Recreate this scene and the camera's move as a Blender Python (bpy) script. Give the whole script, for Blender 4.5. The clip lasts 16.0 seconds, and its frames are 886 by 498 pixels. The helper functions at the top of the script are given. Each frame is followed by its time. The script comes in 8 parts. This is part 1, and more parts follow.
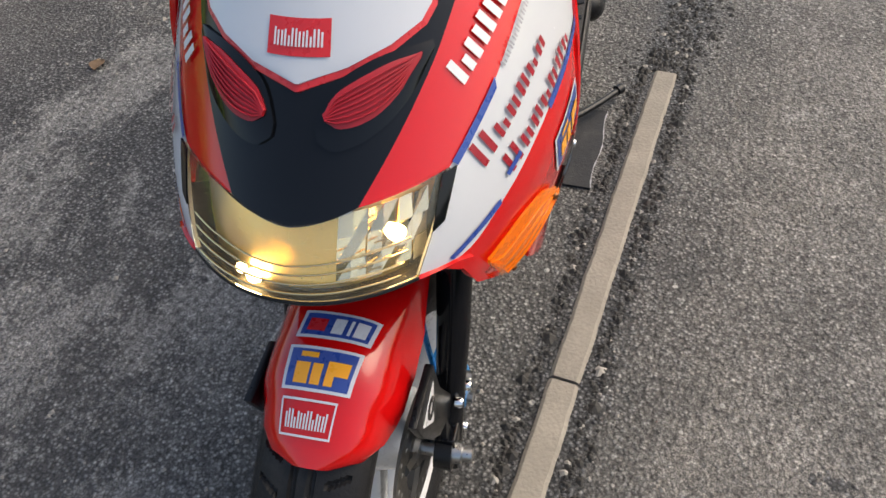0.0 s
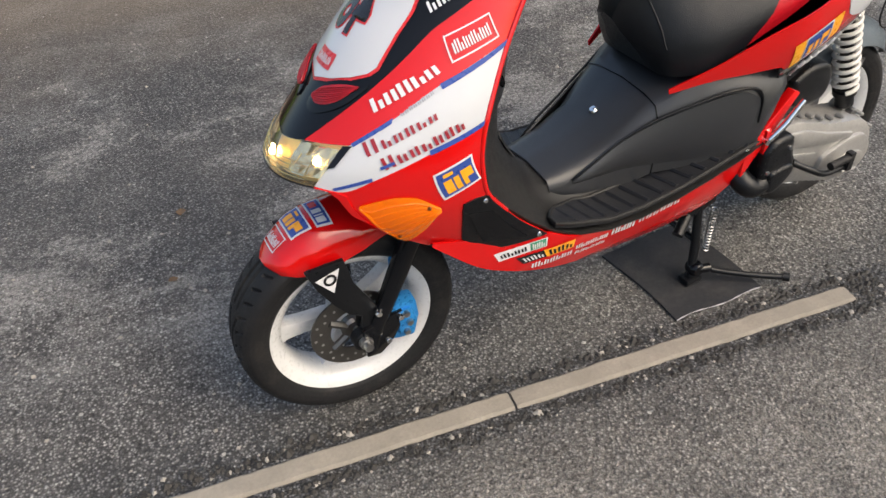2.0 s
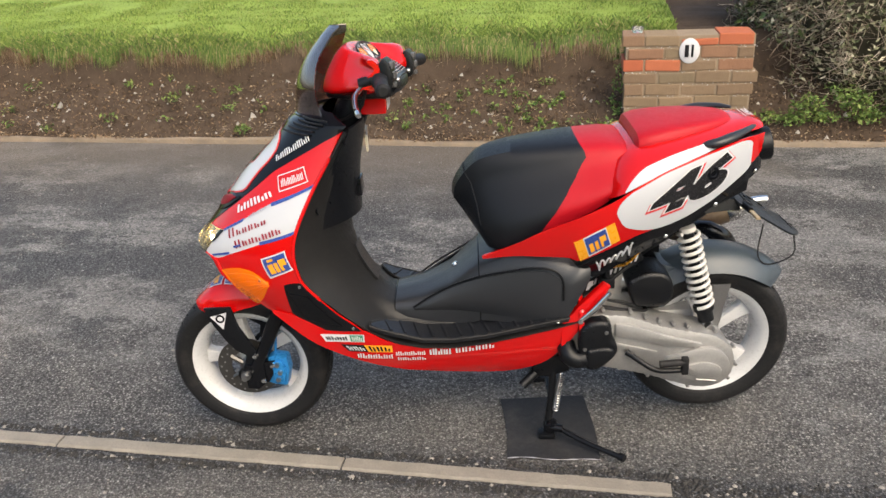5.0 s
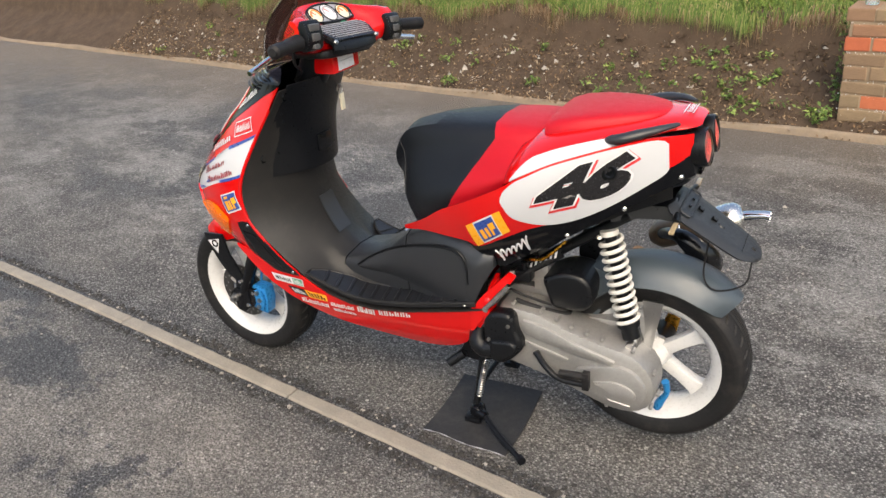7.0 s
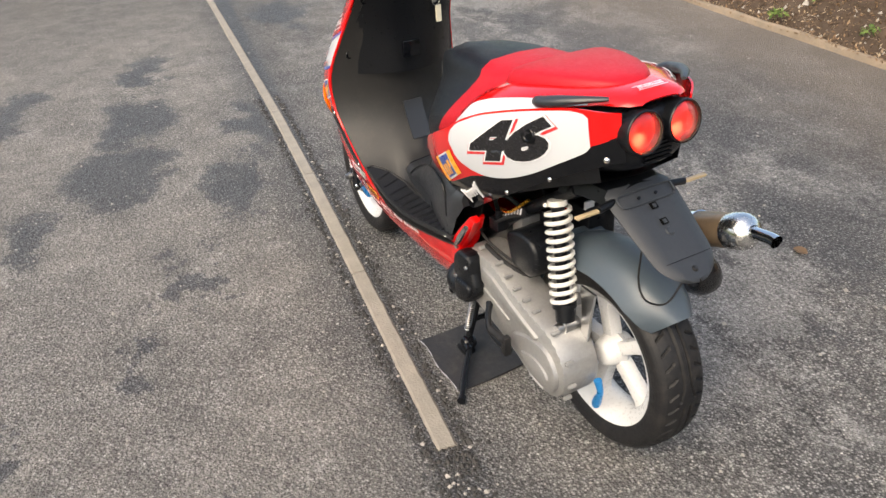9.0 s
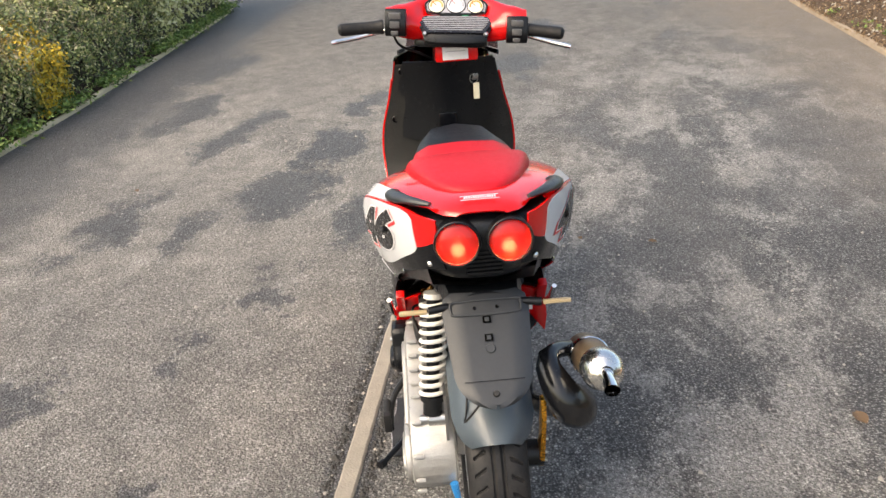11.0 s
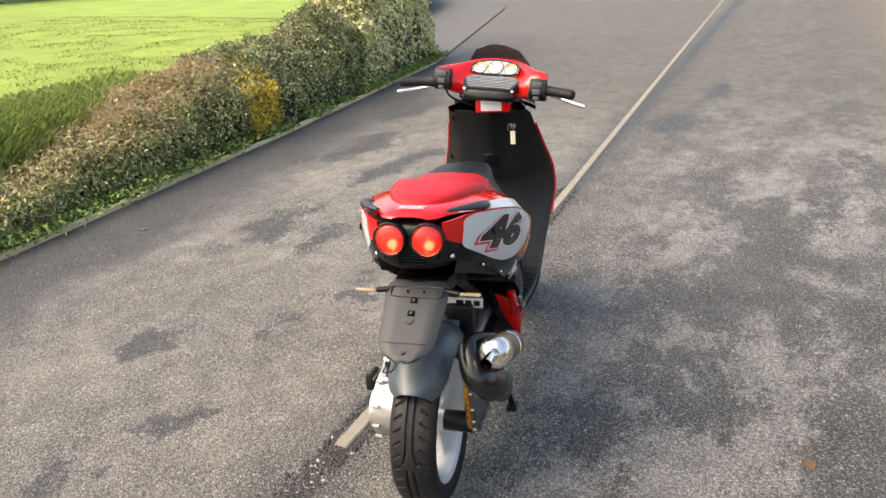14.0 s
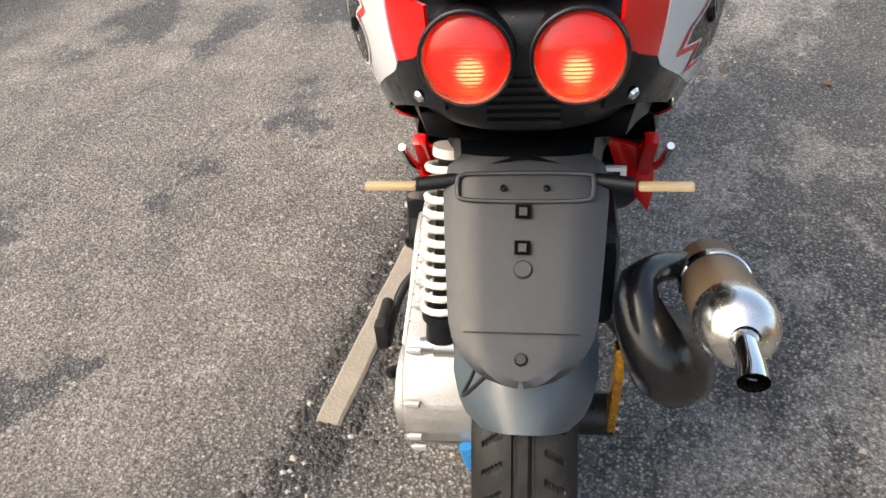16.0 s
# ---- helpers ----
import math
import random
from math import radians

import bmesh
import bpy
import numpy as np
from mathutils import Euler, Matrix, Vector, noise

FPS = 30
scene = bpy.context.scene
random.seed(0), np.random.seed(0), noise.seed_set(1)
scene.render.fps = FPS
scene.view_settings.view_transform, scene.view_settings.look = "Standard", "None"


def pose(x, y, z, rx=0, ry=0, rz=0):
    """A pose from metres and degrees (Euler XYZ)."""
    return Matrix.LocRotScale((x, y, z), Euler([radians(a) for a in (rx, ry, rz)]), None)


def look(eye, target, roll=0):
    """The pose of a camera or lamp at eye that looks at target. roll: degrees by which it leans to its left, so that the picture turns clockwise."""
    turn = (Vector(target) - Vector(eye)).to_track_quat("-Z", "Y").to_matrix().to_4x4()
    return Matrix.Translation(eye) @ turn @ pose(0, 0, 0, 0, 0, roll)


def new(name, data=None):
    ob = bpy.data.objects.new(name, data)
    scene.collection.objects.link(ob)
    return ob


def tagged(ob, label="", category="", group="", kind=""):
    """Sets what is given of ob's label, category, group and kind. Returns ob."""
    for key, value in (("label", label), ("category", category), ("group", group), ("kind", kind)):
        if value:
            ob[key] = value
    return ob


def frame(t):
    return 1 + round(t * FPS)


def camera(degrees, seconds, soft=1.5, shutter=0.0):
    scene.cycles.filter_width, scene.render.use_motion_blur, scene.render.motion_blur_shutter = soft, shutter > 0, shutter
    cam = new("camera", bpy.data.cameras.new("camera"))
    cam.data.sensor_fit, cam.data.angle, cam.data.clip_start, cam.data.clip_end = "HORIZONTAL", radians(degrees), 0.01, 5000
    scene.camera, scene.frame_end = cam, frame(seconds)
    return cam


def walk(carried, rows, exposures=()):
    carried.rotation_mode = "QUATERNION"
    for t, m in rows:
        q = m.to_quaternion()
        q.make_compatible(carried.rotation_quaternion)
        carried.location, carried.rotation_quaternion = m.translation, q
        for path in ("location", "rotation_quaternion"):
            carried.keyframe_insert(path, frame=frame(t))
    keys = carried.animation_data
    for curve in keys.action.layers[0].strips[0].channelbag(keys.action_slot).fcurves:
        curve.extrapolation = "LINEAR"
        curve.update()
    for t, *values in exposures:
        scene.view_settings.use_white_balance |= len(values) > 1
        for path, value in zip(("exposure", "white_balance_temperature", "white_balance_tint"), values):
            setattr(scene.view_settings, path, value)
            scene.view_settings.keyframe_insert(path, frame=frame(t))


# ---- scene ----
cam = camera(60.0, 16.0)
PATH = [
    (0, (-1.203, -0.640, 1.129), (0.006, -0.068, -0.357), -5.3),
    (0.5, (-1.18, -0.863, 1.16), (-0.281, 0.176, -0.293), -8.0),
    (1, (-1.077, -0.97, 1.155), (-0.345, 0.216, -0.279), -4.9),
    (1.5, (-1.019, -1.095, 1.232), (-0.501, 0.211, -0.192), -6.2),
    (2, (-0.953, -1.495, 1.376), (-0.496, -0.046, 0.075), -3.2),
    (2.5, (-0.794, -1.768, 1.436), (-0.293, -0.179, 0.33), 0.8),
    (3, (-0.62, -1.991, 1.46), (-0.343, -0.316, 0.403), -0.2),
    (3.5, (-0.451, -2.227, 1.483), (-0.343, -0.426, 0.619), -0.5),
    (4, (-0.287, -2.185, 1.482), (-0.286, -0.349, 0.689), 0.4),
    (4.5, (-0.106, -2.14, 1.485), (-0.275, -0.32, 0.673), -1.6),
    (5, (0.181, -2.175, 1.471), (-0.193, -0.395, 0.64), -3.5),
    (5.2, (0.283, -2.159, 1.474), (-0.152, -0.397, 0.635), -3.7),
    (7.3, (1.255, -1.628, 1.427), (0.023, -0.337, 0.525), -5.1),
    (7.5, (1.319, -1.545, 1.43), (0.021, -0.337, 0.504), -4.9),
    (8, (1.573, -1.37, 1.417), (0.09, -0.424, 0.466), -5.1),
    (8.2, (1.642, -1.291, 1.409), (0.12, -0.422, 0.445), -5.2),
    (10.3, (1.81, -0.268, 1.41), (0.053, -0.333, 0.458), -4.4),
    (10.5, (1.796, -0.191, 1.434), (0.023, -0.312, 0.517), -4.7),
    (11, (1.878, 0.003, 1.449), (0.092, -0.24, 0.581), -4.3),
    (11.5, (2.04, 0.266, 1.472), (0.32, -0.258, 0.597), -7.2),
    (12, (2.047, 0.466, 1.466), (0.337, -0.041, 0.562), -4.9),
    (12.5, (2.149, 0.644, 1.514), (0.429, 0.067, 0.672), -2.8),
    (13, (2.217, 0.73, 1.527), (0.492, 0.029, 0.796), -3.1),
    (13.5, (2.23, 0.745, 1.526), (0.517, -0.017, 0.829), -3.7),
    (14, (2.207, 0.732, 1.506), (0.51, -0.048, 0.789), -3.6),
    (14.5, (2.067, 0.573, 1.433), (0.382, -0.175, 0.657), -2.7),
    (15, (1.838, 0.335, 1.331), (0.153, -0.247, 0.424), -1.5),
    (15.5, (1.518, 0.181, 1.207), (-0.066, -0.376, 0.119), -3.5),
    (16, (1.229, 0.031, 1.132), (-0.261, -0.485, -0.099), -5.3),
]
walk(
    cam,
    [(t, look(eye, target, roll)) for t, eye, target, roll in PATH],
    exposures=[(0, 1.0, 7000, 8), (4, 1.0, 7050, 8), (7.5, 1.15, 7050, 8), (10.5, 1.5, 7450, 8), (13.5, 1.63, 7600, 8), (16, 1.65, 7500, 8)],
)

# ---- light ----
SUN_ELEV, SUN_TURN = radians(48), radians(140)
world = bpy.data.worlds.new("sky")
scene.world = world
world.use_nodes = True
wn, wl = world.node_tree.nodes, world.node_tree.links
sky = wn.new("ShaderNodeTexSky")
sky.sky_type, sky.sun_disc = "NISHITA", False
sky.sun_elevation, sky.sun_rotation = SUN_ELEV, SUN_TURN
sky.air_density, sky.dust_density, sky.ozone_density = 1.0, 4.0, 0.6
wl.new(sky.outputs["Color"], wn["Background"].inputs["Color"])
wn["Background"].inputs["Strength"].default_value = 0.15
sun = new("sun", bpy.data.lights.new("sun", "SUN"))
sun.data.energy, sun.data.angle, sun.data.color = 0.85, radians(50), (1.0, 0.92, 0.80)
sun.matrix_world = look((10 * math.sin(SUN_TURN) * math.cos(SUN_ELEV), 10 * math.cos(SUN_TURN) * math.cos(SUN_ELEV), 10 * math.sin(SUN_ELEV)), (0, 0, 0))


# ---- materials ----
def nodes_of(name):
    m = bpy.data.materials.new(name)
    m.use_nodes = True
    return m, m.node_tree.nodes, m.node_tree.links, m.node_tree.nodes["Principled BSDF"]


def noise_node(n, l, scale, detail=4.0, rough=0.55, vec=None):
    t = n.new("ShaderNodeTexNoise")
    t.inputs["Scale"].default_value, t.inputs["Detail"].default_value, t.inputs["Roughness"].default_value = scale, detail, rough
    if vec is not None:
        l.new(vec, t.inputs["Vector"])
    return t


def ramp_node(n, l, src, stops):
    r = n.new("ShaderNodeValToRGB")
    l.new(src, r.inputs["Fac"])
    el = r.color_ramp.elements
    while len(el) < len(stops):
        el.new(0.5)
    for e, (p, c) in zip(el, stops):
        e.position = p
        e.color = (*c, 1) if len(c) == 3 else c
    return r


def mix_node(n, l, fac, a, b, mode="MIX"):
    x = n.new("ShaderNodeMix")
    x.data_type, x.blend_type = "RGBA", mode
    for sock, v in ((x.inputs[0], fac), (x.inputs[6], a), (x.inputs[7], b)):
        if isinstance(v, (int, float)):
            sock.default_value = v
        elif isinstance(v, tuple):
            sock.default_value = (*v, 1) if len(v) == 3 else v
        else:
            l.new(v, sock)
    return x.outputs[2]


def scaled(c, k):
    return tuple(min(1, v * k) for v in c)


def mat(name, col, rough=0.4, metal=0.0, var=0.12, scale=9.0, bump=0.0, bscale=300.0, coat=0.0, dirt=0.0, rvar=0.08, spec=0.5):
    """A surface with broad and fine variation, a little dust and fine relief."""
    m, n, l, b = nodes_of(name)
    co = n.new("ShaderNodeTexCoord").outputs["Object"]
    big, fine = noise_node(n, l, scale, 5, 0.6, co), noise_node(n, l, scale * 14, 3, 0.5, co)
    c = mix_node(n, l, big.outputs["Fac"], scaled(col, 1 - var), scaled(col, 1 + var))
    c = mix_node(n, l, ramp_node(n, l, fine.outputs["Fac"], [(0.35, (0, 0, 0)), (0.75, (var, var, var))]).outputs["Color"], c, scaled(col, 0.75))
    if dirt:
        d = noise_node(n, l, scale * 2.3, 6, 0.7, co)
        c = mix_node(n, l, ramp_node(n, l, d.outputs["Fac"], [(0.5, (0, 0, 0)), (0.75, (dirt, dirt, dirt))]).outputs["Color"], c, (0.16, 0.14, 0.12))
    l.new(c, b.inputs["Base Color"])
    r = ramp_node(n, l, fine.outputs["Fac"], [(0.2, (max(rough - rvar, 0.02),) * 3), (0.8, (rough + rvar,) * 3)])
    l.new(r.outputs["Color"], b.inputs["Roughness"])
    b.inputs["Metallic"].default_value = metal
    b.inputs["Specular IOR Level"].default_value = spec
    b.inputs["Coat Weight"].default_value = coat
    b.inputs["Coat Roughness"].default_value = 0.04
    if bump:
        bn = n.new("ShaderNodeBump")
        bn.inputs["Strength"].default_value, bn.inputs["Distance"].default_value = bump, 0.002
        l.new(noise_node(n, l, bscale, 2, 0.5, co).outputs["Fac"], bn.inputs["Height"])
        l.new(bn.outputs["Normal"], b.inputs["Normal"])
    return m


def lit(name, col, power, rough=0.15, base=None):
    """A lamp's lens that gives off light, stronger near its bulb's place."""
    m, n, l, b = nodes_of(name)
    co = n.new("ShaderNodeTexCoord").outputs["Object"]
    f = noise_node(n, l, 160, 2, 0.5, co)
    l.new(mix_node(n, l, f.outputs["Fac"], scaled(base or col, 0.7), base or col), b.inputs["Base Color"])
    b.inputs["Roughness"].default_value = rough
    b.inputs["Emission Color"].default_value = (*col, 1)
    b.inputs["Emission Strength"].default_value = power
    return m


RED = mat("red_lacquer", (0.54, 0.004, 0.005), 0.13, coat=0.5, var=0.05, spec=0.35)
WHITE = mat("white_lacquer", (0.50, 0.515, 0.545), 0.2, coat=0.35, var=0.03)
BLACK = mat("black_lacquer", (0.004, 0.0045, 0.006), 0.07, coat=0.06, var=0.1, rvar=0.03, spec=0.26)
COVER = mat("satin_black_cover", (0.019, 0.0208, 0.0245), 0.36, bump=0.15, bscale=600, var=0.2, spec=0.55)
PLASTIC = mat("black_plastic", (0.0045, 0.0052, 0.0068), 0.32, bump=0.2, bscale=900, var=0.25, spec=0.3)
HOLDER = mat("faded_black_plastic", (0.022, 0.025, 0.030), 0.46, bump=0.12, bscale=900, var=0.22, dirt=0.05, spec=0.4)
GROUND_MAT = mat("worn_black_matting", (0.020, 0.021, 0.024), 0.62, bump=0.6, bscale=320, var=0.3, scale=7, dirt=0.16, spec=0.3)
PLASTIC_GREY = mat("worn_grey_plastic", (0.013, 0.0128, 0.0130), 0.40, bump=0.3, bscale=900, var=0.2, dirt=0.05, spec=0.32)
MUDGUARD = mat("blue_grey_plastic", (0.050, 0.066, 0.082), 0.36, bump=0.15, bscale=700, var=0.1, dirt=0.08)
VINYL = mat("black_vinyl", (0.0065, 0.0078, 0.0105), 0.40, bump=0.35, bscale=600, var=0.15, spec=0.30)
VINYL_RED = mat("red_vinyl", (0.40, 0.006, 0.014), 0.42, bump=0.35, bscale=600, var=0.10, spec=0.25)
RUBBER = mat("tyre_rubber", (0.010, 0.010, 0.011), 0.55, bump=0.3, bscale=350, var=0.25, dirt=0.12, spec=0.25)
MATRUBBER = mat("mat_rubber", (0.009, 0.010, 0.013), 0.40, bump=0.4, bscale=260, var=0.25, dirt=0.04, spec=0.5)
RIM = mat("white_rim_paint", (0.55, 0.555, 0.56), 0.3, coat=0.3, var=0.05, dirt=0.1)
ALLOY = mat("cast_aluminium", (0.40, 0.395, 0.385), 0.48, metal=0.75, bump=0.5, bscale=420, var=0.2, dirt=0.18)
CHROME = mat("chrome", (0.78, 0.78, 0.78), 0.08, metal=1.0, var=0.05, rvar=0.04)
SPUN = mat("spun_aluminium", (0.72, 0.71, 0.69), 0.24, metal=1.0, var=0.12, rvar=0.08)
STEEL = mat("steel", (0.42, 0.42, 0.42), 0.32, metal=1.0, var=0.2)
DISC = mat("brake_disc_steel", (0.13, 0.125, 0.12), 0.38, metal=0.9, var=0.2)
GOLD = mat("gold_anodised", (0.75, 0.36, 0.05), 0.28, metal=1.0, var=0.1)
BLUE = mat("blue_anodised", (0.02, 0.22, 0.55), 0.3, metal=0.35, var=0.1)
SPRING = mat("white_spring_paint", (0.56, 0.55, 0.52), 0.35, var=0.08, dirt=0.2)
STICK_BLUE = mat("sticker_blue", (0.026, 0.062, 0.27), 0.3, var=0.05)
STICK_YELLOW = mat("sticker_yellow", (0.85, 0.36, 0.02), 0.3, var=0.05)
STICK_WHITE = mat("sticker_white", (0.60, 0.60, 0.62), 0.3, var=0.04)
STICK_RED = mat("sticker_red", (0.55, 0.02, 0.025), 0.3, var=0.05)
STICK_MAROON = mat("sticker_maroon", (0.27, 0.014, 0.026), 0.3, var=0.05)
SWITCH = mat("switch_grey", (0.075, 0.075, 0.078), 0.4, var=0.15)
DIAL_ORANGE = mat("dial_orange", (0.75, 0.24, 0.06), 0.4, var=0.1)
STICK_GREEN = mat("segment_green", (0.05, 0.42, 0.16), 0.3, var=0.05)
STICK_BLACK = mat("sticker_black", (0.012, 0.012, 0.014), 0.25, var=0.05)
SLOT_SHADE = mat("slot_shade", (0.002, 0.002, 0.002), 0.9, spec=0.05)
STICK_GREEN = mat("sticker_green", (0.03, 0.22, 0.12), 0.3, var=0.05)
STICK_GREY = mat("sticker_grey", (0.30, 0.30, 0.33), 0.3, var=0.05)
EYE_RED = mat("red_mesh", (0.34, 0.005, 0.014), 0.45, var=0.25, scale=40)
KEY_FOB = mat("cream_plastic", (0.72, 0.66, 0.50), 0.35, var=0.05)


def lens_of(name, tint, rough, clear, glow=0.0):
    """Coloured lens plastic that lets a bulb behind it shine through."""
    m, n, l, b = nodes_of(name)
    co = n.new("ShaderNodeTexCoord").outputs["Object"]
    f = noise_node(n, l, 220, 2, 0.5, co)
    l.new(mix_node(n, l, f.outputs["Fac"], scaled(tint, 0.85), tint), b.inputs["Base Color"])
    b.inputs["Roughness"].default_value = rough
    b.inputs["Transmission Weight"].default_value = clear
    b.inputs["IOR"].default_value = 1.3
    b.inputs["Coat Weight"].default_value, b.inputs["Coat Roughness"].default_value = 0.6, 0.03
    b.inputs["Emission Color"].default_value = (*tint, 1)
    b.inputs["Emission Strength"].default_value = glow
    return m


AMBER = lens_of("amber_lens", (0.90, 0.27, 0.006), 0.22, 0.6, 0.02)
AMBER_BULB = lit("amber_bulb", (1.0, 0.42, 0.06), 2.0)
BRONZE_SCREW = mat("bronze_screw", (0.16, 0.06, 0.02), 0.35, metal=0.7, var=0.1)
TAIL_RED = lens_of("red_lens", (0.62, 0.022, 0.022), 0.40, 0.70, 0.01)
TAIL_BULB = lit("tail_bulb", (1.0, 0.66, 0.36), 46.0)
HEAD_BULB = lit("head_bulb", (1.0, 0.74, 0.38), 18.0)
INDICATOR = lens_of("pale_amber_lens", (0.52, 0.40, 0.24), 0.25, 0.3)
GOLD_RIB = mat("gold_rib", (0.95, 0.72, 0.36), 0.15, metal=1.0, var=0.05)
REFLECTOR = mat("reflector_chrome", (1.0, 0.72, 0.34), 0.32, metal=1.0, var=0.08, scale=25)


def glass(name, tint, rough=0.02, clear=0.75, ior=1.25):
    m, n, l, b = nodes_of(name)
    b.inputs["Base Color"].default_value = (*tint, 1)
    b.inputs["Roughness"].default_value = rough
    b.inputs["Transmission Weight"].default_value = clear
    b.inputs["IOR"].default_value = ior
    return m


LENS = glass("clear_headlamp_lens", (1.0, 0.90, 0.70), 0.02, 0.98, 1.4)



def math_node(n, l, op, a, b=0.0, c=None):
    x = n.new("ShaderNodeMath")
    x.operation = op
    for sock, v in zip(x.inputs, (a, b) if c is None else (a, b, c)):
        if isinstance(v, (int, float)):
            sock.default_value = v
        else:
            l.new(v, sock)
    return x.outputs[0]


def step_node(n, l, src, lo, hi, a=0.0, b=1.0):
    x = n.new("ShaderNodeMapRange")
    x.interpolation_type = "SMOOTHSTEP"
    l.new(src, x.inputs[0])
    for i, v in enumerate((lo, hi, a, b)):
        x.inputs[i + 1].default_value = v
    return x.outputs[0]


def smoked(name, tint):
    """A thin tinted sheet: what is behind shows through darkened, with a clear gloss on it."""
    m, n, l, b = nodes_of(name)
    n.remove(b)
    see, gloss, both, rim_ = n.new("ShaderNodeBsdfTransparent"), n.new("ShaderNodeBsdfGlossy"), n.new("ShaderNodeMixShader"), n.new("ShaderNodeLayerWeight")
    co = n.new("ShaderNodeTexCoord").outputs["Object"]
    l.new(mix_node(n, l, noise_node(n, l, 30, 4, 0.6, co).outputs["Fac"], scaled(tint, 0.8), tint), see.inputs["Color"])
    gloss.inputs["Roughness"].default_value = 0.03
    l.new(math_node(n, l, "MULTIPLY_ADD", math_node(n, l, "POWER", rim_.outputs["Facing"], 2.6), 0.75, 0.10), both.inputs["Fac"])
    l.new(see.outputs["BSDF"], both.inputs[1])
    l.new(gloss.outputs["BSDF"], both.inputs[2])
    l.new(both.outputs["Shader"], n["Material Output"].inputs["Surface"])
    return m


SCREEN = smoked("smoked_screen", (0.62, 0.50, 0.51))


# damp stains on the drive: centre and half lengths
STAINS = [
    (-0.19, -1.24, 0.10, 0.07), (0.05, -1.70, 0.20, 0.11), (0.50, -1.21, 0.14, 0.09), (0.88, -1.36, 0.12, 0.09), (-0.69, -1.11, 0.15, 0.06),
    (-1.45, -2.10, 0.42, 0.16), (-1.75, -2.15, 0.22, 0.11), (-3.5, -2.6, 0.6, 0.17), (-2.75, -2.0, 0.45, 0.12), (-3.2, -1.95, 0.35, 0.10),
    (-6.25, 0.12, 0.45, 0.15), (-4.6, -0.1, 0.5, 0.17), (-10.9, -1.8, 0.5, 0.2), (-1.85, -1.30, 0.30, 0.22), (-2.6, -1.25, 0.35, 0.18),
    (-1.45, -0.80, 0.42, 0.12), (-2.2, -0.62, 0.50, 0.10), (-3.6, -1.2, 0.4, 0.15), (-5.0, -2.9, 0.6, 0.3), (-1.3, -1.65, 0.25, 0.07),
]


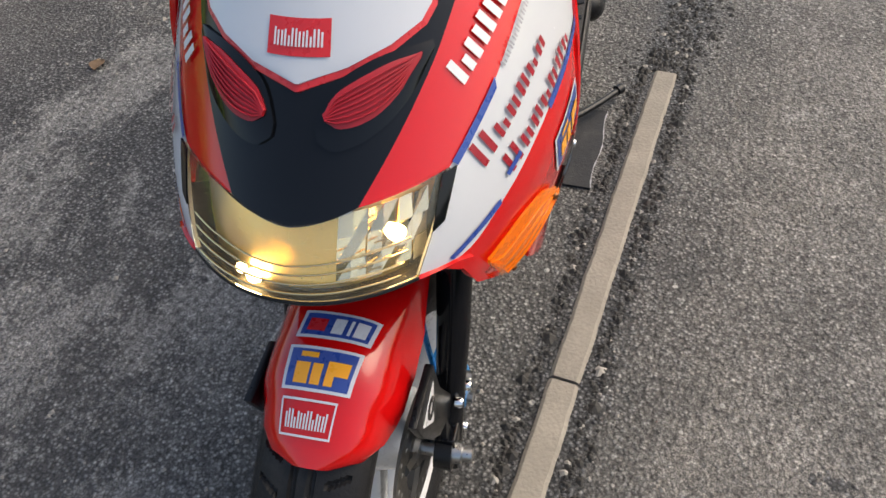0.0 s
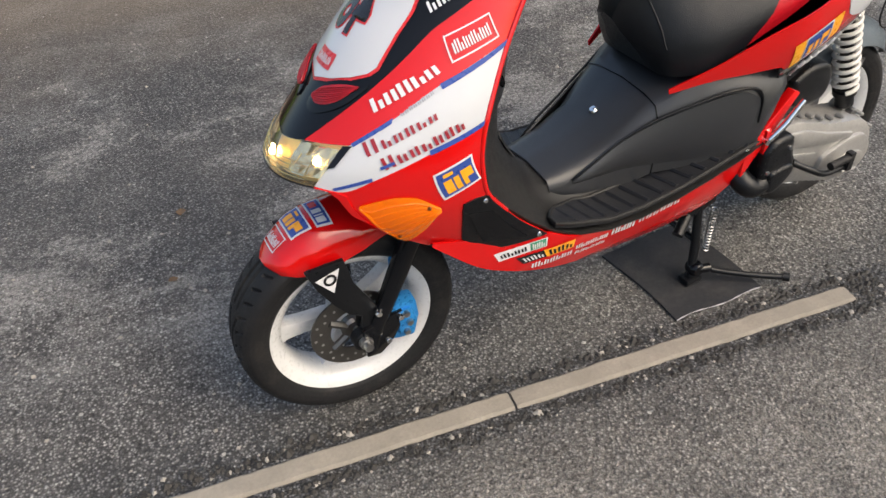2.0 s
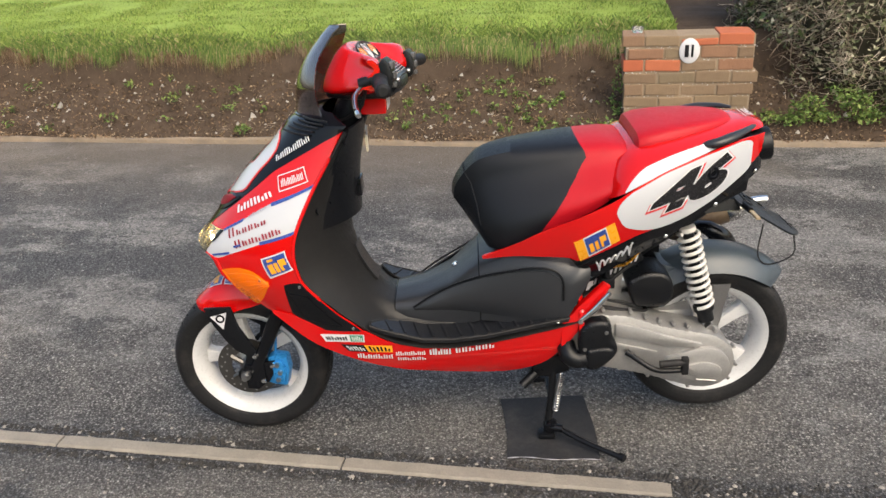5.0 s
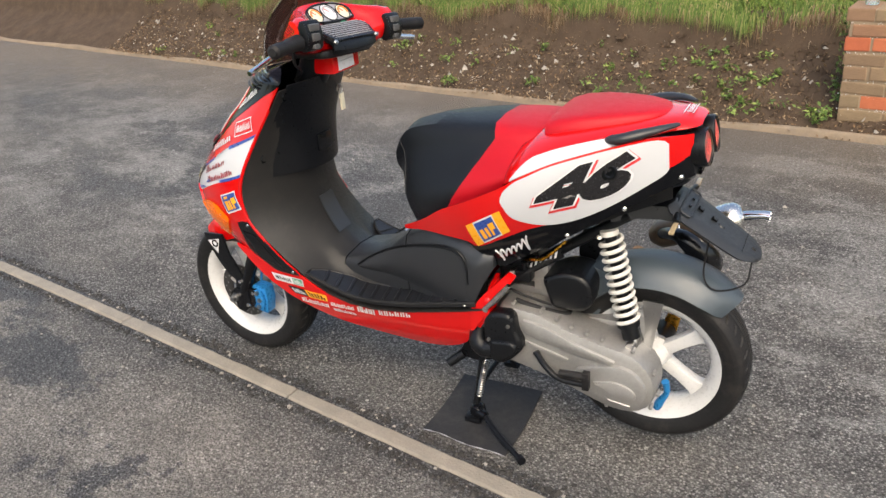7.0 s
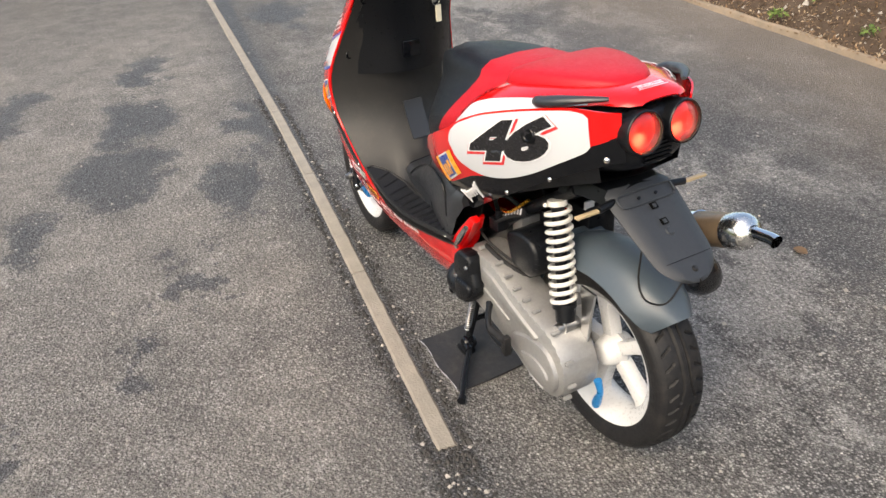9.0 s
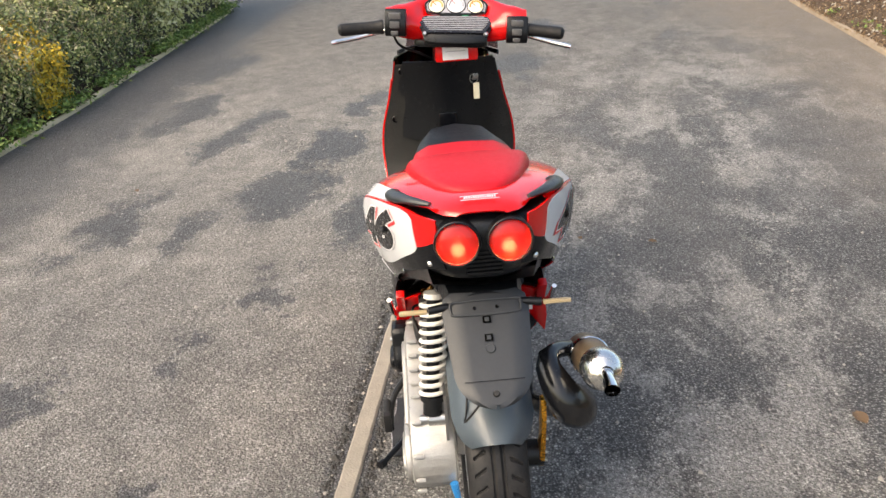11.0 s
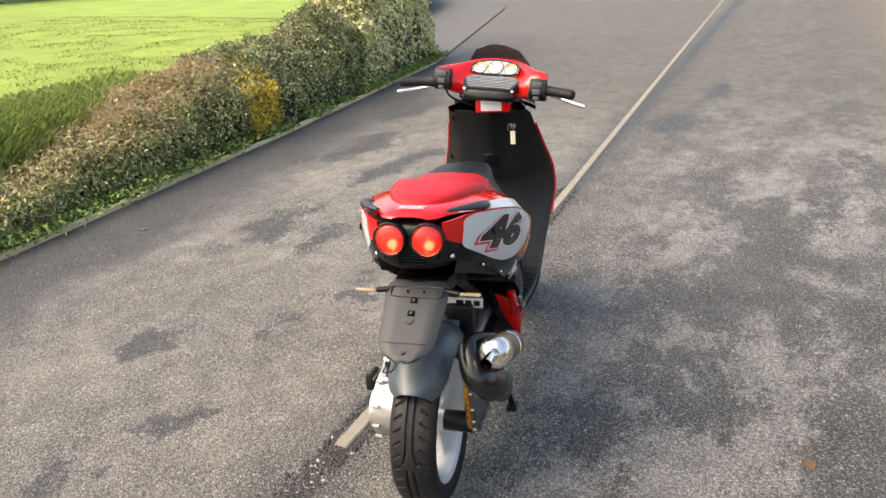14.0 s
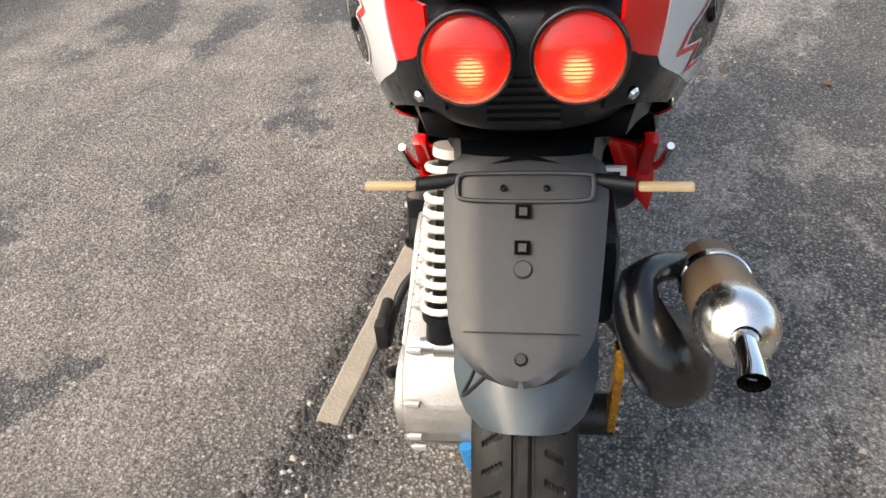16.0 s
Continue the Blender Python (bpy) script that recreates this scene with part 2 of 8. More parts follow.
def tarmac_material():
    m, n, l, b = nodes_of("tarmac")
    co = n.new("ShaderNodeTexCoord").outputs["Object"]
    wob = noise_node(n, l, 2.6, 9, 0.66, co)
    shift = n.new("ShaderNodeVectorMath")
    shift.operation = "MULTIPLY_ADD"
    l.new(wob.outputs["Color"], shift.inputs[0])
    shift.inputs[1].default_value, shift.inputs[2].default_value = (1.7, 1.0, 0), (-0.85, -0.5, 0)
    add = n.new("ShaderNodeVectorMath")
    l.new(co, add.inputs[0])
    l.new(shift.outputs[0], add.inputs[1])
    sep = n.new("ShaderNodeSeparateXYZ")
    l.new(add.outputs[0], sep.inputs[0])
    x, y = sep.outputs[0], sep.outputs[1]
    near = None
    for cx, cy, rx, ry in STAINS:
        dx, dy = math_node(n, l, "MULTIPLY_ADD", x, 1 / rx, -cx / rx), math_node(n, l, "MULTIPLY_ADD", y, 1 / ry, -cy / ry)
        d = math_node(n, l, "ADD", math_node(n, l, "MULTIPLY", dx, dx), math_node(n, l, "MULTIPLY", dy, dy))
        near = d if near is None else math_node(n, l, "MINIMUM", near, d)
    rag = noise_node(n, l, 34, 8, 0.80, co)
    ragged = math_node(n, l, "MULTIPLY_ADD", rag.outputs["Fac"], 6.0, -3.0)
    near = math_node(n, l, "ADD", near, ragged)
    wet = step_node(n, l, near, 1.15, 0.80)
    # damp strip along the bed
    dl = math_node(n, l, "SUBTRACT", y, math_node(n, l, "MULTIPLY_ADD", x, 0.085, -3.31))
    wet = math_node(n, l, "MAXIMUM", wet, step_node(n, l, math_node(n, l, "ADD", dl, math_node(n, l, "MULTIPLY", ragged, 0.10)), 1.0, 0.55))
    wet = math_node(n, l, "MULTIPLY", wet, step_node(n, l, x, -13.0, -9.5))
    # broad damp side of the drive, broken by dry islands
    mp = n.new("ShaderNodeMapping")
    mp.inputs["Scale"].default_value = (0.6, 1.0, 1.0)
    mp.inputs["Location"].default_value = (3.1, 1.7, 0)
    l.new(co, mp.inputs["Vector"])
    isl = noise_node(n, l, 2.3, 10, 0.72, mp.outputs["Vector"])
    side = math_node(n, l, "ADD", isl.outputs["Fac"], step_node(n, l, y, -0.5, 0.5, -0.28, 0.035))
    side = math_node(n, l, "ADD", side, step_node(n, l, y, 0.9, 1.7, 0.0, 0.055))
    side = math_node(n, l, "ADD", side, step_node(n, l, x, -4.6, -1.6, -0.11, 0.012))
    side = math_node(n, l, "ADD", side, step_node(n, l, x, -0.3, 0.7, 0.0, -0.115))
    side = math_node(n, l, "ADD", side, math_node(n, l, "MULTIPLY_ADD", rag.outputs["Fac"], 0.70, -0.35))
    wet = math_node(n, l, "MAXIMUM", wet, math_node(n, l, "MULTIPLY", step_node(n, l, side, 0.49, 0.535), 0.68))
    # coarse dark strip beside the edging
    sep0 = n.new("ShaderNodeSeparateXYZ")
    l.new(co, sep0.inputs[0])
    de = math_node(n, l, "ABSOLUTE", math_node(n, l, "ADD", sep0.outputs[1], 0.515))
    wet = math_node(n, l, "MAXIMUM", wet, math_node(n, l, "MULTIPLY", step_node(n, l, de, 0.24, 0.08), 0.40))
    crumb = math_node(n, l, "ADD", de, math_node(n, l, "MULTIPLY", ragged, 0.045))
    wet = math_node(n, l, "MAXIMUM", wet, math_node(n, l, "MULTIPLY", step_node(n, l, crumb, 0.085, 0.05), 1.25))
    chips = n.new("ShaderNodeTexVoronoi")
    chips.inputs["Scale"].default_value = 138
    l.new(co, chips.inputs["Vector"])
    chip_c = ramp_node(n, l, chips.outputs["Color"], [(0.0, (0.100, 0.102, 0.105)), (0.42, (0.185, 0.187, 0.189)), (0.78, (0.270, 0.272, 0.270)), (0.93, (0.38, 0.38, 0.37)), (1.0, (0.50, 0.50, 0.48))])
    gaps = ramp_node(n, l, chips.outputs["Distance"], [(0.22, (1.26, 1.26, 1.26)), (0.52, (0.28, 0.28, 0.29))])
    c = mix_node(n, l, 1.0, chip_c.outputs["Color"], gaps.outputs["Color"], "MULTIPLY")
    fine = noise_node(n, l, 330, 3, 0.6, co)
    dry = mix_node(n, l, step_node(n, l, fine.outputs["Fac"], 0.36, 0.64), (0.125, 0.121, 0.115), (0.325, 0.314, 0.297))
    broad = noise_node(n, l, 1.1, 6, 0.62, co)
    c = mix_node(n, l, math_node(n, l, "ADD", step_node(n, l, broad.outputs["Fac"], 0.40, 0.66, 0.08, 0.45), step_node(n, l, y, -0.35, -0.9, 0.0, 0.38)), c, dry)
    pale = math_node(n, l, "MULTIPLY", step_node(n, l, math_node(n, l, "MULTIPLY_ADD", rag.outputs["Fac"], 0.3, isl.outputs["Fac"]), 0.675, 0.60, 0.0, 0.46), step_node(n, l, y, -0.3, 0.3))
    c = mix_node(n, l, pale, c, mix_node(n, l, step_node(n, l, fine.outputs["Fac"], 0.36, 0.64), (0.185, 0.188, 0.190), (0.385, 0.388, 0.388)))
    c = mix_node(n, l, step_node(n, l, noise_node(n, l, 3.2, 5, 0.7, co).outputs["Fac"], 0.56, 0.74, 0.0, 0.35), c, (0.27, 0.272, 0.272))
    grain = noise_node(n, l, 62, 8, 0.78, co)
    c = mix_node(n, l, 1.0, c, ramp_node(n, l, grain.outputs["Fac"], [(0.38, (0.52, 0.51, 0.50)), (0.62, (1.44, 1.42, 1.39))]).outputs["Color"], "MULTIPLY")
    # even dark grey blended in further down the drive, below x about -3
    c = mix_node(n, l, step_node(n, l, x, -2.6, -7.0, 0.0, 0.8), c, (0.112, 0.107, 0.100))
    grit = noise_node(n, l, 120, 5, 0.72, co)
    gritty = ramp_node(n, l, grit.outputs["Fac"], [(0.34, (0.50, 0.50, 0.50)), (0.50, (1.0, 1.0, 1.0)), (0.68, (1.60, 1.59, 1.56))]).outputs["Color"]
    c = mix_node(n, l, 1.0, c, gritty, "MULTIPLY")
    mott = noise_node(n, l, 6.5, 7, 0.7, co)
    c = mix_node(n, l, 1.0, c, ramp_node(n, l, mott.outputs["Fac"], [(0.34, (0.76, 0.76, 0.76)), (0.66, (1.24, 1.23, 1.21))]).outputs["Color"], "MULTIPLY")
    damp = mix_node(n, l, 1.0, mix_node(n, l, 0.7, c, mix_node(n, l, 1.0, mix_node(n, l, 1.0, chip_c.outputs["Color"], gaps.outputs["Color"], "MULTIPLY"), gritty, "MULTIPLY")), (0.56, 0.57, 0.595), "MULTIPLY")
    c = mix_node(n, l, wet, c, damp)
    c = mix_node(n, l, math_node(n, l, "MULTIPLY", step_node(n, l, y, 1.2, 2.5, 0.0, 0.55), step_node(n, l, x, 1.6, 0.4)), c, mix_node(n, l, 1.0, (0.19, 0.155, 0.118), gritty, "MULTIPLY"))
    # pale specks of worn stone
    sp = n.new("ShaderNodeTexVoronoi")
    sp.inputs["Scale"].default_value = 46
    l.new(co, sp.inputs["Vector"])
    speck = math_node(n, l, "MULTIPLY", step_node(n, l, sp.outputs["Distance"], 0.20, 0.12), step_node(n, l, n.new("ShaderNodeSeparateColor").outputs[0], 0.62, 0.68))
    sc = n["Separate Color"]
    l.new(sp.outputs["Color"], sc.inputs[0])
    c = mix_node(n, l, math_node(n, l, "MULTIPLY", speck, 0.42), c, (0.42, 0.41, 0.39))
    sp2 = n.new("ShaderNodeTexVoronoi")
    sp2.inputs["Scale"].default_value = 17
    l.new(co, sp2.inputs["Vector"])
    sc2 = n.new("ShaderNodeSeparateColor")
    l.new(sp2.outputs["Color"], sc2.inputs[0])
    rim_ = math_node(n, l, "ADD", sp2.outputs["Distance"], math_node(n, l, "MULTIPLY_ADD", grain.outputs["Fac"], 0.16, -0.08))
    c = mix_node(n, l, math_node(n, l, "MULTIPLY", step_node(n, l, rim_, 0.105, 0.075), step_node(n, l, sc2.outputs[1], 0.72, 0.74, 0.0, 0.8)), c, (0.46, 0.45, 0.42))
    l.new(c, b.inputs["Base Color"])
    l.new(step_node(n, l, wet, 0.0, 1.0, 0.82, 0.55), b.inputs["Roughness"])
    b.inputs["Specular IOR Level"].default_value = 0.3
    bn = n.new("ShaderNodeBump")
    bn.inputs["Strength"].default_value, bn.inputs["Distance"].default_value = 1.0, 0.007
    l.new(chips.outputs["Distance"], bn.inputs["Height"])
    bn.invert = True
    bn2 = n.new("ShaderNodeBump")
    bn2.inputs["Strength"].default_value, bn2.inputs["Distance"].default_value = 0.8, 0.010
    l.new(grain.outputs["Fac"], bn2.inputs["Height"])
    l.new(bn.outputs["Normal"], bn2.inputs["Normal"])
    l.new(bn2.outputs["Normal"], b.inputs["Normal"])
    return m


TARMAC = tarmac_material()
CONCRETE = mat("edging_concrete", (0.235, 0.212, 0.178), 0.88, var=0.4, scale=9, bump=1.0, bscale=150, dirt=0.55)
VERGE_EDGE = mat("mossy_edging", (0.225, 0.175, 0.125), 0.92, var=0.5, scale=7, bump=1.0, bscale=90, dirt=0.6)
BED_EDGE = mat("pale_edging", (0.46, 0.39, 0.25), 0.9, var=0.35, scale=6, bump=0.8, bscale=120, dirt=0.12)
SOIL = mat("soil", (0.070, 0.049, 0.034), 0.95, var=0.75, scale=7, bump=1.0, bscale=45, dirt=0.1, spec=0.2)
FRONT_LAWN = mat("front_lawn_turf", (0.20, 0.275, 0.034), 0.9, var=0.45, scale=1.4, bump=0.35, bscale=160)
LAWN = mat("lawn_turf", (0.21, 0.30, 0.045), 0.9, var=0.5, scale=1.3, bump=1.0, bscale=160)
MORTAR = mat("mortar", (0.27, 0.205, 0.14), 0.95, var=0.3, bump=0.8, bscale=200)
STONE = mat("pebble", (0.30, 0.28, 0.25), 0.8, var=0.3, scale=30)
PALE_TARMAC = mat("pale_tarmac", (0.095, 0.092, 0.09), 0.85, var=0.25, scale=4, bump=0.8, bscale=150, dirt=0.2)
FIELD = mat("rough_grass", (0.08, 0.11, 0.03), 0.95, var=0.4, scale=1.5)


def varied(name, stops, rough=0.7, per_island=True, bump=0.0):
    """Colours that differ from leaf to leaf, or from object to object."""
    m, n, l, b = nodes_of(name)
    src = n.new("ShaderNodeNewGeometry").outputs["Random Per Island"] if per_island else n.new("ShaderNodeObjectInfo").outputs["Random"]
    c = ramp_node(n, l, src, stops).outputs["Color"]
    co = n.new("ShaderNodeTexCoord").outputs["Object"]
    nz = noise_node(n, l, 22, 5, 0.65, co)
    l.new(mix_node(n, l, nz.outputs["Fac"], mix_node(n, l, 1.0, c, (0.7, 0.7, 0.7), "MULTIPLY"), c), b.inputs["Base Color"])
    b.inputs["Roughness"].default_value = rough
    if bump:
        bn = n.new("ShaderNodeBump")
        bn.inputs["Strength"].default_value, bn.inputs["Distance"].default_value = bump, 0.004
        l.new(noise_node(n, l, 90, 4, 0.6, co).outputs["Fac"], bn.inputs["Height"])
        l.new(bn.outputs["Normal"], b.inputs["Normal"])
    return m


GRASS = varied("grass_blades", [(0, (0.05, 0.10, 0.016)), (0.5, (0.12, 0.20, 0.03)), (0.8, (0.20, 0.27, 0.06)), (0.92, (0.30, 0.29, 0.10)), (1, (0.40, 0.32, 0.17))])
GRASS_BRIGHT = varied("bright_grass_blades", [(0, (0.15, 0.21, 0.035)), (0.6, (0.25, 0.32, 0.06)), (1, (0.40, 0.40, 0.13))])
GRASS_MID = varied("lawn_blades", [(0, (0.11, 0.18, 0.028)), (0.6, (0.20, 0.295, 0.05)), (1, (0.34, 0.39, 0.11))])
LEAF_DARK = varied("dark_hedge_leaves", [(0, (0.03, 0.05, 0.014)), (0.5, (0.13, 0.175, 0.05)), (0.82, (0.31, 0.31, 0.12)), (1, (0.56, 0.50, 0.32))], 0.42)
LEAF_BROWN = varied("brown_hedge_leaves", [(0, (0.13, 0.14, 0.04)), (0.4, (0.44, 0.32, 0.15)), (0.75, (0.30, 0.33, 0.09)), (1, (0.70, 0.56, 0.34))])
LEAF_GREEN = varied("green_hedge_leaves", [(0, (0.035, 0.06, 0.014)), (0.5, (0.17, 0.23, 0.055)), (0.82, (0.40, 0.41, 0.14)), (1, (0.68, 0.60, 0.34))], 0.42)
LEAF_YELLOW = varied("yellow_leaves", [(0, (0.50, 0.32, 0.02)), (0.6, (0.75, 0.52, 0.04)), (1, (0.40, 0.38, 0.07))])
LEAF_PALE = varied("variegated_leaves", [(0, (0.26, 0.29, 0.07)), (0.35, (0.62, 0.60, 0.25)), (1, (0.88, 0.83, 0.52))])
LEAF_WEED = varied("weed_leaves", [(0, (0.05, 0.10, 0.016)), (0.6, (0.13, 0.22, 0.04)), (1, (0.28, 0.35, 0.09))])
LEAF_SHRUB = varied("grey_green_leaves", [(0, (0.09, 0.115, 0.045)), (0.4, (0.22, 0.245, 0.115)), (0.75, (0.44, 0.42, 0.27)), (1, (0.66, 0.61, 0.46))], 0.45)
LEAF_IVY = varied("ivy_leaves", [(0, (0.05, 0.085, 0.02)), (0.6, (0.10, 0.15, 0.04)), (1, (0.19, 0.22, 0.08))], 0.45)
TWIG_TAN = varied("tan_twigs", [(0, (0.24, 0.15, 0.08)), (0.6, (0.42, 0.29, 0.16)), (1, (0.58, 0.44, 0.27))])
TWIG_PALE = varied("pale_twigs", [(0, (0.14, 0.10, 0.07)), (0.6, (0.34, 0.27, 0.20)), (1, (0.56, 0.48, 0.38))])
LITTER = varied("dry_litter", [(0, (0.10, 0.06, 0.03)), (0.6, (0.20, 0.12, 0.06)), (1, (0.34, 0.27, 0.18))])
BRICK = varied("worn_brick", [(0, (0.21, 0.140, 0.088)), (0.3, (0.29, 0.205, 0.125)), (0.6, (0.21, 0.160, 0.10)), (0.85, (0.26, 0.170, 0.105)), (1, (0.31, 0.155, 0.09))], 0.95, False, 1.0)
BRICK_RED = varied("red_brick", [(0, (0.44, 0.11, 0.05)), (1, (0.50, 0.15, 0.07))], 0.85, False, 0.6)


# ---- building helpers ----
def lerp(v, xs, ys):
    return float(np.interp(v, xs, ys))


class Geo:
    """Gathers points, faces and material slots for one mesh."""

    def __init__(self):
        self.v, self.f, self.m = [], [], []

    def face(self, pts, m=0):
        k = len(self.v)
        self.v += [tuple(p) for p in pts]
        self.f.append(tuple(range(k, k + len(pts))))
        self.m.append(m)

    def grid(self, rows, m=0, loop_u=False, loop_v=False):
        """rows of points of one length; loop_u joins the ends of a row, loop_v the first and last row."""
        k, nr, nc = len(self.v), len(rows), len(rows[0])
        for r in rows:
            self.v += [tuple(p) for p in r]
        for i in range(nr if loop_v else nr - 1):
            for j in range(nc if loop_u else nc - 1):
                a, b = k + i * nc, k + ((i + 1) % nr) * nc
                j2 = (j + 1) % nc
                self.f.append((a + j, a + j2, b + j2, b + j))
                self.m.append(m)
        return self

    def shell(self, rows, thick, m=0):
        """A sheet with thickness: rows of points, the back face set in by thick along the normals."""
        a = np.array([[tuple(p) for p in r] for r in rows], float)
        du, dv = np.gradient(a, axis=1), np.gradient(a, axis=0)
        nn = np.cross(du, dv)
        nn /= np.maximum(np.linalg.norm(nn, axis=2, keepdims=True), 1e-9)
        back = a - nn * thick
        nr, nc = a.shape[:2]
        k = len(self.v)
        self.v += [tuple(p) for p in a.reshape(-1, 3)] + [tuple(p) for p in back.reshape(-1, 3)]
        o = nr * nc
        for i in range(nr - 1):
            for j in range(nc - 1):
                q = (i * nc + j, i * nc + j + 1, (i + 1) * nc + j + 1, (i + 1) * nc + j)
                self.f.append(tuple(k + x for x in q))
                self.f.append(tuple(k + o + x for x in reversed(q)))
                self.m += [m, m]
        rim = [j for j in range(nc)] + [i * nc + nc - 1 for i in range(1, nr)] + [(nr - 1) * nc + j for j in range(nc - 2, -1, -1)] + [i * nc for i in range(nr - 2, 0, -1)]
        for a1, b1 in zip(rim, rim[1:] + rim[:1]):
            self.f.append((k + b1, k + a1, k + o + a1, k + o + b1))
            self.m.append(m)
        return self

    def tube(self, path, r, n=10, m=0, caps=True):
        """A round bar along a path; r is one radius or one for each point."""
        path = [Vector(p) for p in path]
        rs = [r] * len(path) if isinstance(r, (int, float)) else r
        rows, up = [], None
        for i, p in enumerate(path):
            d = (path[min(i + 1, len(path) - 1)] - path[max(i - 1, 0)]).normalized()
            if up is None:
                up = d.orthogonal().normalized()
            up = (up - d * up.dot(d)).normalized()
            s = d.cross(up)
            rows.append([p + (up * math.cos(t) + s * math.sin(t)) * rs[i] for t in (2 * math.pi * j / n for j in range(n))])
        self.grid(rows, m, loop_u=True)
        if caps:
            self.face(list(reversed(rows[0])), m)
            self.face(rows[-1], m)
        return self

    def lathe(self, prof, centre, axis="y", n=48, m=0, close=False):
        """Turns (radius, along) pairs about an axis through centre."""
        c = Vector(centre)
        ax = {"x": (Vector((1, 0, 0)), Vector((0, 1, 0)), Vector((0, 0, 1))), "y": (Vector((0, 1, 0)), Vector((0, 0, 1)), Vector((1, 0, 0))), "z": (Vector((0, 0, 1)), Vector((1, 0, 0)), Vector((0, 1, 0)))}[axis] if isinstance(axis, str) else None
        if ax is None:
            a = Vector(axis).normalized()
            e1 = a.orthogonal().normalized()
            ax = (a, e1, a.cross(e1))
        rows = [[c + ax[0] * h + (ax[1] * math.cos(t) + ax[2] * math.sin(t)) * r for t in (2 * math.pi * j / n for j in range(n))] for r, h in prof]
        self.grid(rows, m, loop_u=True, loop_v=close)
        return self

    def box(self, lo, hi, m=0, bevel=0.0, place=None):
        b = bmesh.new()
        bmesh.ops.create_cube(b, size=1)
        for v in b.verts:
            v.co = Vector([lo[i] + (v.co[i] + 0.5) * (hi[i] - lo[i]) for i in range(3)])
        if bevel:
            bmesh.ops.bevel(b, geom=b.edges[:], offset=bevel, segments=2, affect="EDGES", profile=0.6)
        self.take(b, m, place)
        return self

    def slab(self, outline, axis, a, b, m=0, bevel=0.0, place=None):
        """A flat outline drawn through from a to b along an axis: y takes (x, z) points, x takes (y, z), z takes (x, y)."""
        bm = bmesh.new()
        at = {"y": lambda p, h: (p[0], h, p[1]), "x": lambda p, h: (h, p[0], p[1]), "z": lambda p, h: (p[0], p[1], h)}[axis]
        lo = [bm.verts.new(at(p, a)) for p in outline]
        hi = [bm.verts.new(at(p, b)) for p in outline]
        bm.faces.new(lo)
        bm.faces.new(list(reversed(hi)))
        for i in range(len(lo)):
            j = (i + 1) % len(lo)
            bm.faces.new((lo[j], lo[i], hi[i], hi[j]))
        bmesh.ops.recalc_face_normals(bm, faces=bm.faces[:])
        if bevel:
            bmesh.ops.bevel(bm, geom=bm.edges[:], offset=bevel, segments=2, affect="EDGES", profile=0.6)
        self.take(bm, m, place)
        return self

    def take(self, bm, m=0, place=None):
        k = len(self.v)
        bm.verts.index_update()
        self.v += [tuple(place @ v.co if place else v.co) for v in bm.verts]
        for f in bm.faces:
            self.f.append(tuple(k + v.index for v in f.verts))
            self.m.append(m)
        bm.free()

    def moved(self, place):
        self.v = [tuple(place @ Vector(p)) for p in self.v]
        return self

    def mesh(self, name, mats, smooth=40):
        me = bpy.data.meshes.new(name)
        me.from_pydata(self.v, [], self.f)
        for x in mats if isinstance(mats, (list, tuple)) else [mats]:
            me.materials.append(x)
        me.polygons.foreach_set("material_index", self.m)
        if smooth:
            me.polygons.foreach_set("use_smooth", [True] * len(self.f))
            me.set_sharp_from_angle(angle=radians(smooth))
        me.update()
        return me


def part(name, geo, mats, parent=None, label="", smooth=40, weld=False):
    me = geo.mesh(name, mats, smooth)
    if weld:
        b = bmesh.new()
        b.from_mesh(me)
        bmesh.ops.remove_doubles(b, verts=b.verts[:], dist=0.0004)
        bmesh.ops.recalc_face_normals(b, faces=b.faces[:])
        b.to_mesh(me)
        b.free()
    ob = new(name, me)
    if parent is not None:
        ob.parent = parent
    if label:
        tagged(ob, label)
    return ob


def along(pts, k):
    """k points evenly spread along a polyline."""
    p = np.array(pts, float)
    d = np.concatenate([[0], np.cumsum(np.linalg.norm(np.diff(p, axis=0), axis=1))])
    return [tuple(np.interp(t, d, p[:, i]) for i in range(p.shape[1])) for t in np.linspace(0, d[-1], k)]


def smooth_line(pts, k):
    """k points on a smooth curve through pts."""
    p = [np.array(q, float) for q in pts]
    p = [2 * p[0] - p[1]] + p + [2 * p[-1] - p[-2]]
    out = []
    for i in range(1, len(p) - 2):
        for t in np.linspace(0, 1, 9)[:-1]:
            a, b, c, d = p[i - 1 : i + 3]
            out.append(0.5 * (2 * b + (c - a) * t + (2 * a - 5 * b + 4 * c - d) * t * t + (3 * b - a - 3 * c + d) * t**3))
    out.append(p[-2])
    return along([tuple(q) for q in out], k)


# ---- ground and verges ----
rng = np.random.default_rng(7)


def left_edge(x):
    k = 2.2 * min(1, max(0, -8.6 - x) / 3)
    return sum(lerp(x + k * q, [-60, -29, -20.5, -14, -9.6, -8.4, -3.9, -0.6, 4, 14], [-34, -12.4, -7.0, -5.42, -4.36, -4.08, -3.6, -3.36, -3.3, -3.3]) for q in (-1, -0.5, 0, 0.5, 1)) / 5


def right_edge(x):
    return lerp(x, [-60, -4.3, -0.7, 14], [4.4, 2.70, 2.58, 2.5])


def structure(ob, label, category):
    return tagged(ob, label, category, kind="structure")


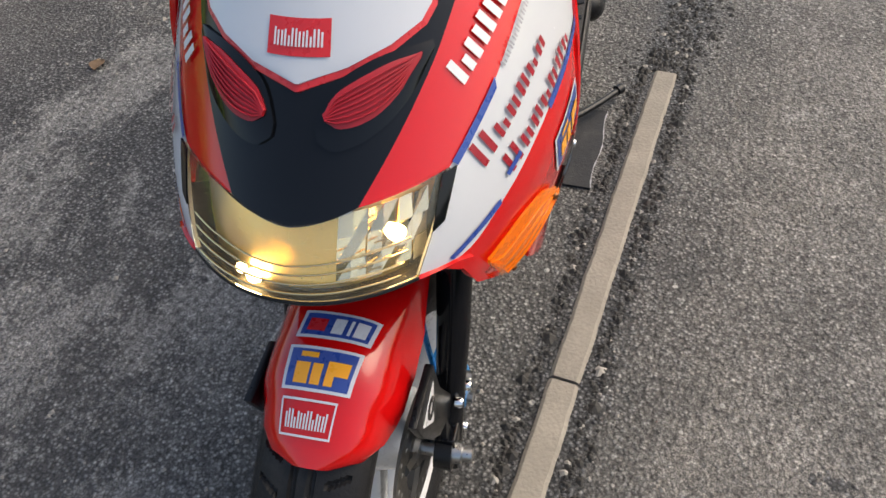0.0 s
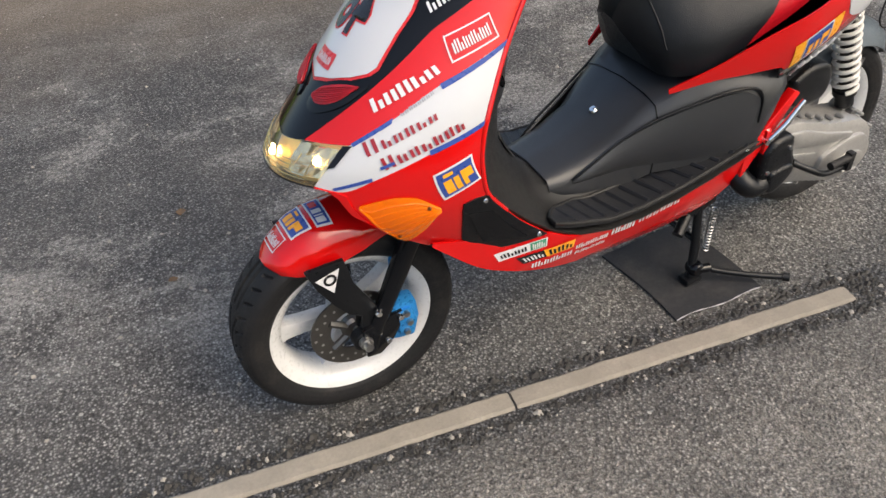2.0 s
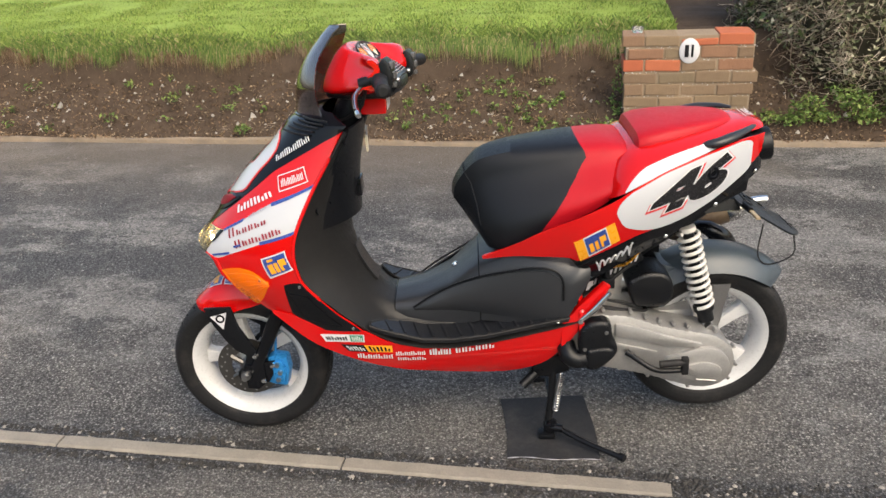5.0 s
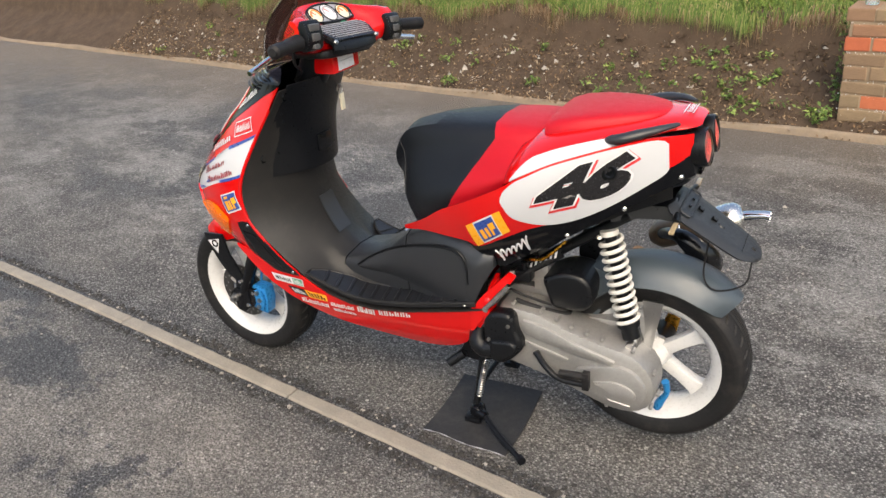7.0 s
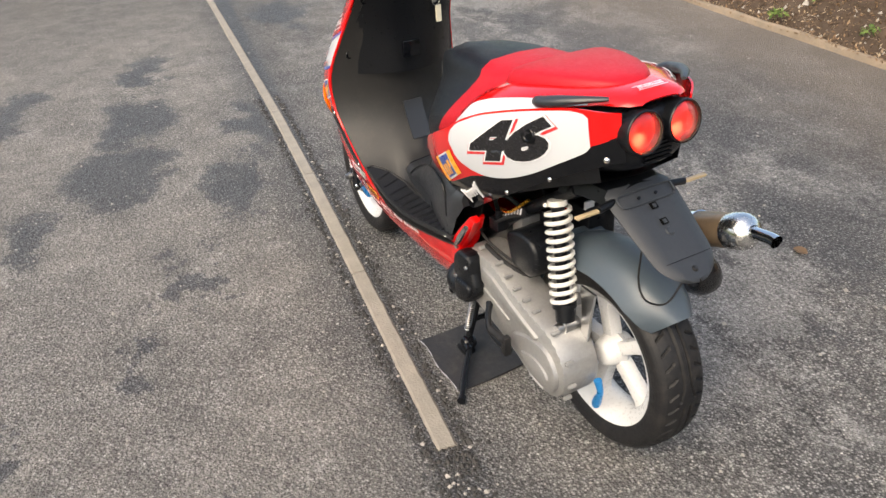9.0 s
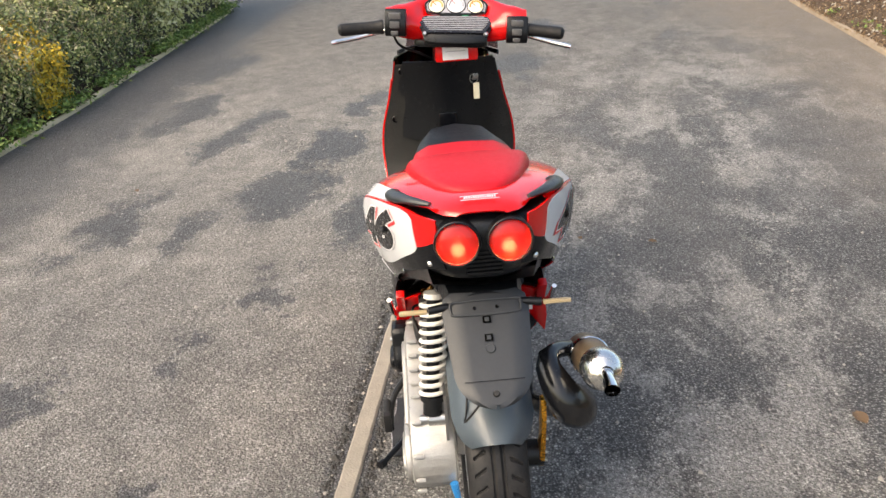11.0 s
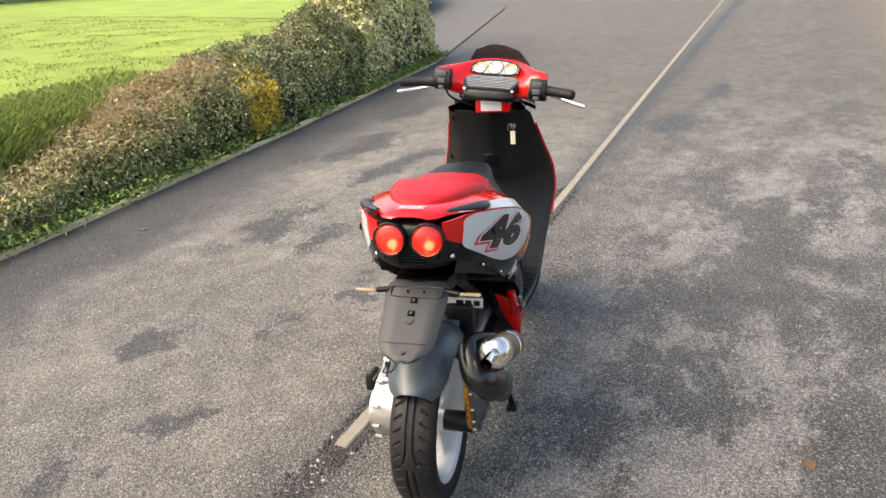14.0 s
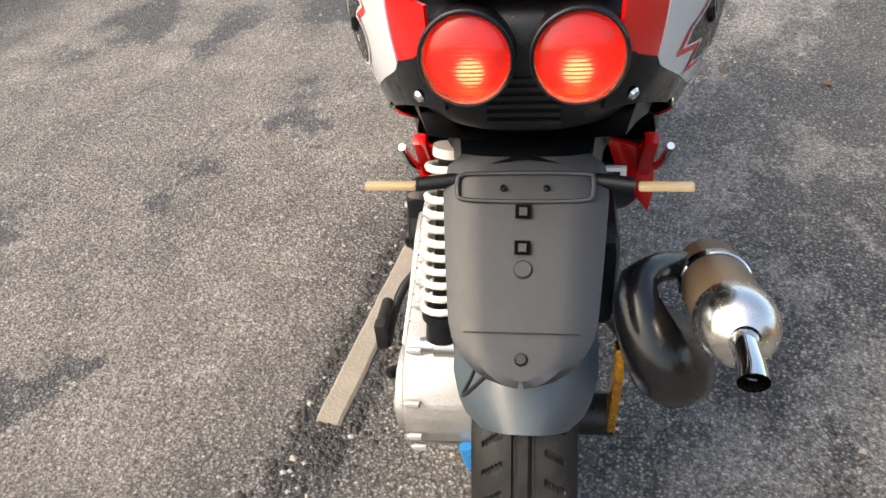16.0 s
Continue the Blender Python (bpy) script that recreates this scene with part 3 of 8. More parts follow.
g = Geo()
g.grid([[(x, y, -0.06 - 0.02 * (abs(x) + abs(y)) / 100) for x in (-400, -100, -20, 20, 100, 400)] for y in (-400, -100, -20, 20, 100, 400)])
structure(part("ground", g, FIELD, smooth=0), "rough grassy ground running out to the horizon", "ground")

xs = [14 - 0.25 * i for i in range(110)] + [-14 - 1.0 * i for i in range(46)]
g = Geo()
rows = []
for x in xs:
    a, b = left_edge(x) + 0.02, right_edge(x) - 0.02
    rows.append([(x, a + (b - a) * j / 24, 0.0) for j in range(25)])
g.grid(rows)
structure(part("driveway", g, TARMAC, smooth=0), "worn grey tarmac drive with damp dark patches", "driveway")


def edging_y(x):
    return -0.512 - 0.024 * max(0.0, -x - 2.0)


def edging_slab(x0, x1):
    """One concrete edging piece, set flush in the tarmac with worn edges."""
    g = Geo()
    y0, y1 = edging_y(x0), edging_y(x1)
    n = 44
    rows = []
    for i in range(n + 1):
        t = i / n
        x, y = x0 + (x1 - x0) * t, y0 + (y1 - y0) * t
        w = 0.0265 + 0.0016 * noise.noise(Vector((x * 9, 1, 4))) + 0.0022 * noise.noise(Vector((x * 31, 2, 4)))
        v_ = 0.0265 + 0.0016 * noise.noise(Vector((x * 9, 6, 4))) + 0.0022 * noise.noise(Vector((x * 31, 7, 4)))
        h = 0.008 + 0.003 * noise.noise(Vector((x * 14, 3, 1)))
        if i in (0, n):
            h -= 0.003
        rows.append([(x, y - w, -0.03), (x, y - w, h - 0.005), (x, y - w + 0.006, h), (x, y + v_ - 0.006, h), (x, y + v_, h - 0.005), (x, y + v_, -0.03)])
    g.grid(rows)
    g.face(rows[0])
    g.face(list(reversed(rows[-1])))
    return g


edging = structure(new("edging_strip"), "line of narrow concrete edging slabs set flush in the tarmac", "edging")
x = 0.413
for i in range(26):
    part("edging_slab", edging_slab(x, x - 0.911), CONCRETE, edging, smooth=30)
    x -= 0.917


def verge_edging(name, edge, x0, x1, sgn, material=VERGE_EDGE):
    g = Geo()
    rows = []
    for i in range(int((x0 - x1) / 0.15)):
        x = x0 - 0.15 * i
        y, h = edge(x) + 0.006 * math.sin(x * 3.1), 0.034 + 0.008 * math.sin(x * 2.3) + 0.004 * math.sin(x * 9)
        rows.append([(x, y - sgn * 0.025, -0.04), (x, y - sgn * 0.022, h - 0.01), (x, y - sgn * 0.01, h), (x, y + sgn * 0.012, h), (x, y + sgn * 0.025, h - 0.01), (x, y + sgn * 0.028, -0.04)])
    g.grid(rows)
    return structure(part(name, g, material, smooth=50), "low mossy edging along the foot of the verge", "edging")


verge_edging("verge_edging", right_edge, 9, -40, 1)
verge_edging("bed_edging", left_edge, 9, -9.3, -1, BED_EDGE)


def bump_noise(x, y, s, a):
    return a * noise.noise(Vector((x * s, y * s, 3.3)))


BANK = [(0.02, 0.02), (0.15, 0.07), (0.32, 0.14), (0.48, 0.21), (0.59, 0.28), (0.645, 0.42), (0.72, 0.50), (0.85, 0.545), (1.2, 0.58), (2.2, 0.62), (5, 0.72), (12, 0.9), (30, 1.6), (90, 3)]


def bank_height(d):
    return lerp(d, [p[0] for p in BANK], [p[1] for p in BANK])


def bank(name, edge, sgn, d0, d1, x0, x1, step, material, label, cat, amp=0.035, drop=0.0):
    g = Geo()
    ds = [d for d in sorted(set([round(p[0], 3) for p in BANK] + [i * 0.06 for i in range(1, 40)])) if d0 <= d <= d1]
    rows = []
    for i in range(int((x0 - x1) / step) + 1):
        x = x0 - step * i
        row = []
        for d in ds:
            y = edge(x) + sgn * d
            z = bank_height(d) - drop + bump_noise(x, y, 2.2, amp) + bump_noise(x, y, 9, amp * 0.5)
            row.append((x, y, z if d > 0.05 else 0.02))
        rows.append(row if sgn > 0 else list(reversed(row)))
    g.grid(rows)
    return structure(part(name, g, material, smooth=80), label, cat)


bank("soil_bank", right_edge, 1, 0.0, 1.0, 9, -30, 0.12, SOIL, "bare brown soil bank with small weeds", "soil")
bank("shaded_bed", right_edge, 1, 0.60, 90, 30, 0.70, 0.15, SOIL, "dark bare soil between the lawn and the shrub", "soil", 0.05, 0.03)
bank("lawn", right_edge, 1, 0.82, 90, 0.74, -60, 0.34, LAWN, "mown green lawn on top of the bank", "lawn", 0.03)
bank("bed_soil", left_edge, -1, 0.0, 1.6, 9, -9.3, 0.15, SOIL, "dark soil of the planted bed beside the drive", "soil", 0.03, 0.06)
bank("far_lawn", left_edge, -1, 2.2, 90, -9.0, -60, 0.5, LAWN, "green lawn beyond the side turning", "lawn", 0.03)
g = Geo()
rows = [[(x, left_edge(x) - d + 0.02, 0.022) for d in (0.0, 0.5, 1.2, 2.0, 2.6)] for x in [-9.25 - 0.6 * i for i in range(60)]]
g.grid([[(p[0], p[1], -0.05) if k == 0 else p for k, p in enumerate([r[0]] + r)] for r in rows])
structure(part("side_pavement", g, PALE_TARMAC, smooth=0), "paler tarmac turning beyond the end of the hedge", "pavement")
bank("front_lawn", left_edge, -1, 1.2, 90, 30, -9.3, 0.5, FRONT_LAWN, "bright green sunlit lawn behind the low hedge", "lawn", 0.008)


def blades(name, spots, length, width, material, label, cat, bend=(0.1, 0.8)):
    """Blades of grass: each spot (x, y, z) bears one bent blade."""
    v, f = [], []
    n = len(spots)
    ang, ln = rng.uniform(0, 2 * math.pi, n), length * rng.uniform(0.5, 1.3, n)
    lean = rng.uniform(bend[0], bend[1], n)
    for i, (x, y, z) in enumerate(spots):
        c, s = math.cos(ang[i]), math.sin(ang[i])
        w = width * (0.6 + 0.8 * ((i * 7919) % 100) / 100)
        h = ln[i]
        k = len(v)
        v += [(x - s * w, y + c * w, z - 0.01), (x + s * w, y - c * w, z - 0.01), (x + c * lean[i] * h * 0.4 + s * w * 0.6, y + s * lean[i] * h * 0.4 - c * w * 0.6, z + h * 0.6), (x + c * lean[i] * h, y + s * lean[i] * h, z + h)]
        f += [(k, k + 1, k + 2), (k, k + 2, k + 3)]
    g = Geo()
    g.v, g.f, g.m = v, f, [0] * len(f)
    return tagged(part(name, g, material, smooth=0), label, cat, kind="stuff")


def droop(spots, length, width, material, name, label):
    """Long blades that hang down over the lip of the bank."""
    v, f = [], []
    for x, y, z in spots:
        h, a = length * rng.uniform(0.5, 1.3), rng.normal() * 0.5
        w = width * rng.uniform(0.6, 1.3)
        out, dx = -h * rng.uniform(0.35, 0.75), h * math.sin(a) * 0.5
        k = len(v)
        v += [(x - w, y, z - 0.01), (x + w, y, z - 0.01), (x + dx * 0.5 + w, y + out * 0.55, z + 0.03 + h * 0.22), (x + dx * 0.5 - w, y + out * 0.55, z + 0.03 + h * 0.22), (x + dx, y + out, z - h * rng.uniform(0.1, 0.7))]
        f += [(k, k + 1, k + 2, k + 3), (k + 3, k + 2, k + 4)]
    g = Geo()
    g.v, g.f, g.m = v, f, [0] * len(f)
    return tagged(part(name, g, material, smooth=0), label, "grass", kind="stuff")


def leaf_cloud(name, spots, normals, size, material, label, cat, kind="stuff", parent=None):
    """Small folded leaves at the spots, turned about their normals at random."""
    n = len(spots)
    a = rng.normal(size=(n, 3)) * 0.8 + normals
    a /= np.linalg.norm(a, axis=1, keepdims=True)
    t = np.cross(a, rng.normal(size=(n, 3)))
    t /= np.linalg.norm(t, axis=1, keepdims=True)
    b = np.cross(a, t)
    s = (size * rng.uniform(0.55, 1.35, n))[:, None]
    p = np.asarray(spots)
    quad = np.stack([p - t * s, p - b * s * 0.45 + a * s * 0.12, p + t * s, p + b * s * 0.45 + a * s * 0.12], 1).reshape(-1, 3)
    g = Geo()
    g.v = [tuple(q) for q in quad]
    g.f = [(4 * i, 4 * i + 1, 4 * i + 2, 4 * i + 3) for i in range(n)]
    g.m = [0] * n
    ob = part(name, g, material, parent, smooth=0)
    return tagged(ob, label, cat, kind=kind) if parent is None else ob


def hump_spots(n, x0, x1, edge, sgn, d0, d1, h, lump=0.12, base=0.0):
    """Spots over the uneven top and front of a low hedge; h gives the height at x."""
    x = rng.uniform(x1, x0, n)
    u = rng.uniform(0, 1, n)
    out, nor = [], []
    for xi, ui in zip(x, u):
        hh = h(xi) * (1 + lump * 2.2 * noise.noise(Vector((xi * 1.9, ui * 2, 5)))) - base
        t = ui * math.pi * 0.92
        d = d0 + (d1 - d0) * (0.5 - 0.5 * math.cos(t))
        zz = math.sin(t) ** 0.55 * hh
        wob = 0.09 * noise.noise(Vector((xi * 3.3, d * 4, zz * 4))) + rng.normal() * 0.025
        out.append((xi, edge(xi) + sgn * (d + wob * (1 if t > 1.2 else -1)), max(0.03, base + zz + wob)))
        nor.append((0, -sgn * math.cos(t), math.sin(t)))
    return np.array(out), np.array(nor)


def twigs(name, spots, length, r, material, label, cat, up=0.6):
    g = Geo()
    for x, y, z in spots:
        d = Vector((rng.normal(), rng.normal(), up + rng.normal() * 0.5)).normalized() * length * rng.uniform(0.5, 1.4)
        p = Vector((x, y, z))
        k = Vector((rng.normal(), rng.normal(), rng.normal())) * length * 0.12
        g.tube([p, p + d * 0.5 + k, p + d], [r, r * 0.7, r * 0.3], 4, caps=False)
    return tagged(part(name, g, material, smooth=0), label, cat, kind="stuff")


# turf edge and lawn of the bank
def turf_spots(n, x0, x1, d0, d1, edge, sgn, bias=1.0):
    x, d = rng.uniform(x1, x0, n), d0 + (d1 - d0) * rng.uniform(0, 1, n) ** bias
    return [(a, edge(a) + sgn * b, bank_height(b) + bump_noise(a, edge(a) + sgn * b, 2.2, 0.03)) for a, b in zip(x, d)]


def tufted(spots, keep=0.5, s=5.0):
    return [p for p in spots if noise.noise(Vector((p[0] * s, p[1] * s * 1.6, 8.1))) + rng.normal() * 0.22 > keep - 0.5]


def lip_spots(n, x0, x1, spread, shift=0.0):
    """Spots that follow the ragged lip of the bank."""
    out = []
    for x in rng.uniform(x1, x0, n):
        d = 0.71 + 0.10 * noise.noise(Vector((x * 1.3, 2, 2))) + 0.06 * noise.noise(Vector((x * 5.2, 7, 2))) + shift + abs(rng.normal()) * spread
        y = right_edge(x) + d
        out.append((x, y, bank_height(d) + bump_noise(x, y, 2.2, 0.03)))
    return out


blades("turf_fringe", tufted(lip_spots(26000, 0.72, -7, 0.16), 0.42, 3.5), 0.045, 0.0022, GRASS, "dark green grass along the ragged lip of the bank", "grass", (0.2, 1.3))
droop(tufted(lip_spots(17000, 0.72, -7, 0.05, -0.03), 0.46, 2.6), 0.105, 0.0022, GRASS, "hanging_grass", "tufts of grass hanging down the bank")
droop(tufted(lip_spots(5200, 0.72, -7, 0.03, -0.06), 0.55, 4.1), 0.10, 0.0017, LITTER, "dry_roots", "dry roots and dead grass hanging under the turf lip")
blades("bright_fringe", tufted(lip_spots(9000, 0.72, -7, 0.22, 0.02), 0.55, 2.1), 0.05, 0.0022, GRASS_MID, "paler grass growing long at the lip of the bank", "grass", (0.2, 1.2))
blades("lawn_tufts", tufted(turf_spots(26000, 0.72, -7, 0.85, 3.2, right_edge, 1, 1.3), 0.62, 2.2), 0.022, 0.0026, GRASS, "darker tufts in the lawn", "grass", (0.2, 1.0))
blades("lawn_grass", turf_spots(110000, 0.74, -7, 0.74, 4.2, right_edge, 1, 1.3), 0.013, 0.0034, GRASS_MID, "short yellow-green lawn grass", "grass", (0.2, 1.0))
blades("front_lawn_grass", turf_spots(40000, 0, -9.2, 1.3, 8.0, left_edge, -1, 1.5), 0.008, 0.006, GRASS_BRIGHT, "bright yellow-green lawn grass", "grass", (0.6, 1.8))


def far_hedge():
    g = Geo()
    rows = []
    for i in range(60):
        x = 8 - i * 0.9
        rows.append([(x, -19.5 - 0.9 * math.cos(t) + 0.25 * noise.noise(Vector((x, t, 2))), 0.6 + (2.3 + 0.5 * noise.noise(Vector((x * 0.4, 3, 1)))) * math.sin(t) ** 0.5) for t in np.linspace(0.02, 3.12, 11)])
    g.grid([list(reversed(r)) for r in rows])
    hedge = tagged(part("far_hedge", g, LEAF_DARK, smooth=60), "tall dark hedge at the far side of the lawn", "hedge", kind="stuff")
    sp = []
    for r in rows:
        for p in r:
            for q in range(9):
                sp.append((p[0] + rng.uniform(-0.5, 0.5), p[1] + rng.normal() * 0.12, p[2] + rng.normal() * 0.12))
    leaf_cloud("hedge_leaves", np.array(sp), np.tile((0, 0.7, 0.7), (len(sp), 1)), 0.10, LEAF_BROWN, "", "", parent=hedge)


far_hedge()


g = Geo()
rows = [[(0.36 + 0.26 * u + 0.05 * math.sin(v * 7), 4.55 + 0.34 * v + 0.04 * math.sin(u * 9), 0.655 + 0.035 * noise.noise(Vector((u * 4, v * 4, 1))) + 0.05 * math.sin(3.1 * u) * math.sin(3.1 * v)) for u in np.linspace(0, 1, 14)] for v in np.linspace(0, 1, 14)]
g.shell(rows, 0.006)
tagged(part("pink_cloth", g, mat("pink_fabric", (0.85, 0.05, 0.22), 0.8, var=0.15)), "crumpled bright pink cloth lying on the lawn", "cloth")


# low hedge along the left bed
def bed_height(x):
    return lerp(x, [-12, -9.2, -9, -8.6, -8, -6.9, -6.5, -5, -4, -3.2, -2.3, -1.9, -1.6, -1.2, 0.6, 5], [0.3, 0.4, 0.8, 1.5, 1.75, 1.5, 1.1, 0.80, 0.73, 0.65, 0.53, 0.44, 0.37, 0.32, 0.26, 0.2])


def hedge_leaves(nm, x0, x1, cnt, size, low, top, lb, cat, k=1.0, d0=0.12, split=0.55):
    """Leaves of one stretch of hedge, with another leaf on its crown."""
    sp, nr = hump_spots(cnt, x0, x1, left_edge, -1, d0, 1.15, lambda x: bed_height(x) * k)
    crown = nr[:, 2] + rng.normal(size=cnt) * 0.22 + 0.3 * np.array([noise.noise(Vector((p[0] * 2.1, p[1] * 2.1, p[2] * 3))) for p in sp]) > split
    hedge = leaf_cloud(nm, sp[~crown], nr[~crown], size, low, lb, cat)
    if crown.any():
        leaf_cloud("crown_leaves", sp[crown], nr[crown], size, top, "", "", parent=hedge)


hedge_leaves("brown_hedge", 0.6, -3.5, 52000, 0.0175, LEAF_GREEN, LEAF_BROWN, "low clipped hedge, green below and brown on its crown", "hedge")
hedge_leaves("yellow_shrub", -3.36, -3.90, 6000, 0.020, LEAF_YELLOW, LEAF_YELLOW, "small yellow-leaved shrub in the hedge", "shrub", 0.90, 0.08)
hedge_leaves("green_hedge", -3.4, -6.5, 36000, 0.0175, LEAF_GREEN, LEAF_DARK, "low dark green clipped hedge beside the drive", "hedge", 1.0, 0.12, 0.75)
hedge_leaves("variegated_shrub", -6.1, -9.2, 24000, 0.032, LEAF_PALE, LEAF_PALE, "pale variegated shrub at the end of the hedge", "shrub")
g = Geo()
for i in range(7):
    x, d = -8.15 - 0.16 * i + rng.normal() * 0.03, 0.75 + rng.normal() * 0.08
    y = left_edge(x) - d
    g.tube(smooth_line([(x, y, 0.1), (x + rng.normal() * 0.06, y + rng.normal() * 0.05, 0.9), (x + rng.normal() * 0.14, y + rng.normal() * 0.12, 1.7), (x + rng.normal() * 0.25, y + rng.normal() * 0.2, 2.5)], 12), [0.035 - 0.0021 * q for q in range(12)], 8)
tagged(part("shrub_stems", g, TWIG_TAN, smooth=60), "bare tan stems rising out of the pale shrub", "stems", kind="stuff")
# dark sheet under the leaves; the hedge's inner shade is put into its colour
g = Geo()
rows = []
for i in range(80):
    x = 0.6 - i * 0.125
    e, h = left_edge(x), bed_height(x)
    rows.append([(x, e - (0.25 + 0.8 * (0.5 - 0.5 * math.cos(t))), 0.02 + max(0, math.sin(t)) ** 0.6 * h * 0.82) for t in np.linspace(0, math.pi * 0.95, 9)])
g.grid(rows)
tagged(part("hedge_core", g, mat("hedge_shade", (0.045, 0.040, 0.022), 0.95, var=0.4), smooth=60), "smooth dark fill in place of the shade inside the low hedge", "hedge", kind="stuff")
sp, nr = hump_spots(5000, 0.6, -9, left_edge, -1, 0.1, 1.1, bed_height)
twigs("hedge_twigs", sp, 0.11, 0.0018, TWIG_PALE, "bare brown twigs standing out of the hedge", "twigs")
sp, nr = hump_spots(9000, -1.75, -3.6, left_edge, -1, 0.2, 1.15, lambda x: bed_height(x) * 1.02)
twigs("crown_twigs", sp[nr[:, 2] > 0.45], 0.09, 0.0016, TWIG_TAN, "tangle of dry tan twigs on the hedge's crown", "twigs", 0.3)

# loose grass on the slope between hedge and lawn
gx, gd = np.concatenate([rng.uniform(-3.6, 2.5, 26000), rng.uniform(-2.8, 0.3, 24000)]), np.concatenate([rng.uniform(0.45, 1.75, 26000), rng.uniform(0.35, 1.5, 24000)])
blades("bed_grass", [(a, left_edge(a) - b, bank_height(b) - 0.045) for a, b in zip(gx, gd) if b > 0.85 or a > -2.6], 0.075, 0.0055, GRASS_BRIGHT, "loose yellow-green grass on the slope behind the hedge", "grass", (0.3, 1.4))

# rough brown stone at the bed's edge
g = Geo()
g.grid([[(r * 0.085 * math.cos(b) * (1 + 0.18 * noise.noise(Vector((b, z * 9, 1)))), r * 0.055 * math.sin(b), z) for b in np.linspace(0, 2 * math.pi, 15)[:-1]] for r, z in ((1.0, -0.03), (1.06, 0.03), (1.0, 0.075), (0.88, 0.105), (0.5, 0.122), (0.02, 0.125))], loop_u=True)
stone = tagged(part("stone", g, mat("brown_stone", (0.22, 0.13, 0.075), 0.9, var=0.4, scale=14, bump=0.8, bscale=90), smooth=40), "rough brown stone at the edge of the bed", "stone")
stone.matrix_world = pose(-1.0, left_edge(-1.0) - 0.13, 0.03, 4, -6, 12)

# weeds at the hedge's foot
x = rng.uniform(-9, 0.8, 8200)
sp = np.array([(a, left_edge(a) - rng.normal() * 0.07 - 0.02, abs(rng.normal()) * 0.035 + 0.045) for a in x if noise.noise(Vector((a * 2.3, 1, 1))) > -0.15])
leaf_cloud("foot_weeds", sp, np.tile((0, 0, 1.0), (len(sp), 1)), 0.02, LEAF_WEED, "small green weeds along the bed's edge", "weeds")


# shrub to the right of the pillar, and climbing leaves behind it
def blob_spots(n, c, r, rough=0.18):
    d = rng.normal(size=(n, 3))
    d /= np.linalg.norm(d, axis=1, keepdims=True)
    k = np.array([1 + rough * 2 * noise.noise(Vector(tuple(q * 2.6 + c[0]))) for q in d]) * rng.uniform(0.82, 1.06, n)
    return np.array(c) + d * np.array(r) * k[:, None], d


sp, nr = zip(*[blob_spots(9000, c, r) for c, r in (((2.05, 3.20, 0.72), (0.72, 0.52, 0.85)), ((3.1, 3.15, 0.70), (0.85, 0.55, 0.85)), ((1.80, 3.75, 0.95), (0.68, 0.6, 0.85)))])
sp, nr = np.concatenate(sp), np.concatenate(nr)
keep = sp[:, 2] > 0.08
leaf_cloud("bank_shrub", sp[keep], nr[keep], 0.018, LEAF_SHRUB, "dark grey-green twiggy shrub beside the brick pillar", "shrub")
twigs("shrub_twigs", sp[keep][::2], 0.15, 0.0026, TWIG_PALE, "tangle of bare pale twigs over the dark shrub", "twigs", 0.1)
iv = np.array([noise.noise(Vector(tuple(q * 1.5))) + rng.normal() * 0.12 for q in sp]) > 0.12
leaf_cloud("ivy", (sp + nr * 0.03)[keep & iv], nr[keep & iv], 0.026, LEAF_IVY, "glossy green ivy growing through the twiggy shrub", "ivy")
# dark shells behind the twigs, coloured as the shade within the shrub
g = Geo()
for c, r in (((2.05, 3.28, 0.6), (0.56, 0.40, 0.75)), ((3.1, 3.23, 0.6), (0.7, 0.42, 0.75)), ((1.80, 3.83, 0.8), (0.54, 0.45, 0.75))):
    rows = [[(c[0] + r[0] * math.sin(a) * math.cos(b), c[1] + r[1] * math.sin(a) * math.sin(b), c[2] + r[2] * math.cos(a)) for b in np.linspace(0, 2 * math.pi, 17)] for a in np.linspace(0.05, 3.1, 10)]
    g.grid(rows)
tagged(part("shrub_core", g, bpy.data.materials["hedge_shade"], smooth=60), "smooth dark fill in place of the shade inside the shrub", "shrub", kind="stuff")


def weed_clump(x, y, z, r, n, size):
    a = rng.uniform(0, 2 * math.pi, n)
    d = r * np.sqrt(rng.uniform(0, 1, n))
    sp = np.stack([x + d * np.cos(a), y + d * np.sin(a), z + rng.uniform(0.01, 0.06, n)], 1)
    return sp


sp = [weed_clump(-2.21, 2.68, 0.06, 0.06, 60, 0.02), weed_clump(-2.9, 3.0, 0.2, 0.07, 40, 0.02), weed_clump(-1.55, 2.75, 0.08, 0.05, 30, 0.02), weed_clump(-2.4, 3.05, 0.24, 0.05, 30, 0.02)]
for i in range(86):
    xx = rng.uniform(-6, 0.3) if i < 40 else rng.uniform(-1.1, 0.35)
    d = rng.uniform(0.06, 0.6)
    sp.append(weed_clump(xx, right_edge(xx) + d, bank_height(d), rng.uniform(0.015, 0.075), int(rng.integers(5, 34)), 0.02))
for i in range(16):
    xx = rng.uniform(1.2, 3.2)
    sp.append(weed_clump(xx, right_edge(xx) + rng.uniform(0.08, 0.3), 0.1, 0.08, 40, 0.02))
sp = np.concatenate(sp)
for xx, yy, zz, rr in ((1.75, 2.72, 0.14, 0.16), (2.05, 2.70, 0.13, 0.18), (1.45, 2.72, 0.10, 0.10)):
    for q in range(7):
        sp = np.concatenate([sp, weed_clump(xx + rng.normal() * rr * 0.5, yy + rng.normal() * 0.04, zz + 0.02 * q, rr * 0.6, 50, 0.02)])
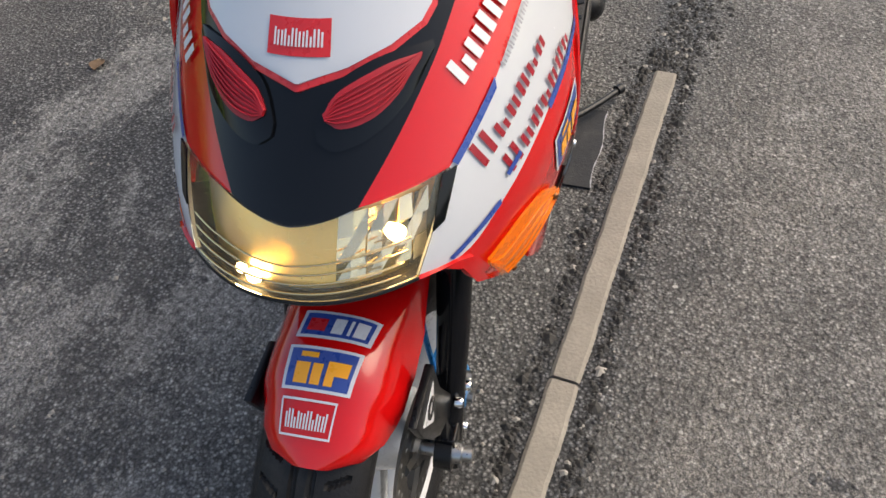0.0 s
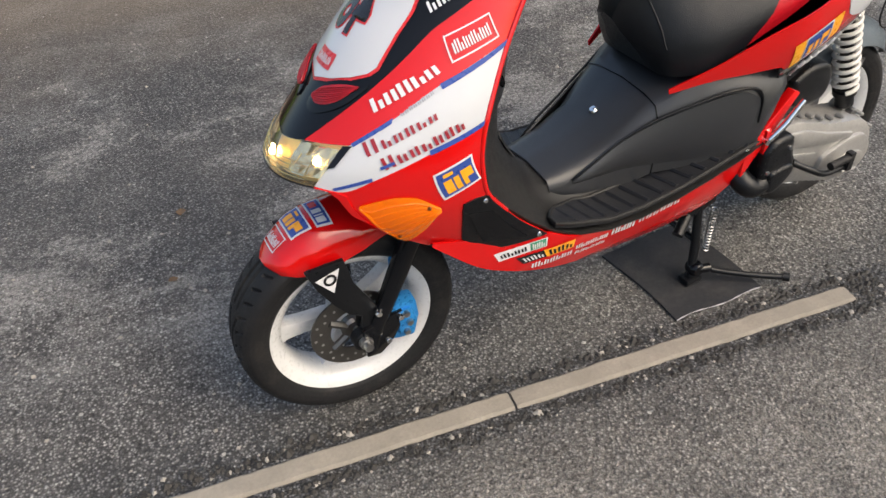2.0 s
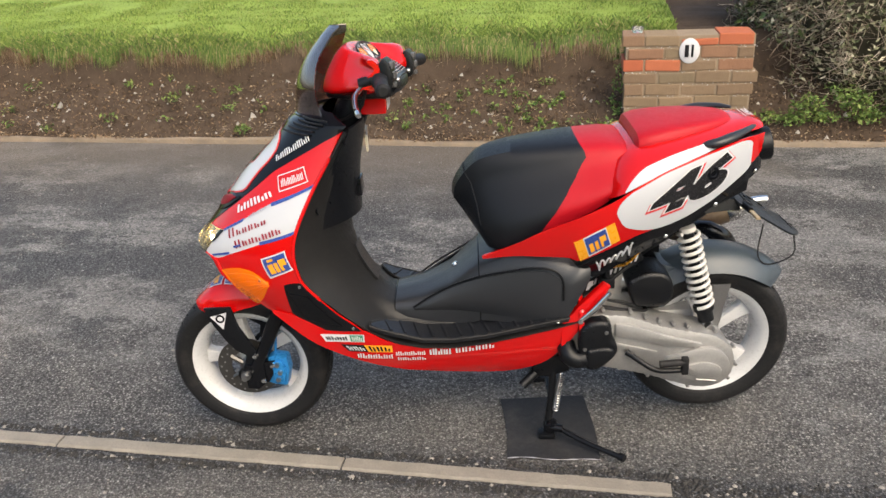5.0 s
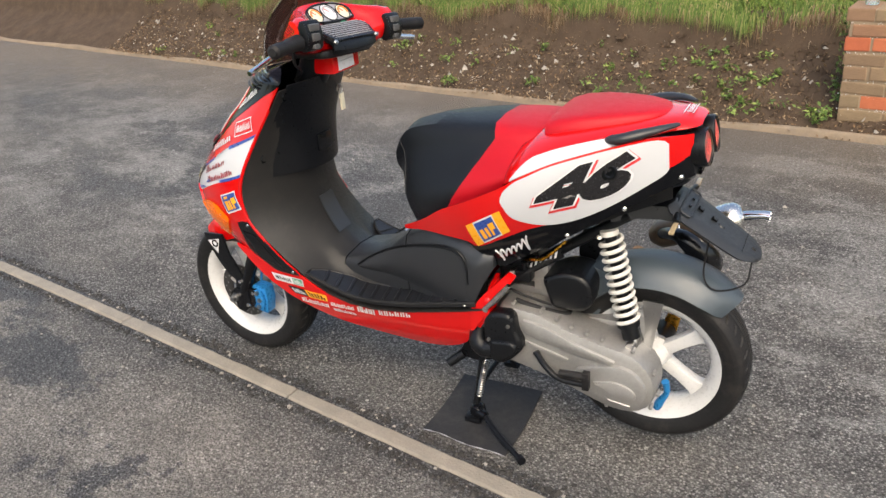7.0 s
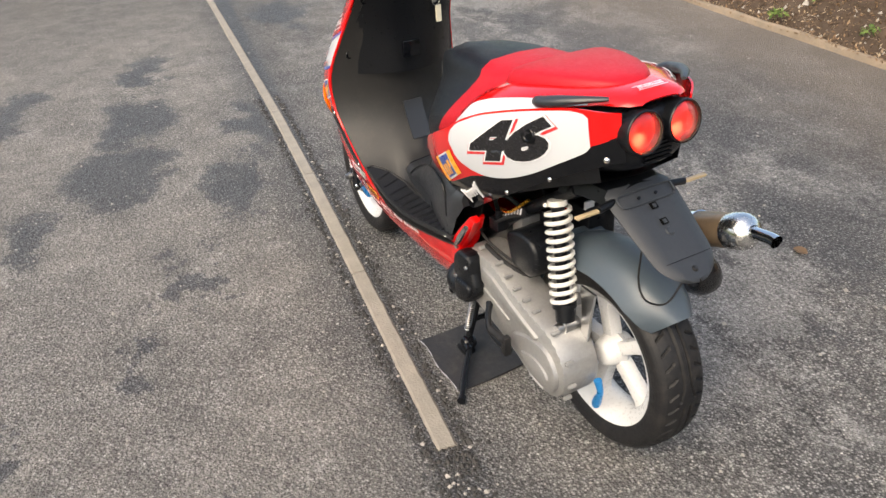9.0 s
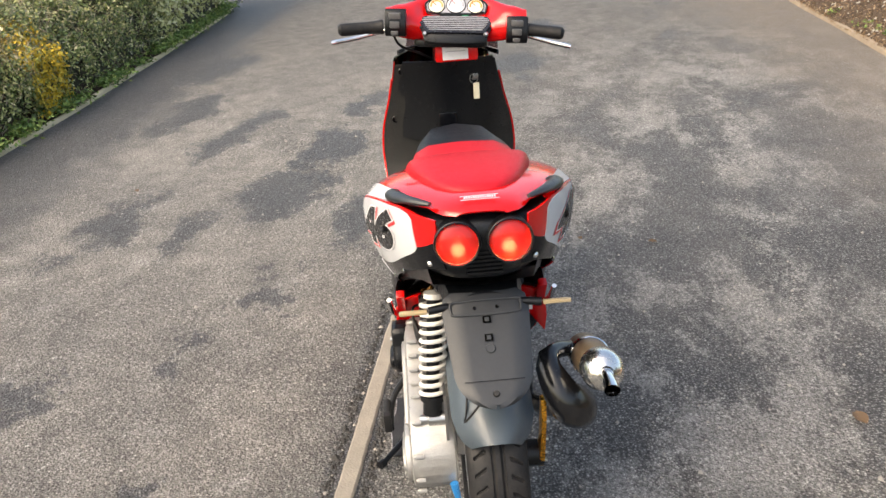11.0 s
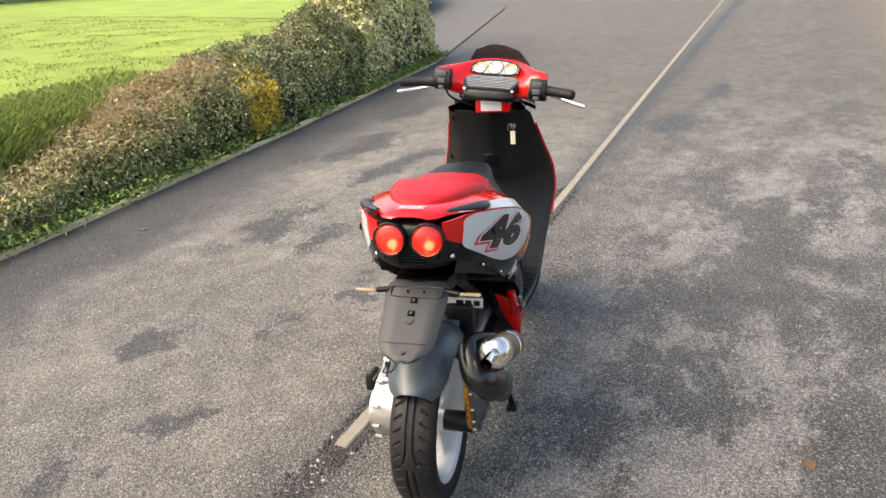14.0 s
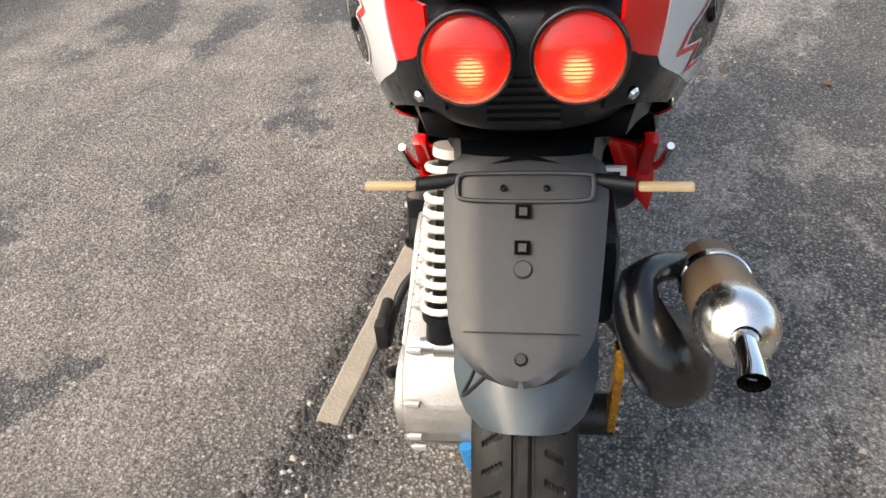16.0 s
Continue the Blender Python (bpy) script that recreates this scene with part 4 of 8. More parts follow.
leaf_cloud("bank_weeds", sp, np.tile((0, 0, 1.0), (len(sp), 1)), 0.0155, LEAF_WEED, "small green weeds on the soil bank", "weeds")
n = 9000
x, d = rng.uniform(-7, 3.4, n), np.where(rng.uniform(0, 1, n) < 0.2, rng.uniform(-0.03, 0.05, n), rng.uniform(0.03, 0.7, n))
sp = np.array([(a, right_edge(a) + b, bank_height(b) + bump_noise(a, right_edge(a) + b, 2.2, 0.035) + 0.012) for a, b in zip(x, d)])
st = [(a, right_edge(a) + b, bank_height(b) + 0.01) for a, b in zip(rng.uniform(-6, 3.2, 700), rng.uniform(0.05, 0.7, 700))]
twigs("bank_twigs", st, 0.06, 0.0014, TWIG_PALE, "thin dry twigs lying on the soil", "twigs", 0.0)
g = Geo()
for i in range(9000):
    a, b = rng.uniform(-7, 3.2), rng.uniform(0.03, 0.62)
    c = Vector((a, right_edge(a) + b, bank_height(b) + bump_noise(a, right_edge(a) + b, 2.2, 0.035)))
    s_, k = abs(rng.normal()) * 0.009 + 0.004, len(g.v)
    w0 = rng.uniform(0, 6.28)
    for q in range(5):
        g.v.append(tuple(c + Vector((math.cos(w0 + q * 1.2566) * s_ * rng.uniform(0.7, 1.3), math.sin(w0 + q * 1.2566) * s_ * rng.uniform(0.7, 1.3), -0.2 * s_))))
    g.v.append(tuple(c + Vector((rng.normal() * 0.3 * s_, rng.normal() * 0.3 * s_, s_ * rng.uniform(0.6, 1.2)))))
    for q in range(5):
        g.f.append((k + q, k + (q + 1) % 5, k + 5))
        g.m.append(1 if i % 14 == 0 else 0)
tagged(part("soil_clods", g, [SOIL, STONE], smooth=0), "crumbs of soil and pale chips on the bank", "soil", kind="stuff")
leaf_cloud("bank_litter", sp, np.tile((0, -0.3, 1.0), (n, 1)), 0.012, LITTER, "dry leaf litter and chips on the soil", "litter")

# brick pillar with a round plaque
pillar = tagged(new("brick_pillar"), "short weathered brick pillar with a round white plaque", "pillar")
PX0, PX1, PY0, PY1 = 0.36, 1.13, 2.72, 2.95
part("core", Geo().box((PX0 + 0.012, PY0 - 0.001, 0.0), (PX1 - 0.012, PY1 - 0.008, 0.640)), MORTAR, pillar, "sandy mortar", smooth=0)
bl, bh, gap = 0.205, 0.066, 0.009
for row in range(9):
    z = 0.0 + row * (bh + gap) - 0.02
    x = PX0 - (0.0 if row % 2 else bl * 0.48) + 0.012 * math.sin(row * 2.1) + (0.02 * row / 9)
    k = 0
    while x < PX1 - 0.04:
        x0, x1 = max(x, PX0 + 0.012 * math.sin(row * 3.7)), min(x + bl, PX1 + 0.02 * math.sin(row * 1.7))
        if x1 - x0 > 0.04:
            jut = -0.0035 - 0.0055 * abs(math.sin(row * 5.1 + k * 2.3))
            hh = bh * (1 + 0.10 * math.sin(row * 3.3 + k * 1.9)) if row < 8 else bh * (0.85 + 0.25 * math.sin(k * 2.2 + 0.6))
            gb = Geo().box((x0, PY0 + jut, z), (x1 + 0.006 * math.sin(k * 3.1 + row), PY1 + jut * 0.5, z + hh), bevel=0.008)
            mid = Vector(((x0 + x1) / 2, PY0, z + bh / 2))
            gb = gb.moved(Matrix.Translation(mid) @ Matrix.Rotation(radians(1.6 * math.sin(row * 2.7 + k * 4.1)), 4, "Y") @ Matrix.Rotation(radians(1.2 * math.sin(row * 1.3 + k * 2.9)), 4, "Z") @ Matrix.Translation(-mid))
            redbrick = (row == 8 and 0.3 < x0 - PX0 + 0.1 < 0.75) or (row == 6 and x0 < PX0 + 0.16) or (row == 2 and k == 1)
            part("brick", gb, BRICK_RED if redbrick else BRICK, pillar, smooth=0)
        x += bl + gap
        k += 1
plaque = part("plaque", Geo().lathe([(0.0, -0.010), (0.052, -0.010), (0.060, -0.006), (0.060, 0.004)], (0.745, PY0 - 0.006, 0.55), "y", 32), STICK_WHITE, pillar, "round white plaque")
plaque.data.transform(Matrix.Translation((0, 0, 0.55)) @ Matrix.Diagonal((1, 1, 1.25, 1)) @ Matrix.Translation((0, 0, -0.55)))
part("plaque_bars", Geo().box((0.717, PY0 - 0.019, 0.515), (0.740, PY0 - 0.0155, 0.588)).box((0.755, PY0 - 0.019, 0.515), (0.768, PY0 - 0.0155, 0.588)), STICK_BLACK, pillar, "plain black bars", smooth=0)
g = Geo()
for i in range(420):
    row = int(rng.integers(1, 9))
    c = Vector((rng.uniform(PX0, PX1), PY0 - 0.004, row * (bh + gap) - 0.026 + rng.normal() * 0.006))
    r_, k = rng.uniform(0.0015, 0.0042), len(g.v)
    g.v += [tuple(c + Vector((r_ * math.cos(q * 1.2566), 0.004, r_ * math.sin(q * 1.2566)))) for q in range(5)] + [tuple(c + Vector((0, -0.4 * r_, 0)))]
    for q in range(5):
        g.f.append((k + (q + 1) % 5, k + q, k + 5))
        g.m.append(0)
tagged(part("lime_specks", g, STICK_WHITE, pillar, smooth=0), "white lime specks along the joints", kind="stuff")
tagged(part("glass_jar", Geo().lathe([(0.0, 0), (0.03, 0.0), (0.034, 0.01), (0.034, 0.03), (0.03, 0.035), (0.027, 0.03), (0.027, 0.006), (0, 0.006)], (0.44, 2.83, 0.649), "z", 20), glass("jar_glass", (0.8, 0.85, 0.85), 0.05, 0.9)), "small clear glass jar standing on the brick pillar", "jar")
x = rng.uniform(0.30, 0.42, 220)
sp = np.stack([x, rng.uniform(2.80, 2.95, 220), rng.uniform(0.05, 0.55, 220)], 1)
leaf_cloud("climber", sp, np.tile((-0.5, -1.0, 0.2), (220, 1)), 0.013, LEAF_WEED, "thin yellow-green climber on the side of the pillar", "plant")


# ---- scooter ----
# Its own frame: forward is -x, its left is -y, up is z.
scooter = tagged(new("scooter"), "red, white and black racing-style motor scooter on its centre stand", "scooter")
scooter.matrix_world = pose(-0.13, -0.215, 0, 0, 0, 9.3)

ZN, XN = (0.24, 0.40, 0.50, 0.566, 0.581, 0.623, 0.671, 0.725, 0.771, 0.853, 0.897, 0.97, 1.0), (-0.56, -0.66, -0.73, -0.78, -0.792, -0.79, -0.762, -0.713, -0.672, -0.60, -0.54, -0.48, -0.46)
ZW, WW = (0.24, 0.30, 0.40, 0.5, 0.58, 0.66, 0.74, 0.85, 0.95, 1.0), (0.16, 0.175, 0.19, 0.20, 0.206, 0.208, 0.195, 0.165, 0.145, 0.14)
ZE, XE = (0.24, 0.41, 0.48, 0.58, 0.66, 0.74, 0.85, 0.955, 1.0), (-0.25, -0.30, -0.38, -0.46, -0.475, -0.45, -0.39, -0.325, -0.30)


def soft(v, xs, ys):
    return 0.25 * lerp(v - 0.025, xs, ys) + 0.5 * lerp(v, xs, ys) + 0.25 * lerp(v + 0.025, xs, ys)


def apron(phi, z, off=0.0):
    """The front apron: phi is 0 at the nose and +-90 at the rear edge of its sides."""
    def at(p, zz):
        xn, xe, w = soft(zz, ZN, XN), soft(zz, ZE, XE), soft(zz, ZW, WW)
        a = radians(min(abs(p), 90))
        return Vector((xe - (xe - xn) * math.cos(a) ** (2 / 1.7), math.copysign(w * math.sin(a), p) - 0.009, zz))
    q = at(phi, z)
    if off:
        e = at(phi + 1.0, z) - at(phi - 1.0, z) if abs(phi) < 88 else (at(phi, z) - at(phi - math.copysign(2, phi), z)) * math.copysign(1, phi)
        n = e.cross(at(phi, z + 0.006) - at(phi, z - 0.006)).normalized()
        if n.y * phi < 0 or (abs(phi) < 20 and n.x > 0):
            n = -n
        q += n * off
    return q


TX, TW = (-0.05, 0.05, 0.15, 0.25, 0.34, 0.42, 0.52, 0.58, 0.62, 0.66, 0.70, 0.72, 0.74, 0.77), (0.115, 0.152, 0.200, 0.234, 0.241, 0.236, 0.211, 0.188, 0.172, 0.150, 0.124, 0.108, 0.080, 0.040)


def tail(x, z, side, off=0.0):
    """The flank of the seat unit."""
    zc = lerp(x, (0.05, 0.24, 0.80), (0.66, 0.735, 0.925))
    w = 0.5 * lerp(x, TX, TW) + 0.25 * (lerp(x - 0.02, TX, TW) + lerp(x + 0.02, TX, TW))
    return Vector((x, side * (w * (1 - (0.60 if z > zc else 0.19) * min(((z - zc) / 0.16) ** 2, 1.5)) + off), z))


def belly(x, z, side, off=0.0):
    g = lerp(x, (-0.56, -0.45, -0.3, 0.05, 0.27), (0.89, 0.95, 1.0, 1.0, 0.94))
    return Vector((x, side * (lerp(z, (0.22, 0.27, 0.33, 0.39, 0.46), (0.130, 0.162, 0.186, 0.198, 0.204)) * g + off), z))


def ruled(top, low, nu, nv, curve=True):
    f = smooth_line if curve else along
    a, b = np.array(f(top, nu)), np.array(f(low, nu))
    return [[tuple(a[j] + (b[j] - a[j]) * i / (nv - 1)) for j in range(nu)] for i in range(nv)]


def skin(surf, top, low, nu, nv, side, off, thick, curve=True, bulge=0.0):
    """Rows of points of a panel on a surface, ordered so that its normals face out."""
    rows = ruled(top, low, nu, nv, curve)
    pts = []
    for i, r in enumerate(rows):
        k = bulge * math.sin(math.pi * i / (nv - 1))
        pts.append([surf(a, b, side, off + (k * math.sin(math.pi * j / (nu - 1)) ** 0.5 if bulge else 0)) for j, (a, b) in enumerate(r)])
    return pts if side < 0 else [list(reversed(r)) for r in pts]


def on_apron(a, b, side, off):
    return apron(a * side, b, off)


def panel(name, surf, top, low, nu, nv, side, material, parent, off=0.0, thick=0.004, label="", curve=True, bulge=0.0):
    g = Geo()
    rows = skin(surf, top, low, nu, nv, side, off, thick, curve, bulge)
    g.shell([list(reversed(r)) for r in rows], thick)
    return part(name, g, material, parent, label)


def quad_at(q, u, v):
    (ax, ay), (bx, by), (cx, cy), (dx, dy) = q
    tx, ty = ax + (bx - ax) * u, ay + (by - ay) * u
    lx, ly = dx + (cx - dx) * u, dy + (cy - dy) * u
    return tx + (lx - tx) * v, ty + (ly - ty) * v


def sticker(name, surf, q, side, pieces, mats, parent, off=0.0015, label="", flip=False):
    """A sticker on a surface: q is its quad (top left, top right, bottom right, bottom left); pieces are (u0, v0, u1, v1, slot), laid up in order."""
    g = Geo()
    def spot(u, v, k):
        a, b = quad_at(q, 1 - u if flip else u, v)
        return surf(a, b, side, off + 0.0004 * (k if k < 3 else 3))
    for k, piece in enumerate(pieces):
        u0, v0, u1, v1, slot = piece
        nu, nv = max(2, int(abs(u1 - u0) * 8) + 2), max(2, int(abs(v1 - v0) * 4) + 2)
        rows = []
        for i in range(nv):
            row = []
            for j in range(nu):
                u, v = u0 + (u1 - u0) * j / (nu - 1), v0 + (v1 - v0) * i / (nv - 1)
                row.append(spot(u, v, k))
            rows.append(row)
        g.grid(rows, slot)
    ob = part(name, g, mats, parent)
    return tagged(ob, label, kind="stuff" if len(pieces) > 7 else "")


def word(n, u0, v0, u1, v1, slot, gap=0.25):
    """Plain upright bars in pairs, standing for the n letters of a mark."""
    w = (u1 - u0) / n
    out = []
    for i in range(n):
        a, b = u0 + w * (i + gap / 2), u0 + w * (i + 1 - gap / 2)
        low = v0 + (v1 - v0) * (0.0, 0.16, 0.08)[(i * 5 + n) % 3]
        tall = v0 + (v1 - v0) * (0.16, 0.0, 0.42)[(i * 7 + n) % 3]
        out += [(a, low, a + 0.38 * (b - a), v1, slot), (b - 0.36 * (b - a), tall, b, v1, slot)]
    return out


def frame_pieces(slot, u=0.06, v=0.09):
    return [(0, 0, 1, v, slot), (0, 1 - v, 1, 1, slot), (0, v, u, 1 - v, slot), (1 - u, v, 1, 1 - v, slot)]


IP = [(0, 0, 1, 1, 0), (0.05, 0.07, 0.95, 0.93, 1), (0.16, 0.38, 0.36, 0.85, 2), (0.2, 0.14, 0.44, 0.26, 2), (0.40, 0.38, 0.54, 0.85, 2), (0.6, 0.3, 0.72, 0.85, 2), (0.72, 0.3, 0.9, 0.62, 2)]
IPM = [STICK_WHITE, STICK_BLUE, STICK_YELLOW]

# boundaries of the apron's colours: (phi, z)
EDGE_BLACK = [(15.5, 0.700), (23, 0.733), (33.5, 0.780), (43, 0.830), (48, 0.864), (60, 0.902), (74, 0.937), (89, 0.962)]
EDGE_WHITE = [(36, 0.705), (41.5, 0.718), (48, 0.742), (60, 0.784), (74, 0.814), (89, 0.840)]
EDGE_RED = [(29, 0.638), (40.5, 0.632), (51, 0.654), (66.5, 0.687), (80, 0.712), (89, 0.722)]
EDGE_ARCH = [(38, 0.632), (42.5, 0.622), (43.5, 0.60), (45.5, 0.552), (48.5, 0.502), (54, 0.468), (68, 0.452), (89, 0.422)]

# black nose
g = Geo()
rows = []
for i in range(33):
    t = i / 32
    row = []
    for j in range(41):
        u = -1 + 2 * j / 40
        z0 = 0.690 + 0.010 * abs(u) ** 1.5
        z = z0 + (0.968 - z0) * t
        pm = lerp(z, [e[1] for e in EDGE_BLACK], [e[0] for e in EDGE_BLACK])
        row.append(apron(u * pm, z, 0.001))
    rows.append(row)
g.shell([list(reversed(r)) for r in rows], 0.004)
nose = part("nose_cowl", g, BLACK, scooter, "glossy black nose cowl")

# number board on the nose
PZ, PP = (0.772, 0.778, 0.788, 0.797, 0.807, 0.84, 0.88, 0.905, 0.925, 0.935), (0.5, 9, 21, 30, 33.5, 34, 34, 31, 24, 15)


def board(scale, off, zlo, zhi, name, material, label, parent):
    g = Geo()
    rows = []
    for i in range(19):
        z = 0.772 + 0.163 * (i / 18)
        pm = lerp(z, PZ, PP) * scale
        zz = zlo + (zhi - zlo) * (i / 18)
        rows.append([apron(pm * (-1 + j / 10), zz, off) for j in range(21)])
    g.shell([list(reversed(r)) for r in rows], 0.003)
    return part(name, g, material, parent, label)


board(1.0, 0.003, 0.770, 0.937, "board_border", STICK_RED, "thin red border", nose)
number_board = board(0.955, 0.0045, 0.7745, 0.934, "number_board", WHITE, "white number board", nose)


def wrap_text(body, name, where, mats, parent, size, off, shear=0.0, bold=0.0, label=""):
    """Raised-film lettering from the built-in font, laid on a surface: where maps the text's (x, y) to a point."""
    cu = bpy.data.curves.new(name, "FONT")
    cu.body, cu.size, cu.shear, cu.offset = body, size, shear, bold
    cu.align_x, cu.align_y = "CENTER", "CENTER"
    cu.resolution_u = 4
    tmp = bpy.data.objects.new(name, cu)
    me = bpy.data.meshes.new_from_object(tmp)
    bpy.data.objects.remove(tmp)
    b = bmesh.new()
    b.from_mesh(me)
    bmesh.ops.triangulate(b, faces=b.faces[:])
    for _ in range(2):
        bmesh.ops.subdivide_edges(b, edges=[e for e in b.edges if e.calc_length() > size * 0.12], cuts=1, use_grid_fill=False)
        bmesh.ops.triangulate(b, faces=b.faces[:])
    for v in b.verts:
        v.co = where(v.co.x, v.co.y, off)
    b.to_mesh(me)
    b.free()
    me.materials.clear()
    me.materials.append(mats)
    ob = new(name, me)
    ob.parent = parent
    if label:
        tagged(ob, label)
    return ob


def on_board(x, y, off):
    return apron(x * 260, 0.868 + y * 0.86, off)


wrap_text("46", "number_outline", on_board, STICK_RED, number_board, 0.105, 0.0052, 0.2, 0.006, "red outline of the racing number")
wrap_text("46", "number", on_board, STICK_BLACK, number_board, 0.105, 0.0060, 0.2, 0.003, "black racing number 46")
sticker("maker_badge", on_apron, [(-8, 0.812), (8, 0.812), (8, 0.790), (-8, 0.790)], 1, [(0, 0, 1, 1, 0)] + word(7, 0.1, 0.28, 0.9, 0.75, 1), [STICK_RED, STICK_WHITE], number_board, 0.0055, "small red badge with plain white bars")

for side in (-1, 1):
    # the two red inlets, with ribs, in dark hollows
    hollow = panel("inlet_rim", on_apron, [(5, 0.750), (8, 0.771), (14, 0.782), (22, 0.788), (32, 0.788)], [(5.5, 0.742), (10, 0.735), (18, 0.741), (26, 0.757), (32.5, 0.783)], 18, 8, side, BLACK, nose, 0.004, 0.006, bulge=0.0025)
    eye = panel("inlet", on_apron, [(7, 0.757), (9.5, 0.768), (15, 0.776), (22, 0.782), (29, 0.783)], [(7.5, 0.753), (11, 0.748), (17.5, 0.751), (23.5, 0.762), (28.5, 0.780)], 18, 8, side, EYE_RED, nose, 0.0070, 0.004, "red ribbed inlet", bulge=0.0015)
    g = Geo()
    for k in range(7):
        t = 0.16 + 0.113 * k
        pts = []
        for j in range(9):
            u = j / 8
            rr = ruled([(7, 0.757), (9.5, 0.768), (15, 0.776), (22, 0.782), (29, 0.783)], [(7.5, 0.753), (11, 0.748), (17.5, 0.751), (23.5, 0.762), (28.5, 0.780)], 9, 41)
            a, b = rr[int(round(t * 40))][j]
            pts.append(apron(side * a, b, 0.0082 + 0.0014 * math.sin(math.pi * u)))
        g.tube(pts, 0.0009, 6)
    part("inlet_ribs", g, EYE_RED, eye)
    # side colours
    shield = panel("side_panel", on_apron, EDGE_BLACK, EDGE_WHITE, 30, 8, side, RED, scooter, label="red upper side panel")
    band = panel("side_band", on_apron, EDGE_WHITE, EDGE_RED, 30, 8, side, WHITE, scooter, label="white side band")
    lower = panel("lower_panel", on_apron, EDGE_RED, EDGE_ARCH, 30, 14, side, RED, scooter, label="red lower side panel")
    fl = side > 0
    sticker("wordmark", on_apron, [(34.5, 0.769), (55.5, 0.819), (60, 0.806), (39.5, 0.751)], side, word(5, 0, 0, 1, 1, 0, 0.18), [STICK_WHITE], shield, label="row of plain white bars", flip=fl)
    sticker("badge", on_apron, [(54, 0.853), (70, 0.880), (81, 0.844), (63, 0.816)], side, frame_pieces(0, 0.03, 0.06) + word(7, 0.1, 0.28, 0.9, 0.75, 0), [STICK_WHITE], shield, label="white framed badge with plain bars", flip=fl)
    sticker("pinstripe", on_apron, [(36.5, 0.708), (48, 0.746), (48.5, 0.738), (38, 0.7035)], side, [(0, 0, 1, 1, 0)], [STICK_BLUE], band, label="dark blue stripe", flip=fl)
    sticker("pinstripe", on_apron, [(61, 0.7895), (88, 0.840), (88, 0.831), (63, 0.7815)], side, [(0, 0, 1, 1, 0)], [STICK_BLUE], band, label="dark blue stripe", flip=fl)
    sticker("pinstripe", on_apron, [(66, 0.6935), (88, 0.7265), (88, 0.718), (67, 0.6855)], side, [(0, 0, 1, 1, 0)], [STICK_BLUE], band, label="dark blue stripe", flip=fl)
    sticker("pinstripe", on_apron, [(36, 0.638), (49, 0.657), (49.5, 0.651), (37, 0.634)], side, [(0, 0, 1, 1, 0)], [STICK_BLUE], band, label="dark blue stripe", flip=fl)
    sticker("wordmark", on_apron, [(40.5, 0.710), (63, 0.757), (66, 0.741), (45, 0.690)], side, [(0.0, 0.0, 0.05, 1, 0), (0.11, 0.0, 0.16, 1, 0)] + word(5, 0.2, 0.3, 1, 1, 0, 0.3), [STICK_MAROON], band, label="row of plain maroon bars", flip=fl)
    sticker("wordmark", on_apron, [(49.5, 0.687), (74.5, 0.742), (78.5, 0.719), (53, 0.669)], side, [(0.0, 0.0, 0.04, 1, 0), (0.085, 0.0, 0.125, 1, 0), (-0.04, 0.6, 0.12, 0.85, 1)] + word(6, 0.15, 0.28, 1, 0.95, 0, 0.3), [STICK_MAROON, STICK_BLUE], band, label="row of plain maroon bars", flip=fl)
    sticker("script_bars", on_apron, [(49.5, 0.752), (59, 0.783), (60.5, 0.777), (51, 0.747)], side, word(8, 0, 0, 1, 1, 0, 0.35), [STICK_GREY], band, label="small grey bars", flip=fl)
    sticker("fuel_badge", on_apron, [(69, 0.650), (83, 0.675), (87, 0.622), (72, 0.594)], side, IP, IPM, lower, label="blue and yellow badge with white border", flip=fl)
    sticker("wordmark", on_apron, [(36, 0.894), (56, 0.955), (62, 0.940), (42, 0.881)], side, word(8, 0, 0, 1, 1, 0, 0.22), [STICK_WHITE], nose, 0.003, "row of plain white bars", flip=fl)
    # intake panel in the lower apron
    grille = panel("intake_panel", on_apron, [(77, 0.574), (82, 0.580), (88.5, 0.580)], [(64.5, 0.480), (66.5, 0.430), (88.5, 0.424)], 12, 12, side, PLASTIC, lower, 0.003, 0.005, "black carbon-look intake panel")
    panel("intake_recess", on_apron, [(76, 0.550), (84, 0.540)], [(69, 0.462), (82, 0.442)], 10, 8, side, BLACK, grille, 0.005, 0.003, curve=False)
    for p in ((85, 0.571), (86, 0.434)):
        c = apron(side * p[0], p[1], 0.004)
        part("screw", Geo().lathe([(0, 0.003), (0.004, 0.002), (0.005, 0)], c, (0, side, 0.0), 10), CHROME, grille)
    # front indicator
    it, il = [(45.5, 0.605), (51, 0.613), (57, 0.618), (64.5, 0.610), (70, 0.582)], [(46, 0.598), (47, 0.545), (48.5, 0.503), (58, 0.528), (69, 0.572)]
    ind = panel("indicator", on_apron, it, il, 16, 10, side, AMBER, scooter, 0.005, 0.003, "ribbed amber indicator lens", bulge=0.007)
    ind.visible_shadow = False
    panel("reflector", on_apron, it, il, 12, 8, side, REFLECTOR, ind, -0.012, 0.003, "golden reflector")
    g = Geo()
    rr = ruled(it, il, 9, 9)
    for i in range(1, 8):
        g.tube([apron(side * a, b, 0.006 + 0.006 * math.sin(math.pi * i / 8) * math.sin(math.pi * (0.06 + 0.88 * q / 8)) ** 0.5) for q, (a, b) in enumerate(rr[i])], 0.0009, 5, caps=False)
    part("lens_ribs", g, AMBER, ind).visible_shadow = False
